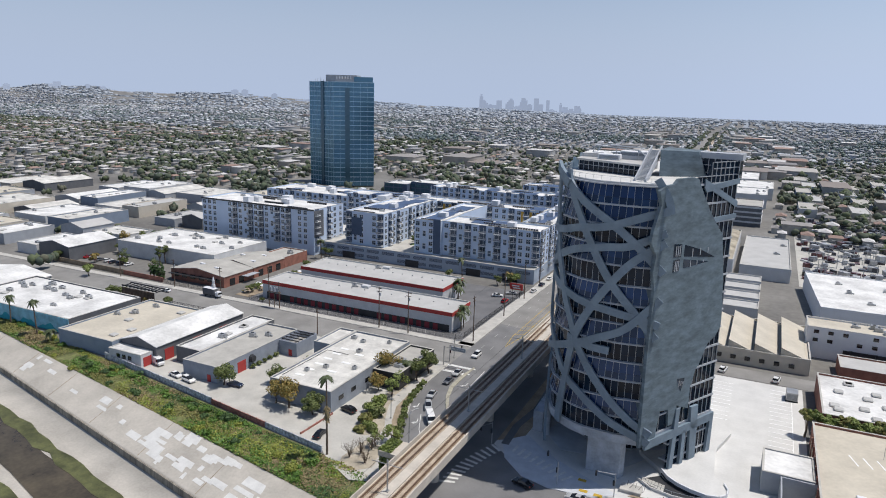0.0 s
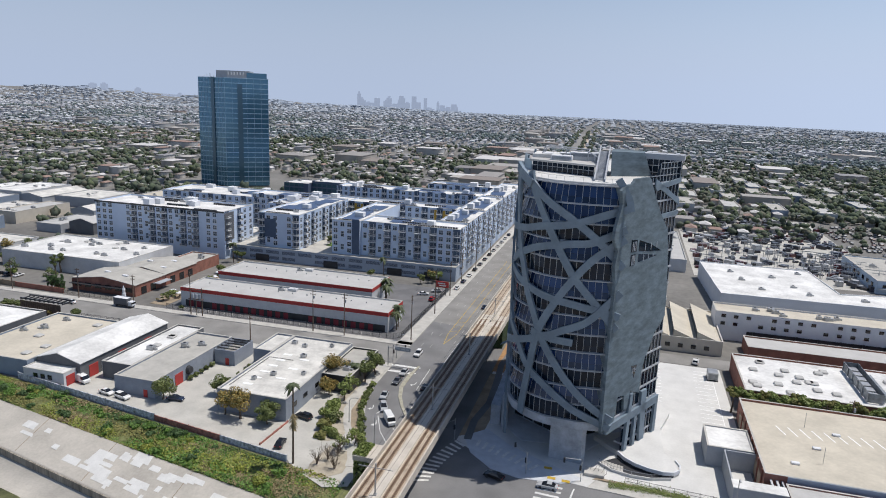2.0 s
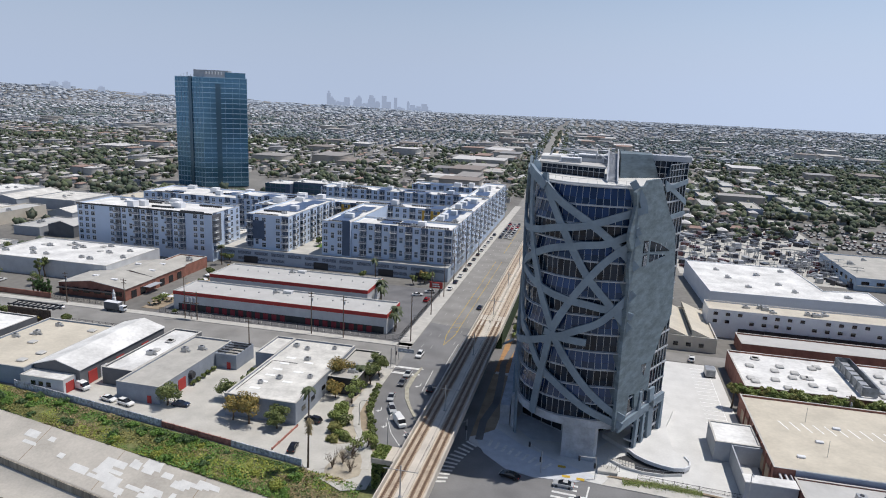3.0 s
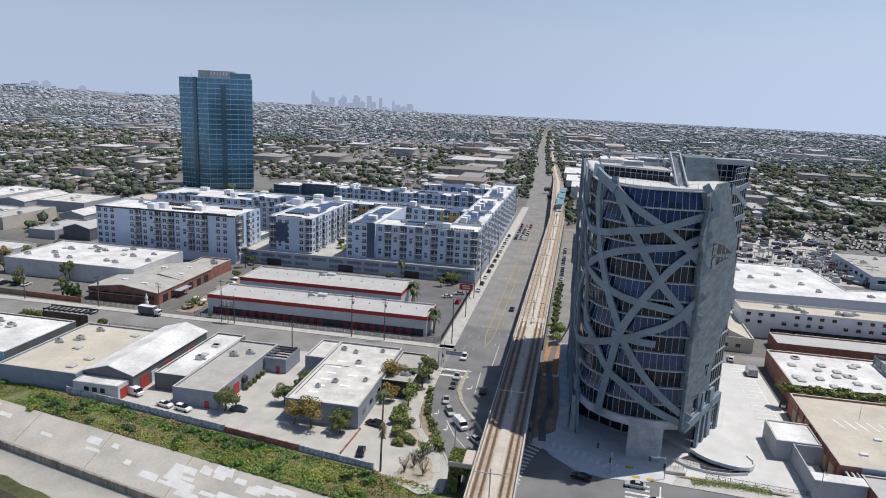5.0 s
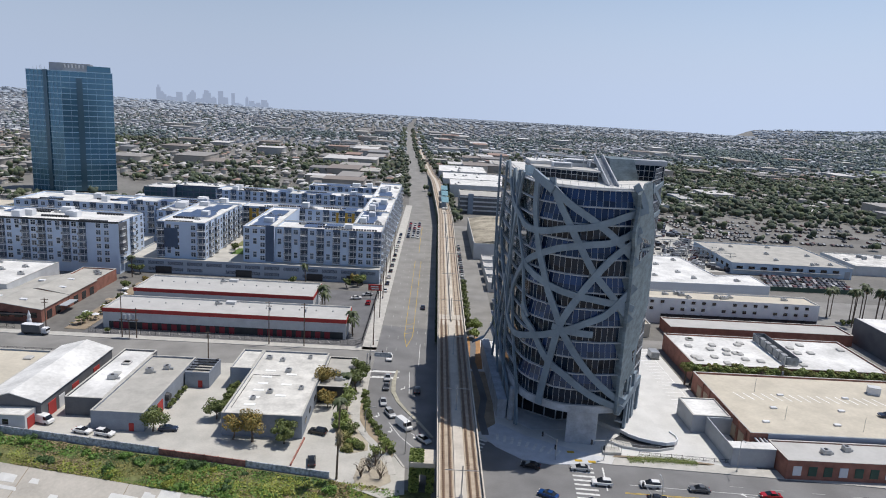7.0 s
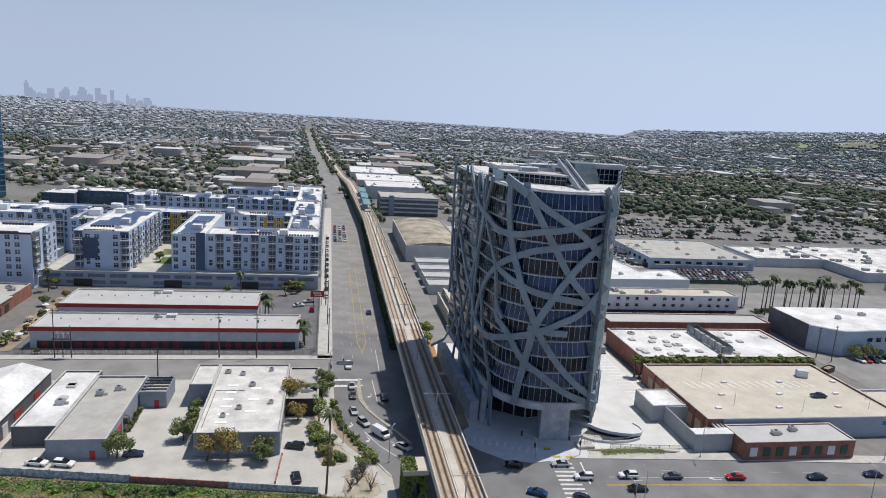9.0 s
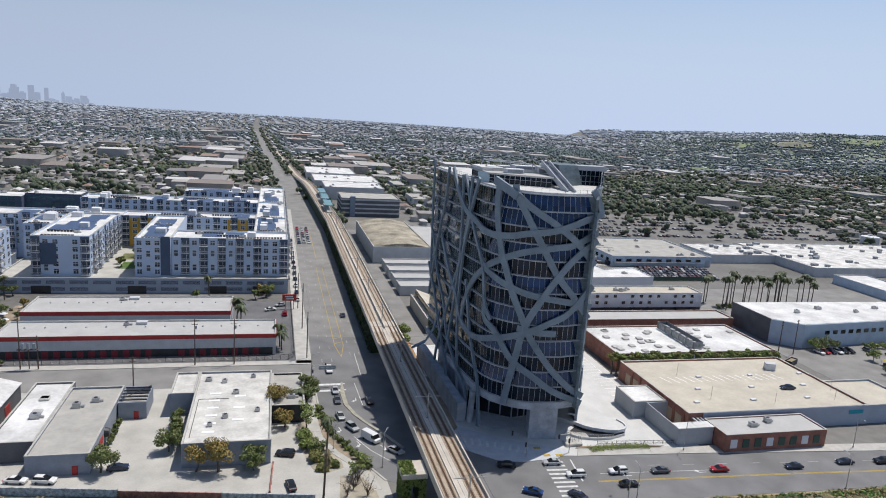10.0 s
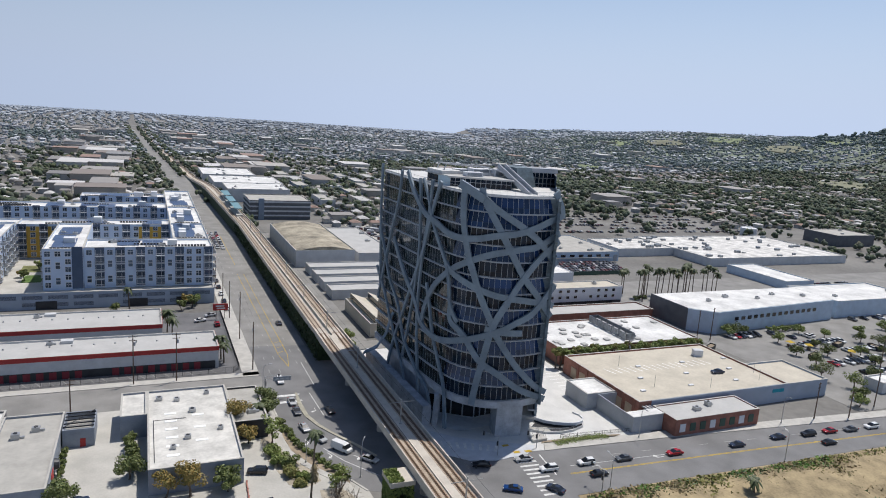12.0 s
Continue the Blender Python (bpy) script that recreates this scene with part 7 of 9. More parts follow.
KINDS = {
    "sedan": (4.6, 1.8, [(-0.5, 0.35), (-0.49, 0.8), (-0.42, 0.95), (-0.26, 0.98), (0.2, 0.97), (0.44, 0.85), (0.495, 0.7), (0.5, 0.35)], [(-0.37, 0.95), (-0.22, 1.40), (0.03, 1.44), (0.25, 0.95)]),
    "suv": (4.6, 1.88, [(-0.5, 0.4), (-0.5, 0.95), (-0.48, 1.05), (0.2, 1.05), (0.44, 0.98), (0.495, 0.8), (0.5, 0.4)], [(-0.48, 1.04), (-0.42, 1.62), (0.05, 1.68), (0.25, 1.04)]),
    "van": (5.6, 2.0, [(-0.5, 0.4), (-0.5, 2.2), (-0.46, 2.35), (0.2, 2.35), (0.3, 2.2), (0.4, 1.3), (0.495, 1.1), (0.5, 0.4)], [(0.19, 1.3), (0.2, 2.15), (0.31, 2.15), (0.405, 1.3)]),
}
WHEEL = None


def car(kind, paint, label):
    """A vehicle facing +x: body, glasshouse, roof, wheels and lamps."""
    global WHEEL
    L, W, low, cab = KINDS[kind]
    t = thing(kind if kind != "sedan" else "car", label, "van" if kind == "van" else "car")
    bm = profile_body(L, W, low, 0.05 if kind == "van" else 0.02)
    bmesh.ops.bevel(bm, geom=bm.edges[:], offset=0.05, segments=1, affect="EDGES")
    body = part("body", bm, paint, t)
    bm = profile_body(L, W * (1.01 if kind == "van" else 0.94), cab, 0.28 if kind != "van" else 0.05)
    part("glasshouse", bm, M["car_glass"], t, "dark car glass")
    if kind != "van":
        zt = cab[1][1]
        part("roof", soft_box((cab[1][0] + 0.01) * L, (cab[2][0] - 0.01) * L, -W * 0.34, W * 0.34, zt - 0.02, zt + 0.05, 0.02), paint, t)
    for x in (-0.3, 0.31):
        for s in (-1, 1):
            m = pose(x * L, s * (W / 2 - 0.1), 0.33)
            if WHEEL is None:
                bm = tube([(0, -0.11, 0), (0, 0.11, 0)], 0.33, 10)
                WHEEL = part("wheel", bm, M["dark"], t, at=m).data
            else:
                share("wheel", WHEEL, t, m)
    for s in (-1, 1):
        part("headlight", box(L * 0.47, L * 0.5, s * W * 0.36 - 0.18, s * W * 0.36 + 0.18, 0.66, 0.78), M["line_white"], t)
        part("taillight", box(-L * 0.505, -L * 0.49, s * W * 0.38 - 0.16, s * W * 0.38 + 0.16, 0.72, 0.88), M["red"], t)
    return t


def paint(name, c):
    return mat(name, c, rough=0.25, vary=0.05, scale=0.5, spec=0.6)


PAINTS = {"white": paint("white_car_paint", (0.75, 0.75, 0.74)), "silver": paint("silver_car_paint", (0.42, 0.43, 0.44)), "black": paint("black_car_paint", (0.012, 0.012, 0.015)), "navy": paint("navy_car_paint", (0.02, 0.03, 0.06)), "red": paint("red_car_paint", (0.36, 0.012, 0.018)), "blue": paint("blue_car_paint", (0.012, 0.05, 0.17)), "grey": paint("grey_car_paint", (0.10, 0.105, 0.115))}
MASTER = {}


def park(kind, colour, x, y, rz, z=0.03, group=""):
    m = pose(x, y, z, 0, 0, rz)
    k = (kind, colour)
    if k not in MASTER:
        MASTER[k] = car(kind, PAINTS[colour], f"{colour} {'sedan car' if kind == 'sedan' else kind} standing on the asphalt")
        MASTER[k].matrix_basis = m
        ob = MASTER[k]
    else:
        ob = copy_thing(MASTER[k], m)
    if group:
        ob["group"] = group
    return ob


STREET = "cars on the cross street"
for k, c, x, y, rz in [("sedan", "silver", -28.2, 127.0, 176), ("suv", "white", -24.6, 120.9, 176), ("suv", "white", -13.5, 121.0, 177), ("sedan", "black", -13.6, 115.4, -3), ("sedan", "grey", -2.6, 120.1, 177), ("sedan", "red", 13.1, 118.9, 177), ("sedan", "navy", 34.1, 117.8, 176), ("sedan", "navy", 50.1, 118.2, 176), ("suv", "black", 61.2, 117.2, 176), ("sedan", "black", 62.6, 111.5, -4), ("sedan", "red", 69.8, 117.0, 176), ("sedan", "grey", 77.6, 116.0, 176), ("suv", "white", 86.3, 115.6, 176), ("sedan", "navy", 96, 114.6, 176), ("sedan", "black", -40.0, 127.2, 165), ("sedan", "blue", -37.7, 115.2, 150), ("sedan", "navy", -28.0, 112.4, 120)]:
    park(k, c, x, y, rz, 0.03, STREET)
LANE = "cars queueing in the curving lane"
for k, c, x, y, rz in [("suv", "white", -77.6, 190.5, 270), ("sedan", "silver", -77.0, 174.6, 270), ("sedan", "grey", -76.9, 168.0, 270), ("sedan", "silver", -77.0, 157.6, 278), ("suv", "silver", -74.6, 150.6, 296), ("van", "white", -70.6, 144.0, 305), ("sedan", "silver", -65.4, 137.2, 310), ("sedan", "navy", -68.0, 247.7, 90), ("sedan", "black", -67.9, 166.4, 92)]:
    park(k, c, x, y, rz, 0.03, LANE)
YARDG = "vehicles in the concrete yards"
for k, c, x, y, rz in [("suv", "black", -91.8, 138.6, 165), ("sedan", "black", -90.8, 124.4, 100), ("sedan", "navy", -128.2, 136.4, 6), ("van", "white", -159.4, 137.4, -15), ("sedan", "white", -147.6, 133.4, -12), ("suv", "white", -141.8, 132.6, -12), ("sedan", "white", -96, 256, 20), ("sedan", "silver", -92, 262, 200), ("suv", "red", -90.5, 250, 90)]:
    park(k, c, x, y, rz, 0.06, YARDG)
park("sedan", "navy", 60.5, 152.7, 175, 5.52)
for x, y in park_later:
    park("suv", "white", x, y, 80, 0.05)
# queue at the far crossing and parked rows
jr = np.random.default_rng(21)
COLS = ["white", "silver", "black", "navy", "grey", "grey", "red", "white"]
for x in (-80.4, -77.4, -74.6):
    for i in range(7):
        park("sedan" if jr.random() < 0.6 else "suv", COLS[jr.integers(0, 8)], x, 392 + 7.2 * i + jr.normal() * 0.6, 270, 0.03, "cars queueing at the far crossing")
for i in range(12):
    park("sedan", COLS[jr.integers(0, 8)], -85.0, 270 + 11.5 * i, 90, 0.17, "cars parked along the avenue")
for i in range(15):
    park("sedan", COLS[jr.integers(0, 8)], -50.2, 252 + 8.5 * i, 90, 0.06, "cars parked beside the rail wall")
for row, (x0, y, n) in enumerate([(112, 195.5, 9), (132, 190, 8), (136, 181, 9), (150, 171, 8), (128, 160, 10), (132, 150, 9), (200, 205, 8), (190, 160, 8), (118, 140, 6)]):
    for i in range(n):
        if jr.random() < 0.72:
            park("sedan" if jr.random() < 0.5 else "suv", COLS[jr.integers(0, 8)], x0 + 2.9 * i, y + jr.normal() * 0.2, 90 if row % 2 else 270, 0.05, "cars in the open car park")
for i in range(34):
    if jr.random() < 0.7:
        park("sedan", COLS[jr.integers(0, 8)], 230 + 3.0 * (i % 17), 258 + 9 * (i // 17), 90, 0.05, "cars in the far car park")
# dense storage lot of cars, too many to count
def car_stuff(name, rows, label, ma):
    bm = bmesh.new()
    for x, y, z in rows:
        add_box(bm, x - 0.9, x + 0.9, y - 2.2, y + 2.2, z + 0.35, z + 0.95)
        vs = add_box(bm, x - 0.8, x + 0.8, y - 1.4, y + 1.1, z + 0.95, z + 1.45)
        for v in vs[4:]:
            v.co.y = y + (v.co.y - y) * 0.6
    return tagged(part(name, bm, ma), label, "cars", kind="stuff")


car_stuff("stored_cars", [(104.5 + 2.6 * i + 1.6 * j + jr.normal() * 0.3, 309.6 + 5.2 * j, 0) for i in range(17) for j in range(6) if jr.random() < 0.93], "packed rows of dark stored cars", M["many_cars"])
car_stuff("parked_cars", [(150 + 3.0 * i, 440 + 16 * j + jr.normal(), 0) for i in range(75) for j in range(6) if jr.random() < 0.55], "rows of parked cars in a distant lot", M["many_cars"])
# box truck on the side street, container, rooftop skip
tr = thing("box_truck", "grey box truck parked on the side street", "truck", at=(-195.4, 197.4, 0.02), rz=-3)
part("cargo_box", soft_box(-4, 2.2, -1.2, 1.2, 0.9, 3.4, 0.05), M["dark_wall"], tr, "dark cargo box")
part("cargo_roof", box(-4, 2.2, -1.2, 1.2, 3.41, 3.48), M["white_paint"], tr)
part("cab", soft_box(2.4, 4.4, -1.1, 1.1, 0.6, 2.5, 0.2, 2), M["white_paint"], tr)
part("windscreen", box(4.2, 4.43, -0.95, 0.95, 1.55, 2.25), M["car_glass"], tr)
part("chassis", box(-4, 4.2, -0.9, 0.9, 0.5, 0.88), M["dark"], tr)
for x in (-2.6, 3.2):
    for s in (-1, 1):
        part("wheel", tube([(x, s * 0.95, 0.45), (x, s * 1.2, 0.45)], 0.45, 10), M["dark"], tr)
park("sedan", "white", -216, 193, 180, 0.03)
skip = thing("roof_container", "white box standing on the rooftop car park", "container", at=(66.5, 168.5, 5.5), rz=-20)
part("box", soft_box(-1.6, 1.6, -1.2, 1.2, 0.0, 2.2, 0.06), M["white_paint"], skip)
part("lid", box(-1.7, 1.7, -1.3, 1.3, 2.2, 2.3), M["pale_wall"], skip)

# ---- poles, lamps, signals, signs, fences ----
def utility_pole(x, y, h, rz, lamp=False, label="weathered wooden utility pole with cross arms"):
    p = thing("utility_pole", label, "pole", at=(x, y, 0), rz=rz)
    part("pole", tube([(0, 0, 0), (0, 0, h)], [0.2, 0.13], 7), M["wood"], p)
    for z, w in ((h - 0.6, 1.2), (h - 1.7, 1.0)):
        arm = part("cross_arm", box(-w, w, -0.07, 0.07, z - 0.07, z + 0.07), M["wood"], p)
        for k in (-0.9, -0.4, 0.4, 0.9):
            part("insulator", tube([(k * w, 0, z + 0.07), (k * w, 0, z + 0.25)], 0.05, 5), M["dark"], arm)
    if lamp:
        part("transformer", tube([(0.4, 0, h - 3.2), (0.4, 0, h - 2.2)], 0.28, 8), M["grey_wall"], p)
    return p


for x, y, h, rz in [(-118.5, 198.4, 15.2, 0), (-106.8, 198.4, 15.2, 0), (-133.4, 182.4, 9.6, 0), (-193, 199.6, 12, 0), (-218, 199.5, 12, 0), (-250, 199.5, 12, 0), (-84.0, 202.6, 16, 90), (-84.4, 233.0, 17.5, 90), (-85.2, 258.5, 15, 90), (-85.6, 280, 13, 90), (-85.8, 310, 13, 90), (-85.8, 345, 13, 90), (99.6, 195.1, 14, 30), (96.5, 199.3, 12, 30), (73.6, 125.2, 12, 20), (104, 127, 12, 20), (140, 150, 13, 20), (44, 178.5, 9.5, 0), (38, 178.6, 7, 0), (86, 122.8, 9, 0)]:
    utility_pole(x, y, h, rz, lamp=(int(abs(x)) % 2 == 0))


def wire(a, b, sag=0.6):
    pts = [(a[0] + (b[0] - a[0]) * t, a[1] + (b[1] - a[1]) * t, a[2] + (b[2] - a[2]) * t - sag * 4 * t * (1 - t)) for t in (0, 0.25, 0.5, 0.75, 1)]
    return tagged(part("overhead_wire", tube(pts, 0.025, 3), M["dark"]), "thin black overhead wire between poles", "wire", group="overhead wires")


for off in (-0.9, 0.9):
    for (ax, ay, ah), (bx, by, bh) in zip([(-84.0, 202.6, 16), (-84.4, 233.0, 17.5), (-85.2, 258.5, 15), (-85.6, 280, 13), (-85.8, 310, 13)], [(-84.4, 233.0, 17.5), (-85.2, 258.5, 15), (-85.6, 280, 13), (-85.8, 310, 13), (-85.8, 345, 13)]):
        wire((ax + off, ay, ah - 0.4), (bx + off, by, bh - 0.4))


def street_lamp(x, y, h, rz, label="slim grey street lamp with a curved arm"):
    p = thing("street_lamp", label, "street lamp", at=(x, y, 0), rz=rz)
    part("post", tube([(0, 0, 0), (0, 0, h - 1.2), (0.5, 0, h - 0.3), (1.9, 0, h)], [0.11, 0.08, 0.07, 0.05], 7), M["steel"], p)
    part("lamp_head", soft_box(1.7, 2.5, -0.14, 0.14, h - 0.1, h + 0.06, 0.04), M["steel"], p)
    part("foot", tube([(0, 0, 0), (0, 0, 0.5)], 0.2, 8), M["sidewalk"], p)


for x, y, h, rz in [(-69.6, 130.6, 9.0, 60), (-83.4, 186, 8, 0), (-80.2, 140.5, 7, 0), (10, 129.6, 9, -95), (60, 125.6, 9, -95), (-15.5, 108.6, 9, 90), (40, 107.2, 9, 90), (90, 104.8, 9, 90)]:
    street_lamp(x, y, h, rz)


def signal(x, y, rz, arm=4.0):
    p = thing("traffic_light", "traffic light on a dark mast arm", "traffic light", at=(x, y, 0), rz=rz)
    part("mast", tube([(0, 0, 0), (0, 0, 5.6)], 0.11, 7), M["steel"], p)
    part("mast_arm", tube([(0, 0, 5.3), (arm, 0, 5.9)], [0.08, 0.05], 6), M["steel"], p)
    for d, z in ((0.25, 3.4), (arm, 5.4)):
        h = part("signal_head", soft_box(d - 0.2, d + 0.2, -0.18, 0.18, z - 0.6, z + 0.6, 0.05), M["dark"], p, "black signal head")
        for k in (-0.36, 0, 0.36):
            part("lens", tube([(d, -0.18, z + k), (d, -0.24, z + k)], 0.12, 8), M["lens"], h)


for x, y, rz in ((-21.5, 132.0, 200), (-17.4, 109.0, 100), (-33.5, 131.0, 140), (-52.6, 141, 250), (-83.4, 182.6, 0)):
    signal(x, y, rz)
gantry = thing("lane_sign", "dark lane sign on a cantilever pole", "sign", at=(-83.8, 179.2, 0))
part("post", tube([(0, 0, 0), (0, 0, 6.2)], 0.16, 8), M["steel"], gantry)
part("arm", tube([(0, 0, 6.0), (7.2, 0, 6.0)], 0.1, 6), M["steel"], gantry)
part("panel", soft_box(2.2, 7.2, -0.12, 0.08, 5.3, 6.6, 0.03), M["grey_wall"], gantry, "grey sign panel")
for k in range(3):
    part("letter_bar", box(2.7 + 1.5 * k, 3.8 + 1.5 * k, -0.15, -0.125, 5.8, 6.1), M["line_white"], gantry)
sg = thing("pole_sign", "red rectangular sign on two posts", "sign", at=(-88.6, 258, 0))
for x in (-1.6, 1.6):
    part("post", tube([(x, 0, 0), (x, 0, 6.0)], 0.12, 6), M["dark"], sg)
part("panel", soft_box(-2.8, 2.8, -0.2, 0.2, 3.6, 6.2, 0.06), M["red"], sg)
part("letter_bar", box(-1.8, 1.4, -0.24, -0.205, 5.1, 5.6), M["line_white"], sg), part("letter_bar", box(-1.4, 1.8, -0.24, -0.205, 4.2, 4.7), M["line_white"], sg)
bb = thing("transformer_rack", "three grey transformers on a rack between two wooden poles", "power pole", at=(-164.8, 198.2, 0))
part("pole", tube([(-2.4, 0, 0), (-2.4, 0, 16.0)], [0.2, 0.13], 8), M["wood"], bb)
part("pole", tube([(2.4, 0, 0), (2.4, 0, 10.6)], [0.2, 0.15], 8), M["wood"], bb)
part("post", tube([(0, 0, 0), (0, 0, 6.2)], 0.14, 7), M["wood"], bb)
part("platform", box(-3.0, 3.0, -0.5, 0.5, 6.2, 6.4), M["wood"], bb)
part("cross_arm", box(-3.6, -1.2, -0.07, 0.07, 15.2, 15.34), M["wood"], bb)
part("cross_arm", box(-3.0, 3.0, -0.09, 0.09, 9.6, 9.8), M["wood"], bb)
for x in (-1.5, 0.0, 1.5):
    can = part("transformer", tube([(x, 0, 6.4), (x, 0, 6.5), (x, 0, 8.0), (x, 0, 8.15)], [0.4, 0.48, 0.48, 0.3], 12), M["grey_wall"], bb, "grey transformer can")
    for k in (-0.18, 0.18):
        part("bushing", tube([(x + k, 0, 8.15), (x + k, 0, 8.6)], 0.06, 6), M["pale_wall"], can)
trel = thing("timber_screen", "tall weathered timber screen with a black frame", "screen", at=(-214, 178, 0), rz=0)
for i in range(22):
    part("plank", box(-9 + 0.8 * i, -8.35 + 0.8 * i, -0.1, 0.1, 0.2, 4.8), M["wood"], trel)
for i in range(10):
    part("post", box(-9 + 2.0 * i, -8.7 + 2.0 * i, 0.2, 4.2, 4.9, 5.3), M["dark"], trel)
for y in (0.15, 4.2):
    part("beam", box(-9.2, 9.4, y, y + 0.3, 5.3, 5.7), M["dark"], trel)
sil = thing("statue", "white statue on a tall plinth by the workshop", "statue", at=(-201.4, 204.4, 0))
part("figure", tube([(0, 0, 0), (0, 0, 2.6), (0, 0, 2.8), (0, 0, 4.0), (0, 0, 4.6), (0, 0, 5.6)], [0.9, 0.7, 0.5, 0.6, 0.35, 0.15], 10), M["white_paint"], sil)


def wall_run(name, pts, h, t, ma, label, panels=0):
    for a, b in zip(pts, pts[1:]):
        a, b = Vector(a), Vector(b)
        d = b - a
        c = (a + b) / 2
        f = thing(name, label, "wall", at=(c.x, c.y, 0), rz=math.degrees(math.atan2(d.y, d.x)))
        part("panel", box(-d.length / 2, d.length / 2, -t / 2, t / 2, 0, h), ma, f)
        k = int(d.length / 3)
        for i in range(k + 1):
            part("post", box(-d.length / 2 + i * d.length / max(1, k) - 0.12, -d.length / 2 + i * d.length / max(1, k) + 0.12, -t / 2 - 0.06, t / 2 + 0.06, 0, h + 0.1), ma, f)


wall_run("graffiti_wall", [(x, bank_line(x) + 0.5) for x in (-177, -160, -143, -126)], 1.8, 0.2, M["graffiti"], "grey block wall covered in faded graffiti")
wall_run("graffiti_wall", [(x, bank_line(x) + 0.5) for x in (-126, -115, -105)], 1.5, 0.2, M["red_graffiti"], "weathered red wall with white graffiti")
wall_run("graffiti_wall", [(x, bank_line(x) + 0.5) for x in (-105, -96, -86)], 1.5, 0.2, M["graffiti"], "grey block wall covered in faded graffiti")
wall_run("yard_kerb", [(-95.3, 122.9), (-94.6, 135.2)], 0.5, 0.25, M["red_graffiti"], "low rusty red dividing kerb")


def mesh_fence(pts, h, label):
    for a, b in zip(pts, pts[1:]):
        a, b = Vector(a), Vector(b)
        d = b - a
        c = (a + b) / 2
        f = thing("metal_fence", label, "fence", at=(c.x, c.y, 0), rz=math.degrees(math.atan2(d.y, d.x)))
        L = d.length
        for z in (0.3, h - 0.15):
            part("rail", box(-L / 2, L / 2, -0.03, 0.03, z - 0.03, z + 0.03), M["dark"], f)
        n = int(L / 2.5)
        for i in range(n + 1):
            part("post", box(-L / 2 + i * L / n - 0.04, -L / 2 + i * L / n + 0.04, -0.04, 0.04, 0, h), M["dark"], f)
        bm = boxes([(-L / 2 + 0.2 * i - 0.012, -L / 2 + 0.2 * i + 0.012, -0.012, 0.012, 0.3, h - 0.1) for i in range(int(L / 0.2))])
        tagged(part("picket_row", bm, M["dark"], f), kind="stuff")


mesh_fence([(-180, 201.4), (-150, 201.4), (-120, 201.4), (-90, 201.4), (-88.0, 204), (-88.0, 235), (-88.0, 268)], 2.1, "black iron picket fence round the storage yard")
mesh_fence([(-200, 181.4), (-176, 181.4)], 1.8, "dark mesh fence behind the sandy roof")
mesh_fence([(14, 133), (-12, 135.2)], 1.2, "low metal site fence at the plaza edge")

# doors, windows and trims of the low buildings
def plate(b, name, x0, x1, y0, y1, z0, z1, ma, label=""):
    return part(name, soft_box(x0, x1, y0, y1, z0, z1, 0.02), ma, b, label)


for y in (140.6, 152, 163.5):
    plate(gab, "roller_door", -159.62, -159.45, y, y + 3.4, 0.1, 3.6, M["red"], "red roller door")
plate(gab, "roller_door", -159.62, -159.45, 145.5, 148.2, 0.1, 3.4, M["white_paint"])
plate(annex, "roller_door", -160.85, -160.7, 133.6, 136.6, 0.1, 3.0, M["red"], "red roller door")
for x in (-171, -168.6, -166.2):
    plate(annex, "window", x, x + 1.4, 132.7, 132.85, 1.6, 2.9, M["car_glass"])
plate(slab_shed, "door", -137.2, -136.0, 135.05, 135.25, 0.1, 2.2, M["red"], "red door")
plate(slab_shed, "roller_door", -133.65, -133.5, 143.5, 147.0, 0.1, 3.4, M["red"], "red roller door")
part("awning", tube([(-133.6, 149.5, 2.8), (-132.6, 149.5, 2.8)], [1.3, 1.0], 12), M["dark"], slab_shed, "black round awning")
for y in (139, 145, 152, 160, 168):
    plate(flat_shed, "window", -95.22, -95.1, y, y + 2.2, 2.2, 3.4, M["car_glass"])


# yard of the cafe beside the brick workshop
def parasol(x, y, seed, colour):
    r = np.random.default_rng(seed)
    t = thing("parasol_table", "round table under a pale parasol in the yard", "table", at=(x, y, 0.05), rz=float(r.uniform(0, 90)))
    part("canopy", tube([(0, 0, 2.2), (0, 0, 2.75)], [1.35, 0.08], 8), M[colour], t, "pale fabric canopy")
    part("pole", tube([(0, 0, 0), (0, 0, 2.3)], 0.04, 5), M["wood"], t)
    part("tabletop", tube([(0, 0, 0.70), (0, 0, 0.75)], 0.6, 10), M["wood"], t)
    for k in range(3):
        a = 2.1 * k
        part("stool", soft_box(math.cos(a) - 0.2, math.cos(a) + 0.2, math.sin(a) - 0.2, math.sin(a) + 0.2, 0, 0.45, 0.04), M["tan_door"], t)


for i, (x, y) in enumerate(((-186.6, 208), (-188.0, 216), (-185.2, 224), (-187.4, 232), (-185.0, 240), (-187.8, 247), (-185.6, 255), (-199.5, 283.5), (-183.6, 214))):
    parasol(x, y, 900 + i, "white_paint" if i % 3 else "tan_door")
slab("planting_bed", rect(-189.6, -182.4, 204, 264), 0.1, M["dirt"], "trodden gravel yard beside the workshop", "yard")
gr = np.random.default_rng(55)
for i in range(26):
    x, y = float(gr.uniform(-189.2, -183.0)), float(gr.uniform(205, 263))
    pl = thing("planter", "wooden planter box with a small green plant", "planter", at=(x, y, 0.1), rz=float(gr.uniform(0, 90)))
    part("box", soft_box(-0.6, 0.6, -0.4, 0.4, 0, 0.5, 0.04), M[("wood", "tan_door", "sidewalk")[i % 3]], pl)
    bm = bmesh.new()
    leaves(bm, Vector((0, 0, 0.8)), 0.6, 50, 0.16, gr)
    part("plant", bm, M[("leaf", "leaf_bright", "leaf_gold")[i % 3]], pl)
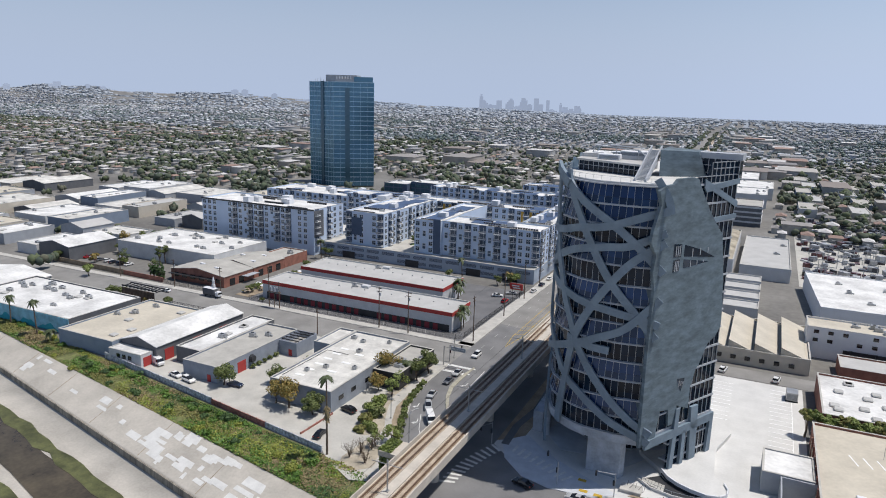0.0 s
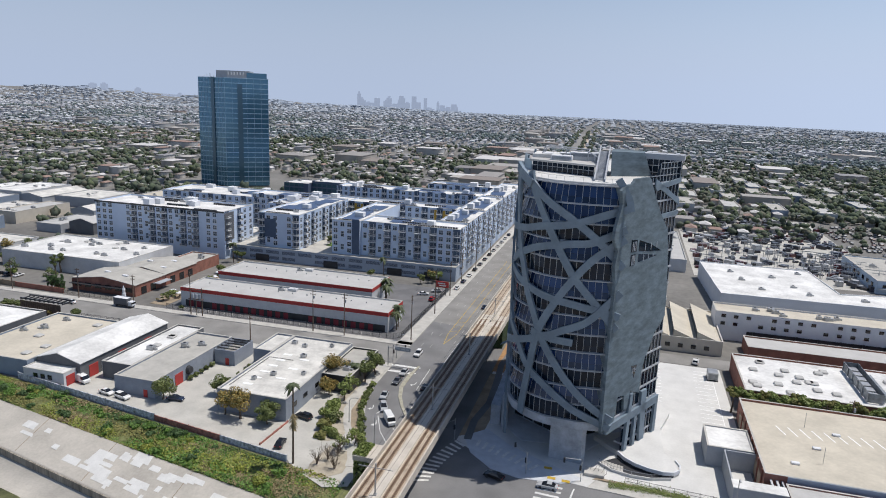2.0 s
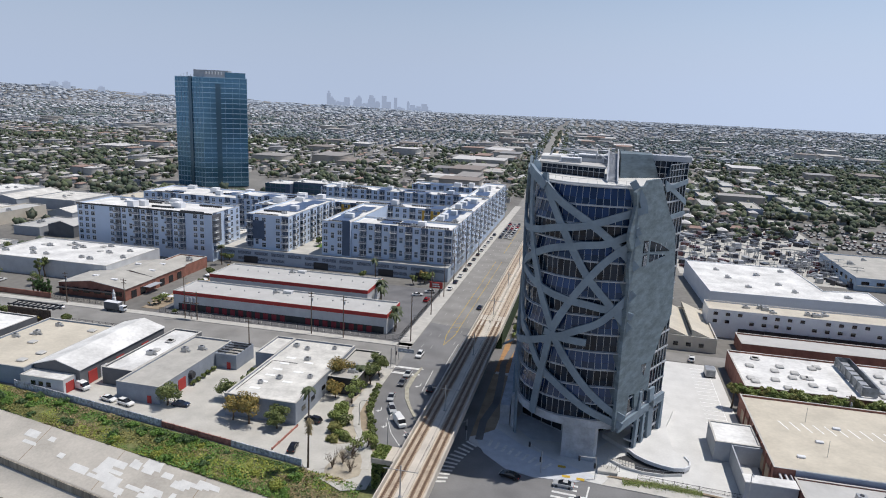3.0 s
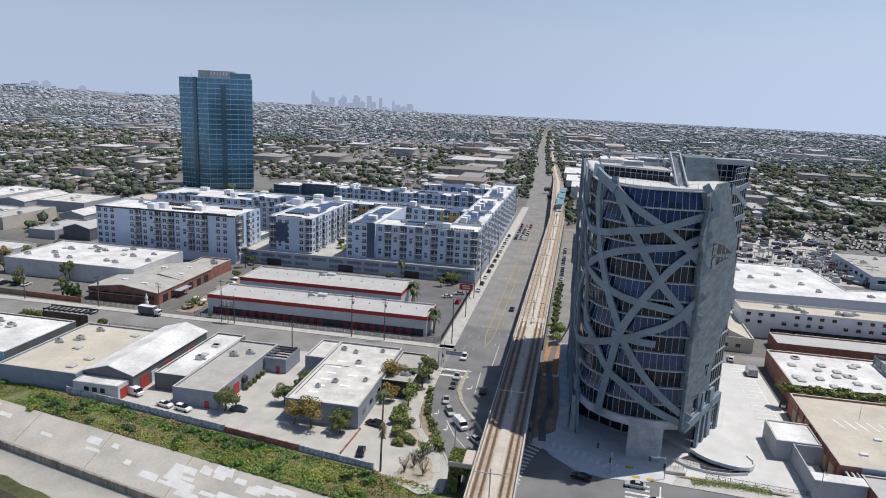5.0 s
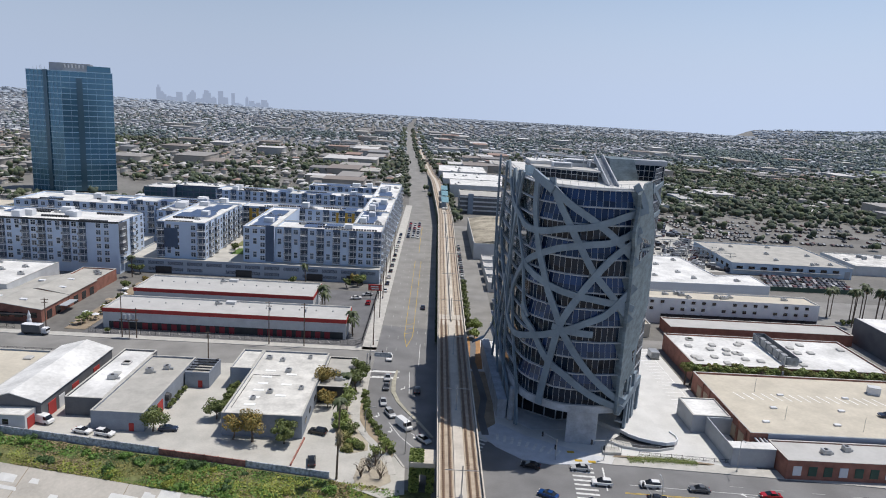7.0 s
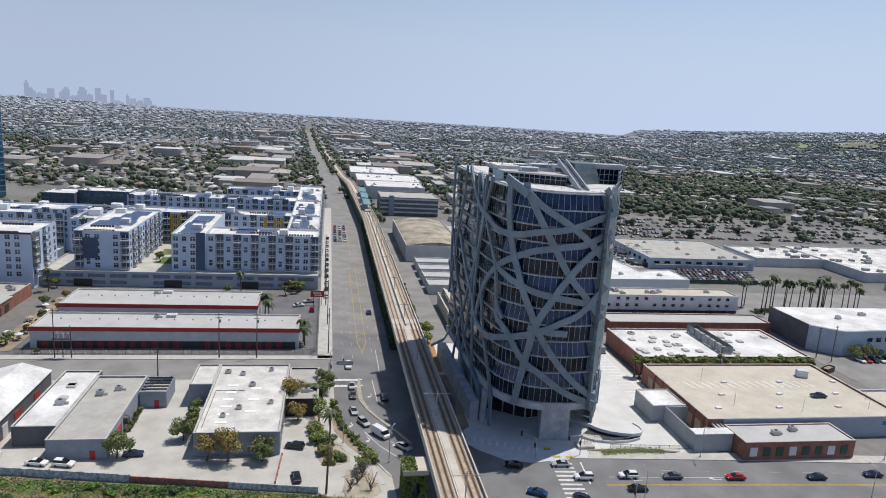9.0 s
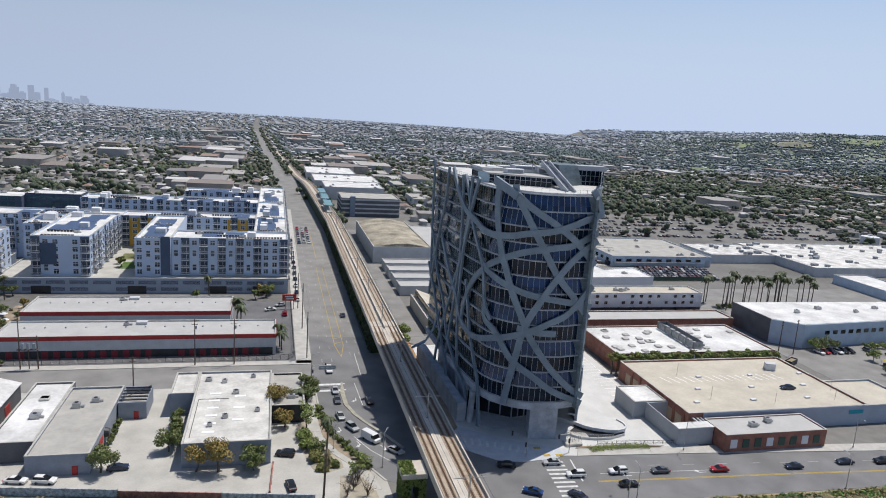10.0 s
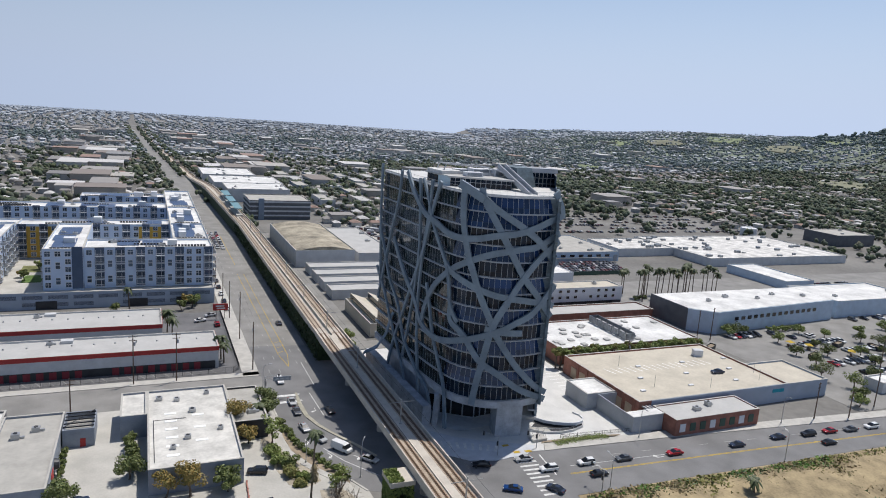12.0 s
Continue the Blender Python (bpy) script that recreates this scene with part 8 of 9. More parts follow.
for i in range(9):
    park(("sedan", "suv")[i % 2], COLS[(i * 3) % 8], -300 + 4.6 * i, 214 + 0.4 * (i % 3), 90, 0.05, "cars beside the workshops")
wall_run("yard_wall", [(-300, 203.5), (-276, 203.2), (-252, 202.8)], 2.2, 0.25, M["dirt"], "tall brown timber yard wall")
wall_run("yard_wall", [(-252, 202.8), (-228, 202.4)], 2.0, 0.25, M["brick"], "dark red block yard wall")
mesh_fence([(-228, 201.8), (-205, 201.8)], 1.8, "dark mesh fence round the workshop yard")
for i in range(9):
    tree("cypress", -237.6 + 0.85 * i, 205.0 + 1.0 * (i % 2), 6.6 + 0.8 * math.sin(i * 2.1), 1.0, M["bank_dark"], "dense dark cypress in a tall clipped hedge", 930 + i, 0.9, trunk_h=0.06, leaf_size=0.2)
for i, (x, y, h, s) in enumerate(((-266, 214, 7.5, 3.4), (-276, 228, 8.5, 3.8), (-262, 232, 7, 3.0), (-286, 236, 8, 3.6), (-246, 214, 6, 2.6), (-232, 180.5, 3.2, 2.6), (-228, 181.5, 3.0, 2.2), (-203, 182.2, 2.8, 1.9))):
    tree("tree", x, y, h, s, M["leaf"], "thin grey-green yard tree", 950 + i, 0.55 if h > 5 else 1.0)

# skips, shelters and hedge in the car park
for i, (x, y, rz) in enumerate(((90.4, 185.4, 30), (152, 176.5, 15), (166, 170, 80), (127, 168, 20))):
    sk = thing("waste_skip", "dark steel waste skip in the car park", "skip", at=(x, y, 0.05), rz=rz)
    part("tub", ring_wall(-3.0, 3.0, -1.2, 1.2, 0.12, 0.1, 1.9), M["dark"], sk)
    part("load", box(-2.8, 2.8, -1.0, 1.0, 0.1, 1.5), M["dirt"], sk, "heap of rubble")
for i, (x, y) in enumerate(((140, 172), (146, 166), (150, 160), (134, 176), (158, 168), (129, 181))):
    st_ = thing("market_stall", "small stall under a pale yellow canopy", "stall", at=(x, y, 0.05), rz=20 + 13 * i)
    part("canopy", tube([(0, 0, 2.1), (0, 0, 2.8)], [2.0, 0.1], 4), M["line_yellow"] if i % 2 else M["white_paint"], st_)
    for sx in (-1.2, 1.2):
        for sy in (-1.2, 1.2):
            part("post", tube([(sx, sy, 0), (sx, sy, 2.2)], 0.04, 4), M["steel"], st_)
    part("counter", soft_box(-1.1, 1.1, -0.4, 0.4, 0, 0.9, 0.04), M["wood"], st_)
for i in range(8):
    tree("hedge_bush", 138 + 2.6 * i, 199.0, 2.4, 1.6, M["leaf_bright"], "bright hedge bush before the studio wall", 820 + i, 0.6, trunk_h=0.15, category="bush")


# ---- the wide city: industrial sheds, houses, trees, skyline ----
cr = np.random.default_rng(44)
FILL = [(-330, -292, 206, 232), (-345, -300, 240, 262), (-395, -350, 204, 240), (-400, -352, 250, 290), (-330, -296, 290, 320), (-345, -300, 330, 360), (-395, -355, 300, 340), (-460, -405, 210, 250), (-470, -410, 262, 300), (-450, -405, 310, 350), (-540, -480, 220, 260), (-545, -485, 270, 320), (-330, -262, 152, 176), (-420, -345, 160, 186), (-520, -440, 176, 200), (-245, -212, 305, 335), (-345, -300, 385, 415), (-410, -352, 352, 395), (-262, -225, 380, 410), (-470, -420, 362, 410), (-560, -500, 330, 380)]
for i, (x0, x1, y0, y1) in enumerate(FILL):
    cut = float(cr.uniform(0.38, 0.62))
    halves = ((x0, x0 + (x1 - x0) * cut - 1.0, y0, y1 - 3.0 * (i % 2)), (x0 + (x1 - x0) * cut + 1.0, x1, y0 + 4.0 * (i % 3), y1))
    for k, (a0, a1, b0, b1) in enumerate(halves):
        h = float(cr.uniform(4.2, 7.8))
        if (i + k) % 4 == 1:
            g = thing("gabled_shed", "gabled metal shed among low workshops", "building")
            gable(g, a0, a1, b0, b1, h - 1.0, h + 1.2, M[("white_roof", "pale_roof", "worn_white_roof")[i % 3]], M[("dark_wall", "grey_wall", "cream_wall", "pale_wall")[i % 4]])
            continue
        roof = ("white_roof", "pale_roof", "worn_white_roof", "white_roof", "cream_roof", "worn_white_roof", "white_roof")[(2 * i + 3 * k) % 7]
        shed("industrial_shed", a0, a1, b0, b1, h, M[("pale_wall", "grey_wall", "cream_wall", "pale_wall", "grey_wall", "blue_wall")[(i + 2 * k) % 6]], M[roof], "low industrial shed with a " + {"white_roof": "bright white", "worn_white_roof": "worn white", "pale_roof": "pale grey", "grey_roof": "grey felt", "cream_roof": "sandy", "stained_roof": "stained brown"}[roof] + " roof", units=int(cr.integers(1, 4)), skylights=int(cr.integers(0, 4)), seed=600 + 2 * i + k)
# round the tower, to the east
sf = shed("sawtooth_factory", -38, 18, 226, 262, 5.2, M["cream_wall"], M["cream_roof"], "cream factory with sawtooth roof lights")
for i in range(7):
    x = -36 + 7.6 * i
    bm = bmesh.new()
    vs = [bm.verts.new(p) for p in ((x, 226.6, 4.8), (x + 7.0, 226.6, 4.8), (x + 7.0, 226.6, 4.9), (x, 226.6, 7.6), (x, 261.4, 4.8), (x + 7.0, 261.4, 4.8), (x + 7.0, 261.4, 4.9), (x, 261.4, 7.6))]
    for f in ((0, 1, 2, 3), (7, 6, 5, 4), (0, 4, 5, 1), (1, 5, 6, 2), (2, 6, 7, 3), (3, 7, 4, 0)):
        bm.faces.new([vs[k] for k in f])
    bmesh.ops.recalc_face_normals(bm, faces=bm.faces[:])
    part("sawtooth", bm, M["cream_roof"], sf)
    part("roof_light", box(x - 0.08, x - 0.01, 227, 261, 5.3, 7.4), M["glass_strip_dark"], sf)
for i in range(12):
    plate(sf, "window", -34 + 4.2 * i, -32.4 + 4.2 * i, 225.88, 226.02, 1.6, 3.0, M["car_glass"])
for i in range(4):
    shed("storage_bar", -39.5, 2, 278 + 15 * i, 289 + 15 * i, 4.4, M["pale_wall"], M["pale_roof"], "long low storage bar with a pale roof")
shed("warehouse", -8, 14, 345, 425, 6.5, M["pale_wall"], M["pale_roof"], "narrow shed with a pale grey roof", units=2, seed=31)
bow = [o for o in scene.objects if o.name.startswith("warehouse") and o.get("label") == "old shed with a stained bow roof"][0]
bm = bmesh.new()
n = 10
rings = []
for k in range(n + 1):
    t = k / n
    x, z = -42.4 + 30.8 * t, 8.6 + 2.2 * math.sin(math.pi * t)
    rings.append([bm.verts.new((x, y, zz)) for y, zz in ((342.6, 8.3), (342.6, z), (424.4, z), (424.4, 8.3))])
for a, b in zip(rings, rings[1:]):
    for k in range(3):
        bm.faces.new((a[k], b[k], b[k + 1], a[k + 1]))
bmesh.ops.recalc_face_normals(bm, faces=bm.faces[:])
part("bow_roof", bm, M["stained_roof"], bow, "stained bow roof")
gar = [o for o in scene.objects if o.name.startswith("parking_garage")][0]
for k in range(4):
    part("floor_band", ring_wall(-46.3, -1.7, 494.7, 530.3, 0.5, 2.4 + 3.3 * k, 3.5 + 3.3 * k), M["pale_wall"], gar)
part("stair_tower", box(-40, -36, 493.2, 494.6, 0, 15.5), M["blue_wall"], gar)
# factory: small square windows, stilts; white box annexes
fact = [o for o in scene.objects if o.name.startswith("factory")][0]
for i in range(17):
    for z in (6.2, 9.0):
        if (i * 7 + int(z)) % 5:
            plate(fact, "window", 19 + 4.2 * i, 20.5 + 4.2 * i, 244.9, 245.03, z - 0.6, z + 0.6, M["car_glass"])
for i in range(9):
    part("stilt", box(30 + 7 * i, 30.7 + 7 * i, 244.0, 244.7, 0, 4.2), M["dark"], fact)
# thin dark sheet on the wall stands for shade under the building
part("undercroft", box(28, 91.5, 244.8, 244.97, 0.1, 4.0), M["dark"], fact, "dark sheet painted as undercroft shade")
shed("brick_shed", 26, 96, 227, 239, 4.4, M["brick"], M["pale_roof"], "low brick shed before the factory")
for i in range(14):
    part("window", box(-1.2, 1.2, -0.12, 0.05, 5.2, 6.8), M["car_glass"], dk, at=pose(121 + 4.2 * i, 202.46 + 0.398 * i, 0, 0, 0, 5.42))
shed("studio_wing", 194.5, 256, 210, 240, 8.5, M["workshop_wall"], M["white_roof"], "pale studio wing with a white roof", units=3, seed=33)
shed("long_shed", 219, 241.5, 260, 304, 5.0, M["workshop_wall"], M["white_roof"], "long white metal shed", rz=0)
blue_shop = shed("warehouse", 97.5, 163.5, 340.5, 398, 6.2, M["workshop_wall"], M["grey_roof"], "grey-roofed workshop with pale blue walls", units=9, seed=35)
for i in range(9):
    plate(blue_shop, "window", 100 + 6.6 * i, 103.4 + 6.6 * i, 340.38, 340.52, 3.0, 4.5, M["car_glass"])
plate(blue_shop, "roller_door", 159.5, 162.5, 340.38, 340.52, 0.1, 4.2, M["grey_wall"])
part("canopy", box(98.2, 157, 338.9, 340.45, 2.55, 2.75), M["steel"], blue_shop, "grey steel canopy over the windows")
for i in range(7):
    plate(blue_shop, "window", 97.38, 97.52, 345 + 7 * i, 348 + 7 * i, 2.4, 4.2, M["car_glass"])
lot_fence = thing("mesh_fence", "dark green screened fence before the stored cars", "fence")
part("screen", box(102.5, 143.0, 306.0, 306.08, 0.25, 2.6), M["green_frame"], lot_fence)
for i in range(15):
    part("post", tube([(102.6 + 2.88 * i, 306.2, 0), (102.6 + 2.88 * i, 306.2, 2.75)], 0.06, 5), M["steel"], lot_fence)
shed("office_block", 410, 456, 373, 405, 9.5, M["dark_wall"], M["grey_roof"], "dark two-storey office block", units=3, seed=36)
shed("small_shed", 118, 134, 134, 141, 4, M["pale_wall"], M["white_roof"], "small white-roofed shed at the car park")
# walls and doors of the rooftop car park
for i in range(7):
    y = 141.5 + 4.8 * i
    plate(pk, "bay_door", 16.35, 16.52, y, y + 3.0, 0.3, 3.8, M["tan_door"])
    part("pilaster", box(16.2, 16.5, y - 1.3, y - 0.7, 0, 5.9), M["brick"], pk)
part("pale_facade", box(21, 77.05, 138.3, 138.48, 0, 6.0), M["podium_wall"], pk, "pale blue-grey street wall")
part("teal_sign", box(70, 75, 138.1, 138.28, 3.6, 4.7), M["teal_wall"], pk, "teal sign panel")
for i in range(16):
    part("stall_line", box(-0.14, 0.14, -2.4, 2.4, 5.49, 5.516), M["stall_paint"], pk, at=pose(24 + 2.7 * i, 162.5, 0, 0, 0, 18))
for x, y in ((30, 148), (48, 143), (70, 144), (74, 150), (30, 166)):
    part("lamp_post", tube([(x, y, 5.5), (x, y, 9.5)], 0.06, 5), M["steel"], pk)
bs = [o for o in scene.objects if o.name.startswith("brick_shop")][0]
for i in range(8):
    plate(bs, "window", 22 + 3.7 * i, 24.0 + 3.7 * i, 127.05, 127.22, 1.2, 3.6, M["green_frame"] if i % 3 else M["white_paint"])
for i in range(9):
    x, y = 24 + 6.3 * i, 146 + 9 * (i % 3)
    part("roof_vent", soft_box(x - 0.9, x + 0.9, y - 0.5, y + 0.5, 5.5, 5.95, 0.1), M["white_paint"], pk)
wh = [o for o in scene.objects if o.get("label") == "brick warehouse with a white skylit roof"][0]
part("plant_screen", ring_wall(50.2, 54.2, 188, 212, 0.12, 5.8, 8.4), M["grille"], wh, "open metal plant screen")
for i in range(6):
    part("air_unit", soft_box(50.9, 53.4, 189.2 + 3.8 * i, 191.8 + 3.8 * i, 5.8, 7.4, 0.1), M["steel"], wh)
    part("screen_post", box(49.9, 50.15, 188.2 + 4.6 * i, 188.4 + 4.6 * i, 5.8, 8.5), M["steel"], wh)
part("air_duct", soft_box(55.4, 56.6, 190, 208, 5.8, 6.7, 0.1), M["grille"], wh, "long grey air duct")
tank = thing("storage_tank", "round white tank beyond the retail shed", "tank", at=(370, 428, 0))
part("shell", tube([(0, 0, 0), (0, 0, 6.2), (0, 0, 7.0)], [6.8, 6.8, 2.5], 24), M["white_paint"], tank)
part("roof_rail", tube([(0, 0, 7.0), (0, 0, 7.6)], 2.2, 12), M["steel"], tank)
# electric yard
sub = thing("electric_yard", "fenced yard of grey steel switchgear frames", "substation")
bm = bmesh.new()
er = np.random.default_rng(9)
for _ in range(130):
    x, y = er.uniform(22, 105), er.uniform(345, 432)
    h = er.uniform(2.5, 8)
    if 108 > x > 22:
        add_box(bm, x - 0.12, x + 0.12, y - 0.12, y + 0.12, 0, h)
        add_box(bm, x - er.uniform(1, 5), x + er.uniform(1, 5), y - 0.1, y + 0.1, h - 0.3, h)
tagged(part("frame", bm, M["steel"], sub), kind="stuff")
for _ in range(14):
    x, y = er.uniform(28, 100), er.uniform(345, 430)
    part("transformer", soft_box(x - 1.6, x + 1.6, y - 1.2, y + 1.2, 0, 2.6, 0.15), M["steel"], sub)

# scrap yard beside the switchgear, and parked trailers
slab("concrete_lot", rect(18, 112, 342, 545), 0.04, M["concrete_lot"], "pale dusty scrap yard", "pavement")
bm = bmesh.new()
for _ in range(620):
    x, y = er.uniform(20, 110), er.uniform(436, 540)
    if er.random() < 0.35:
        x, y = er.uniform(20, 110), er.uniform(344, 436)
    w, d, h = er.uniform(0.5, 2.4), er.uniform(0.5, 2.0), er.uniform(0.5, 2.6)
    add_box(bm, x - w, x + w, y - d, y + d, 0, h, er.uniform(0, 3.1))
tagged(part("yard_clutter", bm, M["many_cars"]), "heaps of scrap, crates and trailers in a yard", "scrap", kind="stuff")
car_stuff("yard_cars", [(116 + 3.0 * i, 440 + 7 * j + er.normal(), 0) for i in range(16) for j in range(14) if er.random() < 0.5], "cars parked in a dusty lot", M["many_cars"])

# houses and trees as far as the horizon
BOXQ = np.array(BOXF[2:], np.int32)
ICO_V, ICO_F = None, None
bm = bmesh.new()
bmesh.ops.create_icosphere(bm, subdivisions=1, radius=1.0)
ICO_V, ICO_F = np.array([v.co[:] for v in bm.verts]), np.array([[v.index for v in f.verts] for f in bm.faces])
bm.free()


def keep_out(x, y):
    """Places taken by the built foreground, the avenue and the railway."""
    ax = avenue_x(y)
    gap = 1.0 if y < 900 else 0.45
    if -72 - 20 * gap + ax < x < -72 + 26 * gap + ax:
        return True
    if y < 448 and -300 < x < 110:
        return True
    if -64 < x < 8 and y < 800:
        return True
    if 100 < x < 475 and y < 455:
        return True
    if -570 < x < -280 and y < 425:
        return True
    if -395 < x < -285 and 470 < y < 575:
        return True
    if 100 < x < 380 and 430 < y < 545:
        return True
    return y < bank_line(x) + 40


hw, hf, rv, rf, tv, tf = [], [], [], [], [], []
nh = nr = nt = 0


def add_house(x, y, w, d, h, gz, flat):
    global nh, nr
    c = np.array([(x - w, y - d), (x + w, y - d), (x + w, y + d), (x - w, y + d)])
    hw.append(np.vstack([np.c_[c, np.full(4, gz - 1)], np.c_[c, np.full(4, gz + h)]]))
    hf.append(BOXQ + nh)
    nh += 8
    e = c + np.sign(c - (x, y)) * 0.5
    if flat:
        v = np.vstack([np.c_[e, np.full(4, gz + h)], np.c_[e, np.full(4, gz + h + 0.4)]])
        f = np.array(BOXF[1:], np.int32)
    else:
        top = np.array([(x, y - d * 0.75), (x, y + d * 0.75)]) if d > w else np.array([(x - w * 0.75, y), (x + w * 0.75, y)])
        v = np.vstack([np.c_[e, np.full(4, gz + h)], np.c_[top, np.full(2, gz + h + 0.42 * min(w, d))]])
        f = np.array([(0, 1, 4, 4), (1, 2, 5, 4), (2, 3, 5, 5), (3, 0, 4, 5)] if d > w else [(0, 1, 5, 4), (1, 2, 5, 5), (2, 3, 4, 5), (3, 0, 4, 4)], np.int32)
    rv.append(v)
    rf.append((f, nr))
    nr += len(v)


def add_tree(x, y, h, s, gz, lumps):
    """Note one irregular clump or several for a tree."""
    for k in range(lumps):
        o = cr.normal(size=3) * (0.5, 0.5, 0.22) * s if lumps > 1 else (0, 0, 0)
        tv.append((x + o[0], y + o[1], gz + h * 0.6 + o[2], s * cr.uniform(0.45, 0.85), s * cr.uniform(0.45, 0.85), h * 0.34))


def tree_mesh(name, ma):
    rows = np.array(tv)
    v = ICO_V[None] * (1 + 0.7 * (cr.random((len(rows), len(ICO_V), 1)) - 0.5))
    v = v * rows[:, None, 3:] + rows[:, None, :3]
    f = ICO_F[None] + (np.arange(len(rows)) * len(ICO_V))[:, None, None]
    return raw_mesh(name, v.reshape(-1, 3), f.reshape(-1, 3), ma, loops=3)


def sector(y0, y1, sx, sy, lot, size, tree_k, lumps):
    """Fill rows of lots between two depths with houses, halls and groves."""
    y = y0
    row = 0
    while y < y1:
        half = 1.85 * y + 150
        x = -half
        while x < half:
            px, py = x + cr.normal() * sx * 0.12, y + cr.normal() * sy * 0.12
            x += sx
            az = math.degrees(math.atan2(px, py))
            r = math.hypot(px, py)
            if az < -63 or az > 62 or keep_out(px, py):
                continue
            gz = far_height(px, py) if r > 1150 else 0.0
            hill = az > 25 and r > 1450
            green = noise.noise(Vector((px * 0.0045, py * 0.0045, 2.0))) + 0.5 * noise.noise(Vector((px * 0.013, py * 0.013, 7.0)))
            street = row % 4 == 3
            wood = max(0.0, min(1.0, (az - 1) / 12)) * (0.30 if r > 620 else 0.15) + green * 0.8 - 0.08 + (0.12 if hill else 0.0)
            if meadow_at(az, r):
                continue
            if cr.random() < lot * (1 - max(0.0, min(0.93, wood))) and not street:
                big = cr.random() < (0.035 if size < 1 else 0.06)
                k = size * (2.3 if big else 1.0)
                add_house(px, py, k * cr.uniform(3.2, 5.4), k * cr.uniform(4.0, 6.8), cr.uniform(3.0, 4.2) * (1.6 if big else 1), gz, big or cr.random() < 0.25)
            n = cr.poisson(max(0.25, tree_k * (0.62 + 1.5 * max(-0.3, wood))))
            for _ in range(min(n, 8)):
                tx, ty = px + cr.normal() * sx * 0.5, py + cr.normal() * sy * 0.5
                if not keep_out(tx, ty):
                    s = cr.uniform(1.7, 3.9) * (1.0 if size < 1.0 else 1.3) * (1.0 + 0.5 * max(0.0, min(1.0, wood)))
                    add_tree(tx, ty, s * cr.uniform(1.3, 2.0), s, far_height(tx, ty) if r > 1150 else 0.0, lumps)
        y += sy
        row += 1


MEADOWS = [(56.8, 63.0, 1900, 2250, "meadow"), (54.6, 56.2, 1780, 1930, "meadow"), (37.0, 40.2, 1960, 2180, "yellow_meadow"), (42.0, 45.0, 2050, 2350, "meadow"), (46.0, 49.0, 1860, 2020, "yellow_meadow"), (34.0, 36.0, 1980, 2120, "meadow"), (50.0, 52.6, 2080, 2330, "meadow"), (30.5, 32.5, 1300, 1380, "meadow"), (49.5, 53.0, 1330, 1450, "yellow_meadow")]


def meadow_at(az, r):
    return cr.random() < 0.75 and any(a0 < az < a1 and r0 < r < r1 for a0, a1, r0, r1, _ in MEADOWS)


for a0, a1, r0, r1, ma in MEADOWS:
    ca, cr_, na, nb = (a0 + a1) / 2, (r0 + r1) / 2, 22, 9
    v = []
    for q in range(nb + 1):
        for p in range(na):
            a = 2 * math.pi * p / na
            k = q / nb * (1 + 0.28 * noise.noise(Vector((math.cos(a) * 1.7, math.sin(a) * 1.7, ca))))
            az, r = math.radians(ca + (a1 - a0) * 0.5 * k * math.cos(a)), cr_ + (r1 - r0) * 0.5 * k * math.sin(a)
            x, y = r * math.sin(az), r * math.cos(az)
            v.append((x, y, far_height(x, y) + 3.0))
    f = [(q * na + p, q * na + (p + 1) % na, (q + 1) * na + (p + 1) % na, (q + 1) * na + p) for q in range(nb) for p in range(na)]
    tagged(new("meadow", raw_mesh("meadow", np.array(v), np.array(f, np.int32), M[ma])), "open grassy slope between trees on the hillside", "meadow", kind="stuff")


def flush(suffix, wall, roof, foliage, note):
    """Turn what was gathered into three meshes."""
    global hw, hf, rv, rf, tv, tf, nh, nr, nt
    tagged(new("houses" + suffix, raw_mesh("houses", np.vstack(hw), np.vstack(hf), wall)), "pale walls of countless low houses" + note, "houses", kind="stuff")
    quads = np.vstack([f + o for f, o in rf])
    me = bpy.data.meshes.new("house_roofs")
    me.from_pydata(np.vstack(rv).tolist(), [], [tuple(dict.fromkeys(q)) for q in quads.tolist()])
    me.materials.append(roof)
    tagged(new("house_roofs" + suffix, me), "brown, grey and white roofs of countless houses" + note, "roofs", kind="stuff")
    tagged(new("city_trees" + suffix, tree_mesh("city_trees", foliage)), "dark green trees between the houses" + note, "trees", kind="stuff")
    hw, hf, rv, rf, tv, tf = [], [], [], [], [], []
    nh = nr = nt = 0


sector(150, 1050, 15, 18.5, 0.86, 0.7, 2.7, 3)
# halls and shops along the avenue and across the flat
for k in range(150):
    y = float(cr.uniform(600, 1700))
    east_side = cr.random() < 0.4
    if k < 60:
        x = avenue_x(y) + (float(cr.uniform(-18, 60)) if east_side and y > 830 else float(cr.uniform(-190, -112)))
    else:
        x = float(cr.uniform(-1.1, 0.95)) * y
    if keep_out(x - 14, y) or keep_out(x + 14, y):
        continue
    add_house(x, y, float(cr.uniform(9, 19)), float(cr.uniform(8, 26)), float(cr.uniform(5, 10)), far_height(x, y), True)
# trees in the yards between the western workshops
for k in range(170):
    x, y = float(cr.uniform(-560, -285)), float(cr.uniform(190, 425))
    if any(x0 - 2 < x < x1 + 2 and y0 - 2 < y < y1 + 2 for x0, x1, y0, y1 in FILL):
        continue
    s = cr.uniform(1.6, 3.2)
    add_tree(x, y, s * cr.uniform(1.6, 2.4), s, 0.0, 6)
for k in range(60):
    x, y = float(cr.uniform(-330, -205)), float(cr.uniform(380, 450))
    s = cr.uniform(1.8, 3.4)
    add_tree(x, y, s * cr.uniform(1.6, 2.4), s, 0.0, 6)
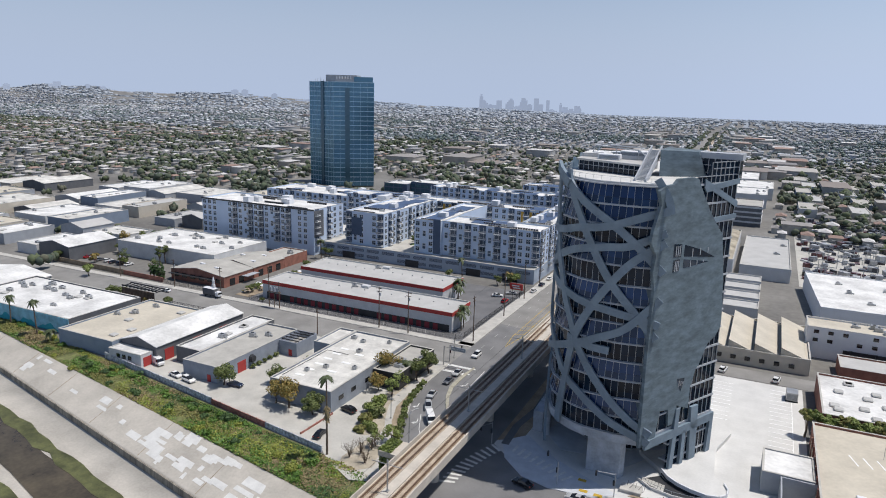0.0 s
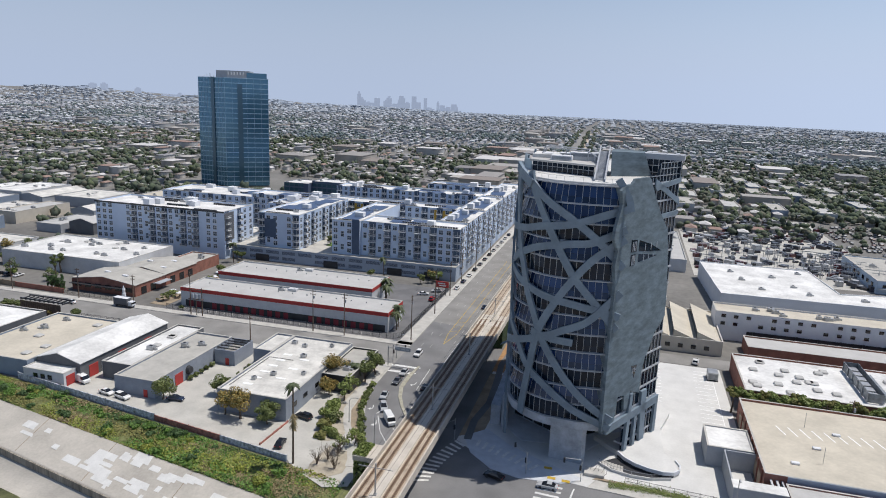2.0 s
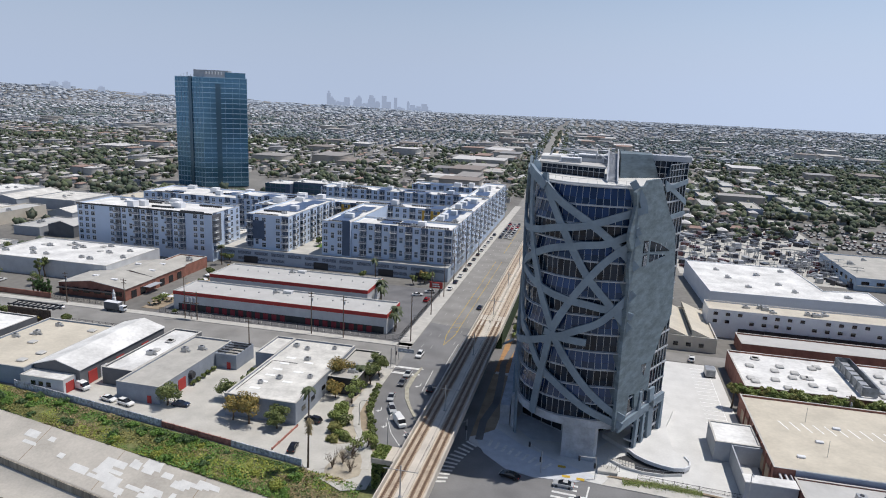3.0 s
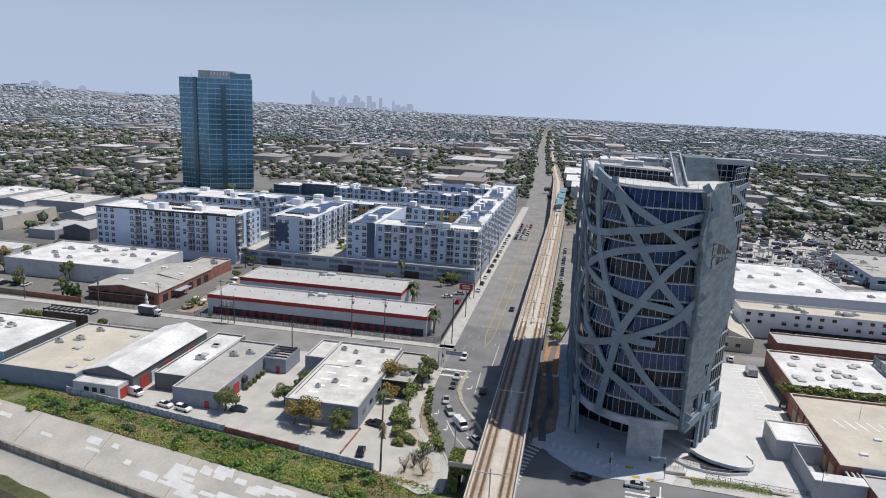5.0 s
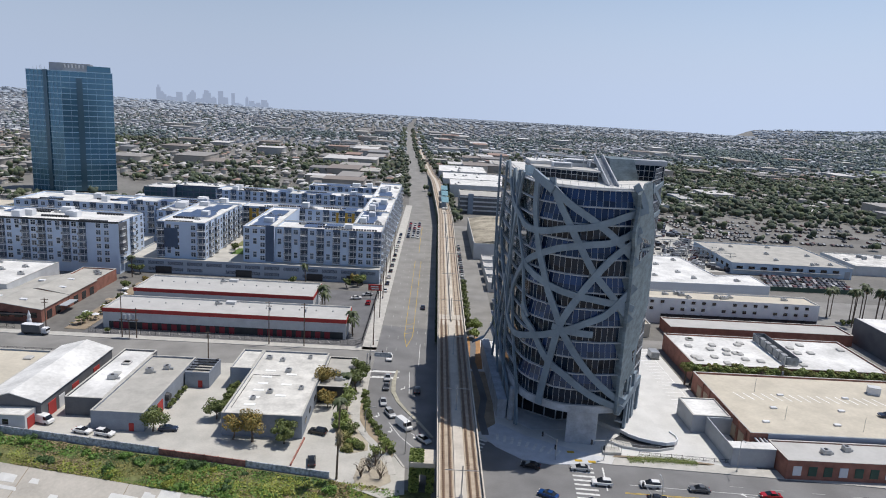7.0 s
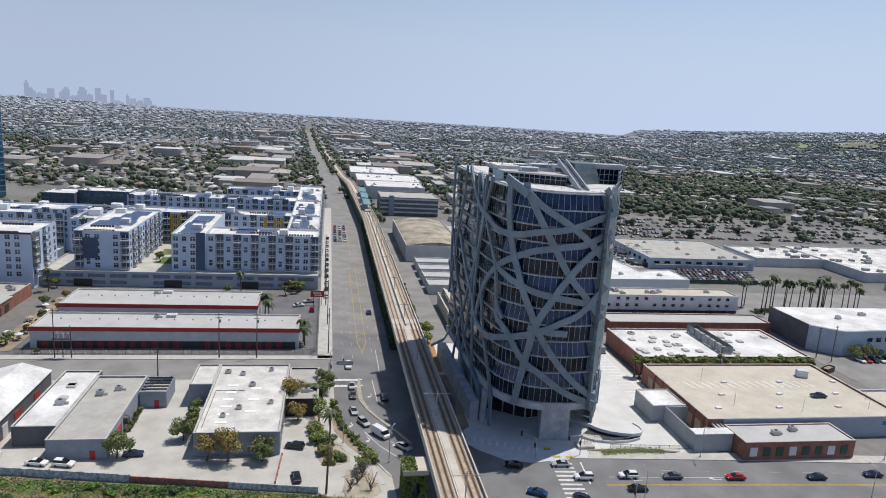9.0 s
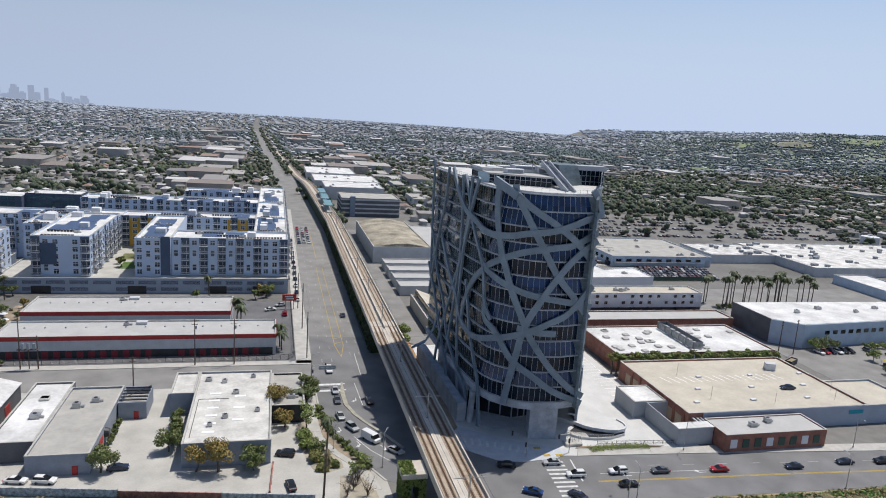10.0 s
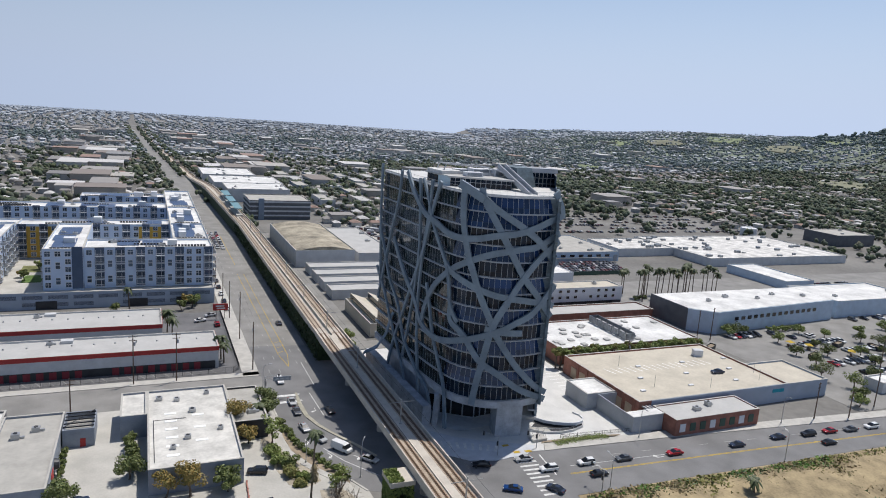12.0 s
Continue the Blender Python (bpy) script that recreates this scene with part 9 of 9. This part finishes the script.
# a belt of trees round the foot of the glass tower
for k in range(150):
    x, y = float(cr.uniform(-420, -95)), float(cr.uniform(455, 560))
    s = cr.uniform(2.4, 4.4)
    if not keep_out(x, y):
        add_tree(x, y, s * cr.uniform(1.6, 2.4), s, 0.0, 5)
# trees along the railway and the avenue
for k in range(1050):
    y = float(cr.uniform(452, 1900))
    x = avenue_x(y) + float(cr.choice((-47.5, -49.5, -65.0, -85.5, -87.5, -92.0), p=(0.25, 0.2, 0.2, 0.1, 0.15, 0.1))) + cr.normal() * 1.2
    if -66.5 < x - avenue_x(y) < -63 and y < 760:
        continue
    if y < 560 and x - avenue_x(y) < -80:
        continue
    s = cr.uniform(1.6, 3.4)
    add_tree(x, y, s * cr.uniform(1.5, 2.2), s, 0.0, 2)
# groves scattered over the flat city
for k in range(3400):
    a, r = math.radians(cr.uniform(-62, 62)), 470 * math.exp(cr.random() * 0.85)
    x, y = r * math.sin(a), r * math.cos(a)
    if noise.noise(Vector((x * 0.011, y * 0.011, 33.0))) > 0.12 and not keep_out(x, y):
        s = cr.uniform(2.2, 4.6)
        add_tree(x, y, s * cr.uniform(1.4, 2.2), s, 0.0, 3)
# woods on the flat to the east
for k in range(700):
    a, r = math.radians(cr.uniform(3, 40)), cr.uniform(700, 1300)
    x, y = r * math.sin(a), r * math.cos(a)
    if noise.noise(Vector((x * 0.006, y * 0.006, 21.0))) > 0.22:
        s = cr.uniform(3.0, 5.6)
        add_tree(x, y, s * cr.uniform(1.3, 1.8), s, far_height(x, y) if r > 1150 else 0.0, 3)
flush("", M["far_wall"], M["far_roof"], M["far_tree"], "")
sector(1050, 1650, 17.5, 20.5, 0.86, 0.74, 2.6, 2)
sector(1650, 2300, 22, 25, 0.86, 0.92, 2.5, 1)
# tall dark trees on the skyline of the near hill
for k in range(420):
    a, r = math.radians(cr.uniform(50, 63)), cr.uniform(2050, 2500)
    x, y = r * math.sin(a), r * math.cos(a)
    if not meadow_at(math.degrees(a), r):
        s = cr.uniform(5, 9)
        add_tree(x, y, s * cr.uniform(1.4, 2.3), s, far_height(x, y), 2)
# middle ring uses the haze-tinted copies
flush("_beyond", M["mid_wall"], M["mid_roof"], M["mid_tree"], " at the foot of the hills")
# the outer rings take colours that already hold the haze
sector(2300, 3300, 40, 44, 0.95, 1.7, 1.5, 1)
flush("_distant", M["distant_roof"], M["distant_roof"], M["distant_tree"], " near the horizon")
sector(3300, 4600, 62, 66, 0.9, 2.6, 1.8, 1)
flush("_farthest", M["farthest"], M["farthest"], M["farthest"], " in a painted haze colour")
for k in range(420):
    x, y = float(cr.uniform(15, 330)), float(cr.uniform(548, 830))
    s_ = cr.uniform(2.0, 4.2)
    add_tree(x, y, s_ * cr.uniform(1.5, 2.2), s_, 0.0, 4)
for k in range(170):
    x, y = (float(cr.uniform(105, 420)), float(cr.uniform(428, 560))) if k < 110 else (float(cr.uniform(350, 470)), float(cr.uniform(300, 430)))
    if (112 < x < 168 and y < 428) or (404 < x < 462 and 366 < y < 410) or (214 < x < 350 and y < 400) or (292 < x < 324 and y < 425):
        continue
    s_ = cr.uniform(1.8, 3.4)
    add_tree(x, y, s_ * cr.uniform(1.5, 2.2), s_, 0.0, 5)
tagged(new("city_trees_between", tree_mesh("city_trees", M["far_tree"])), "dark green trees between apartment rows", "trees", kind="stuff")
# rows of flat-roofed apartments to the east of the railway
for j in range(5):
    for i in range(7):
        x, y = 22 + 34 * i + 6 * (j % 2), 560 + 52 * j
        if i in (0, 1, 2, 3, 4):
            shed("apartment_row", x, x + 12, y, y + 40, 6.2, M[("pale_wall", "cream_wall", "blue_wall")[(i + j) % 3]], M["pale_roof" if (i + j) % 2 else "grey_roof"], "long low apartment row with a flat pale roof")

# downtown skyline and far towers, their haze put into glow and colour
def far_towers(name, az0, az1, r, n, hmin, hmax, seed, label):
    q = np.random.default_rng(seed)
    bm = bmesh.new()
    for k in range(n):
        u = q.random()
        a = math.radians(az0 + (az1 - az0) * u)
        h = hmin + (hmax - hmin) * q.random() ** 2 * (1.0 - 0.75 * abs(u - 0.38))
        w = q.uniform(8, 22)
        x, y = r * math.sin(a), r * math.cos(a)
        z = far_height(x, y)
        add_box(bm, x - w, x + w, y - 14, y + 14, z - 25, z + h, -a)
        if q.random() < 0.4:
            add_box(bm, x - w * 0.5, x + w * 0.5, y - 9, y + 9, z + h, z + h * 1.18, -a)
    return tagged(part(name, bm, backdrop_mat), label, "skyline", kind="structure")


far_towers("backdrop", -22.6, -14.4, 4650, 44, 14, 112, 3, "downtown skyline in glowing haze colour on the horizon")
far_towers("backdrop", -47, -36, 4600, 16, 8, 42, 4, "faint distant towers in glowing haze colour")
far_towers("backdrop", -58, -50, 4600, 8, 8, 36, 5, "faint distant towers in glowing haze colour")
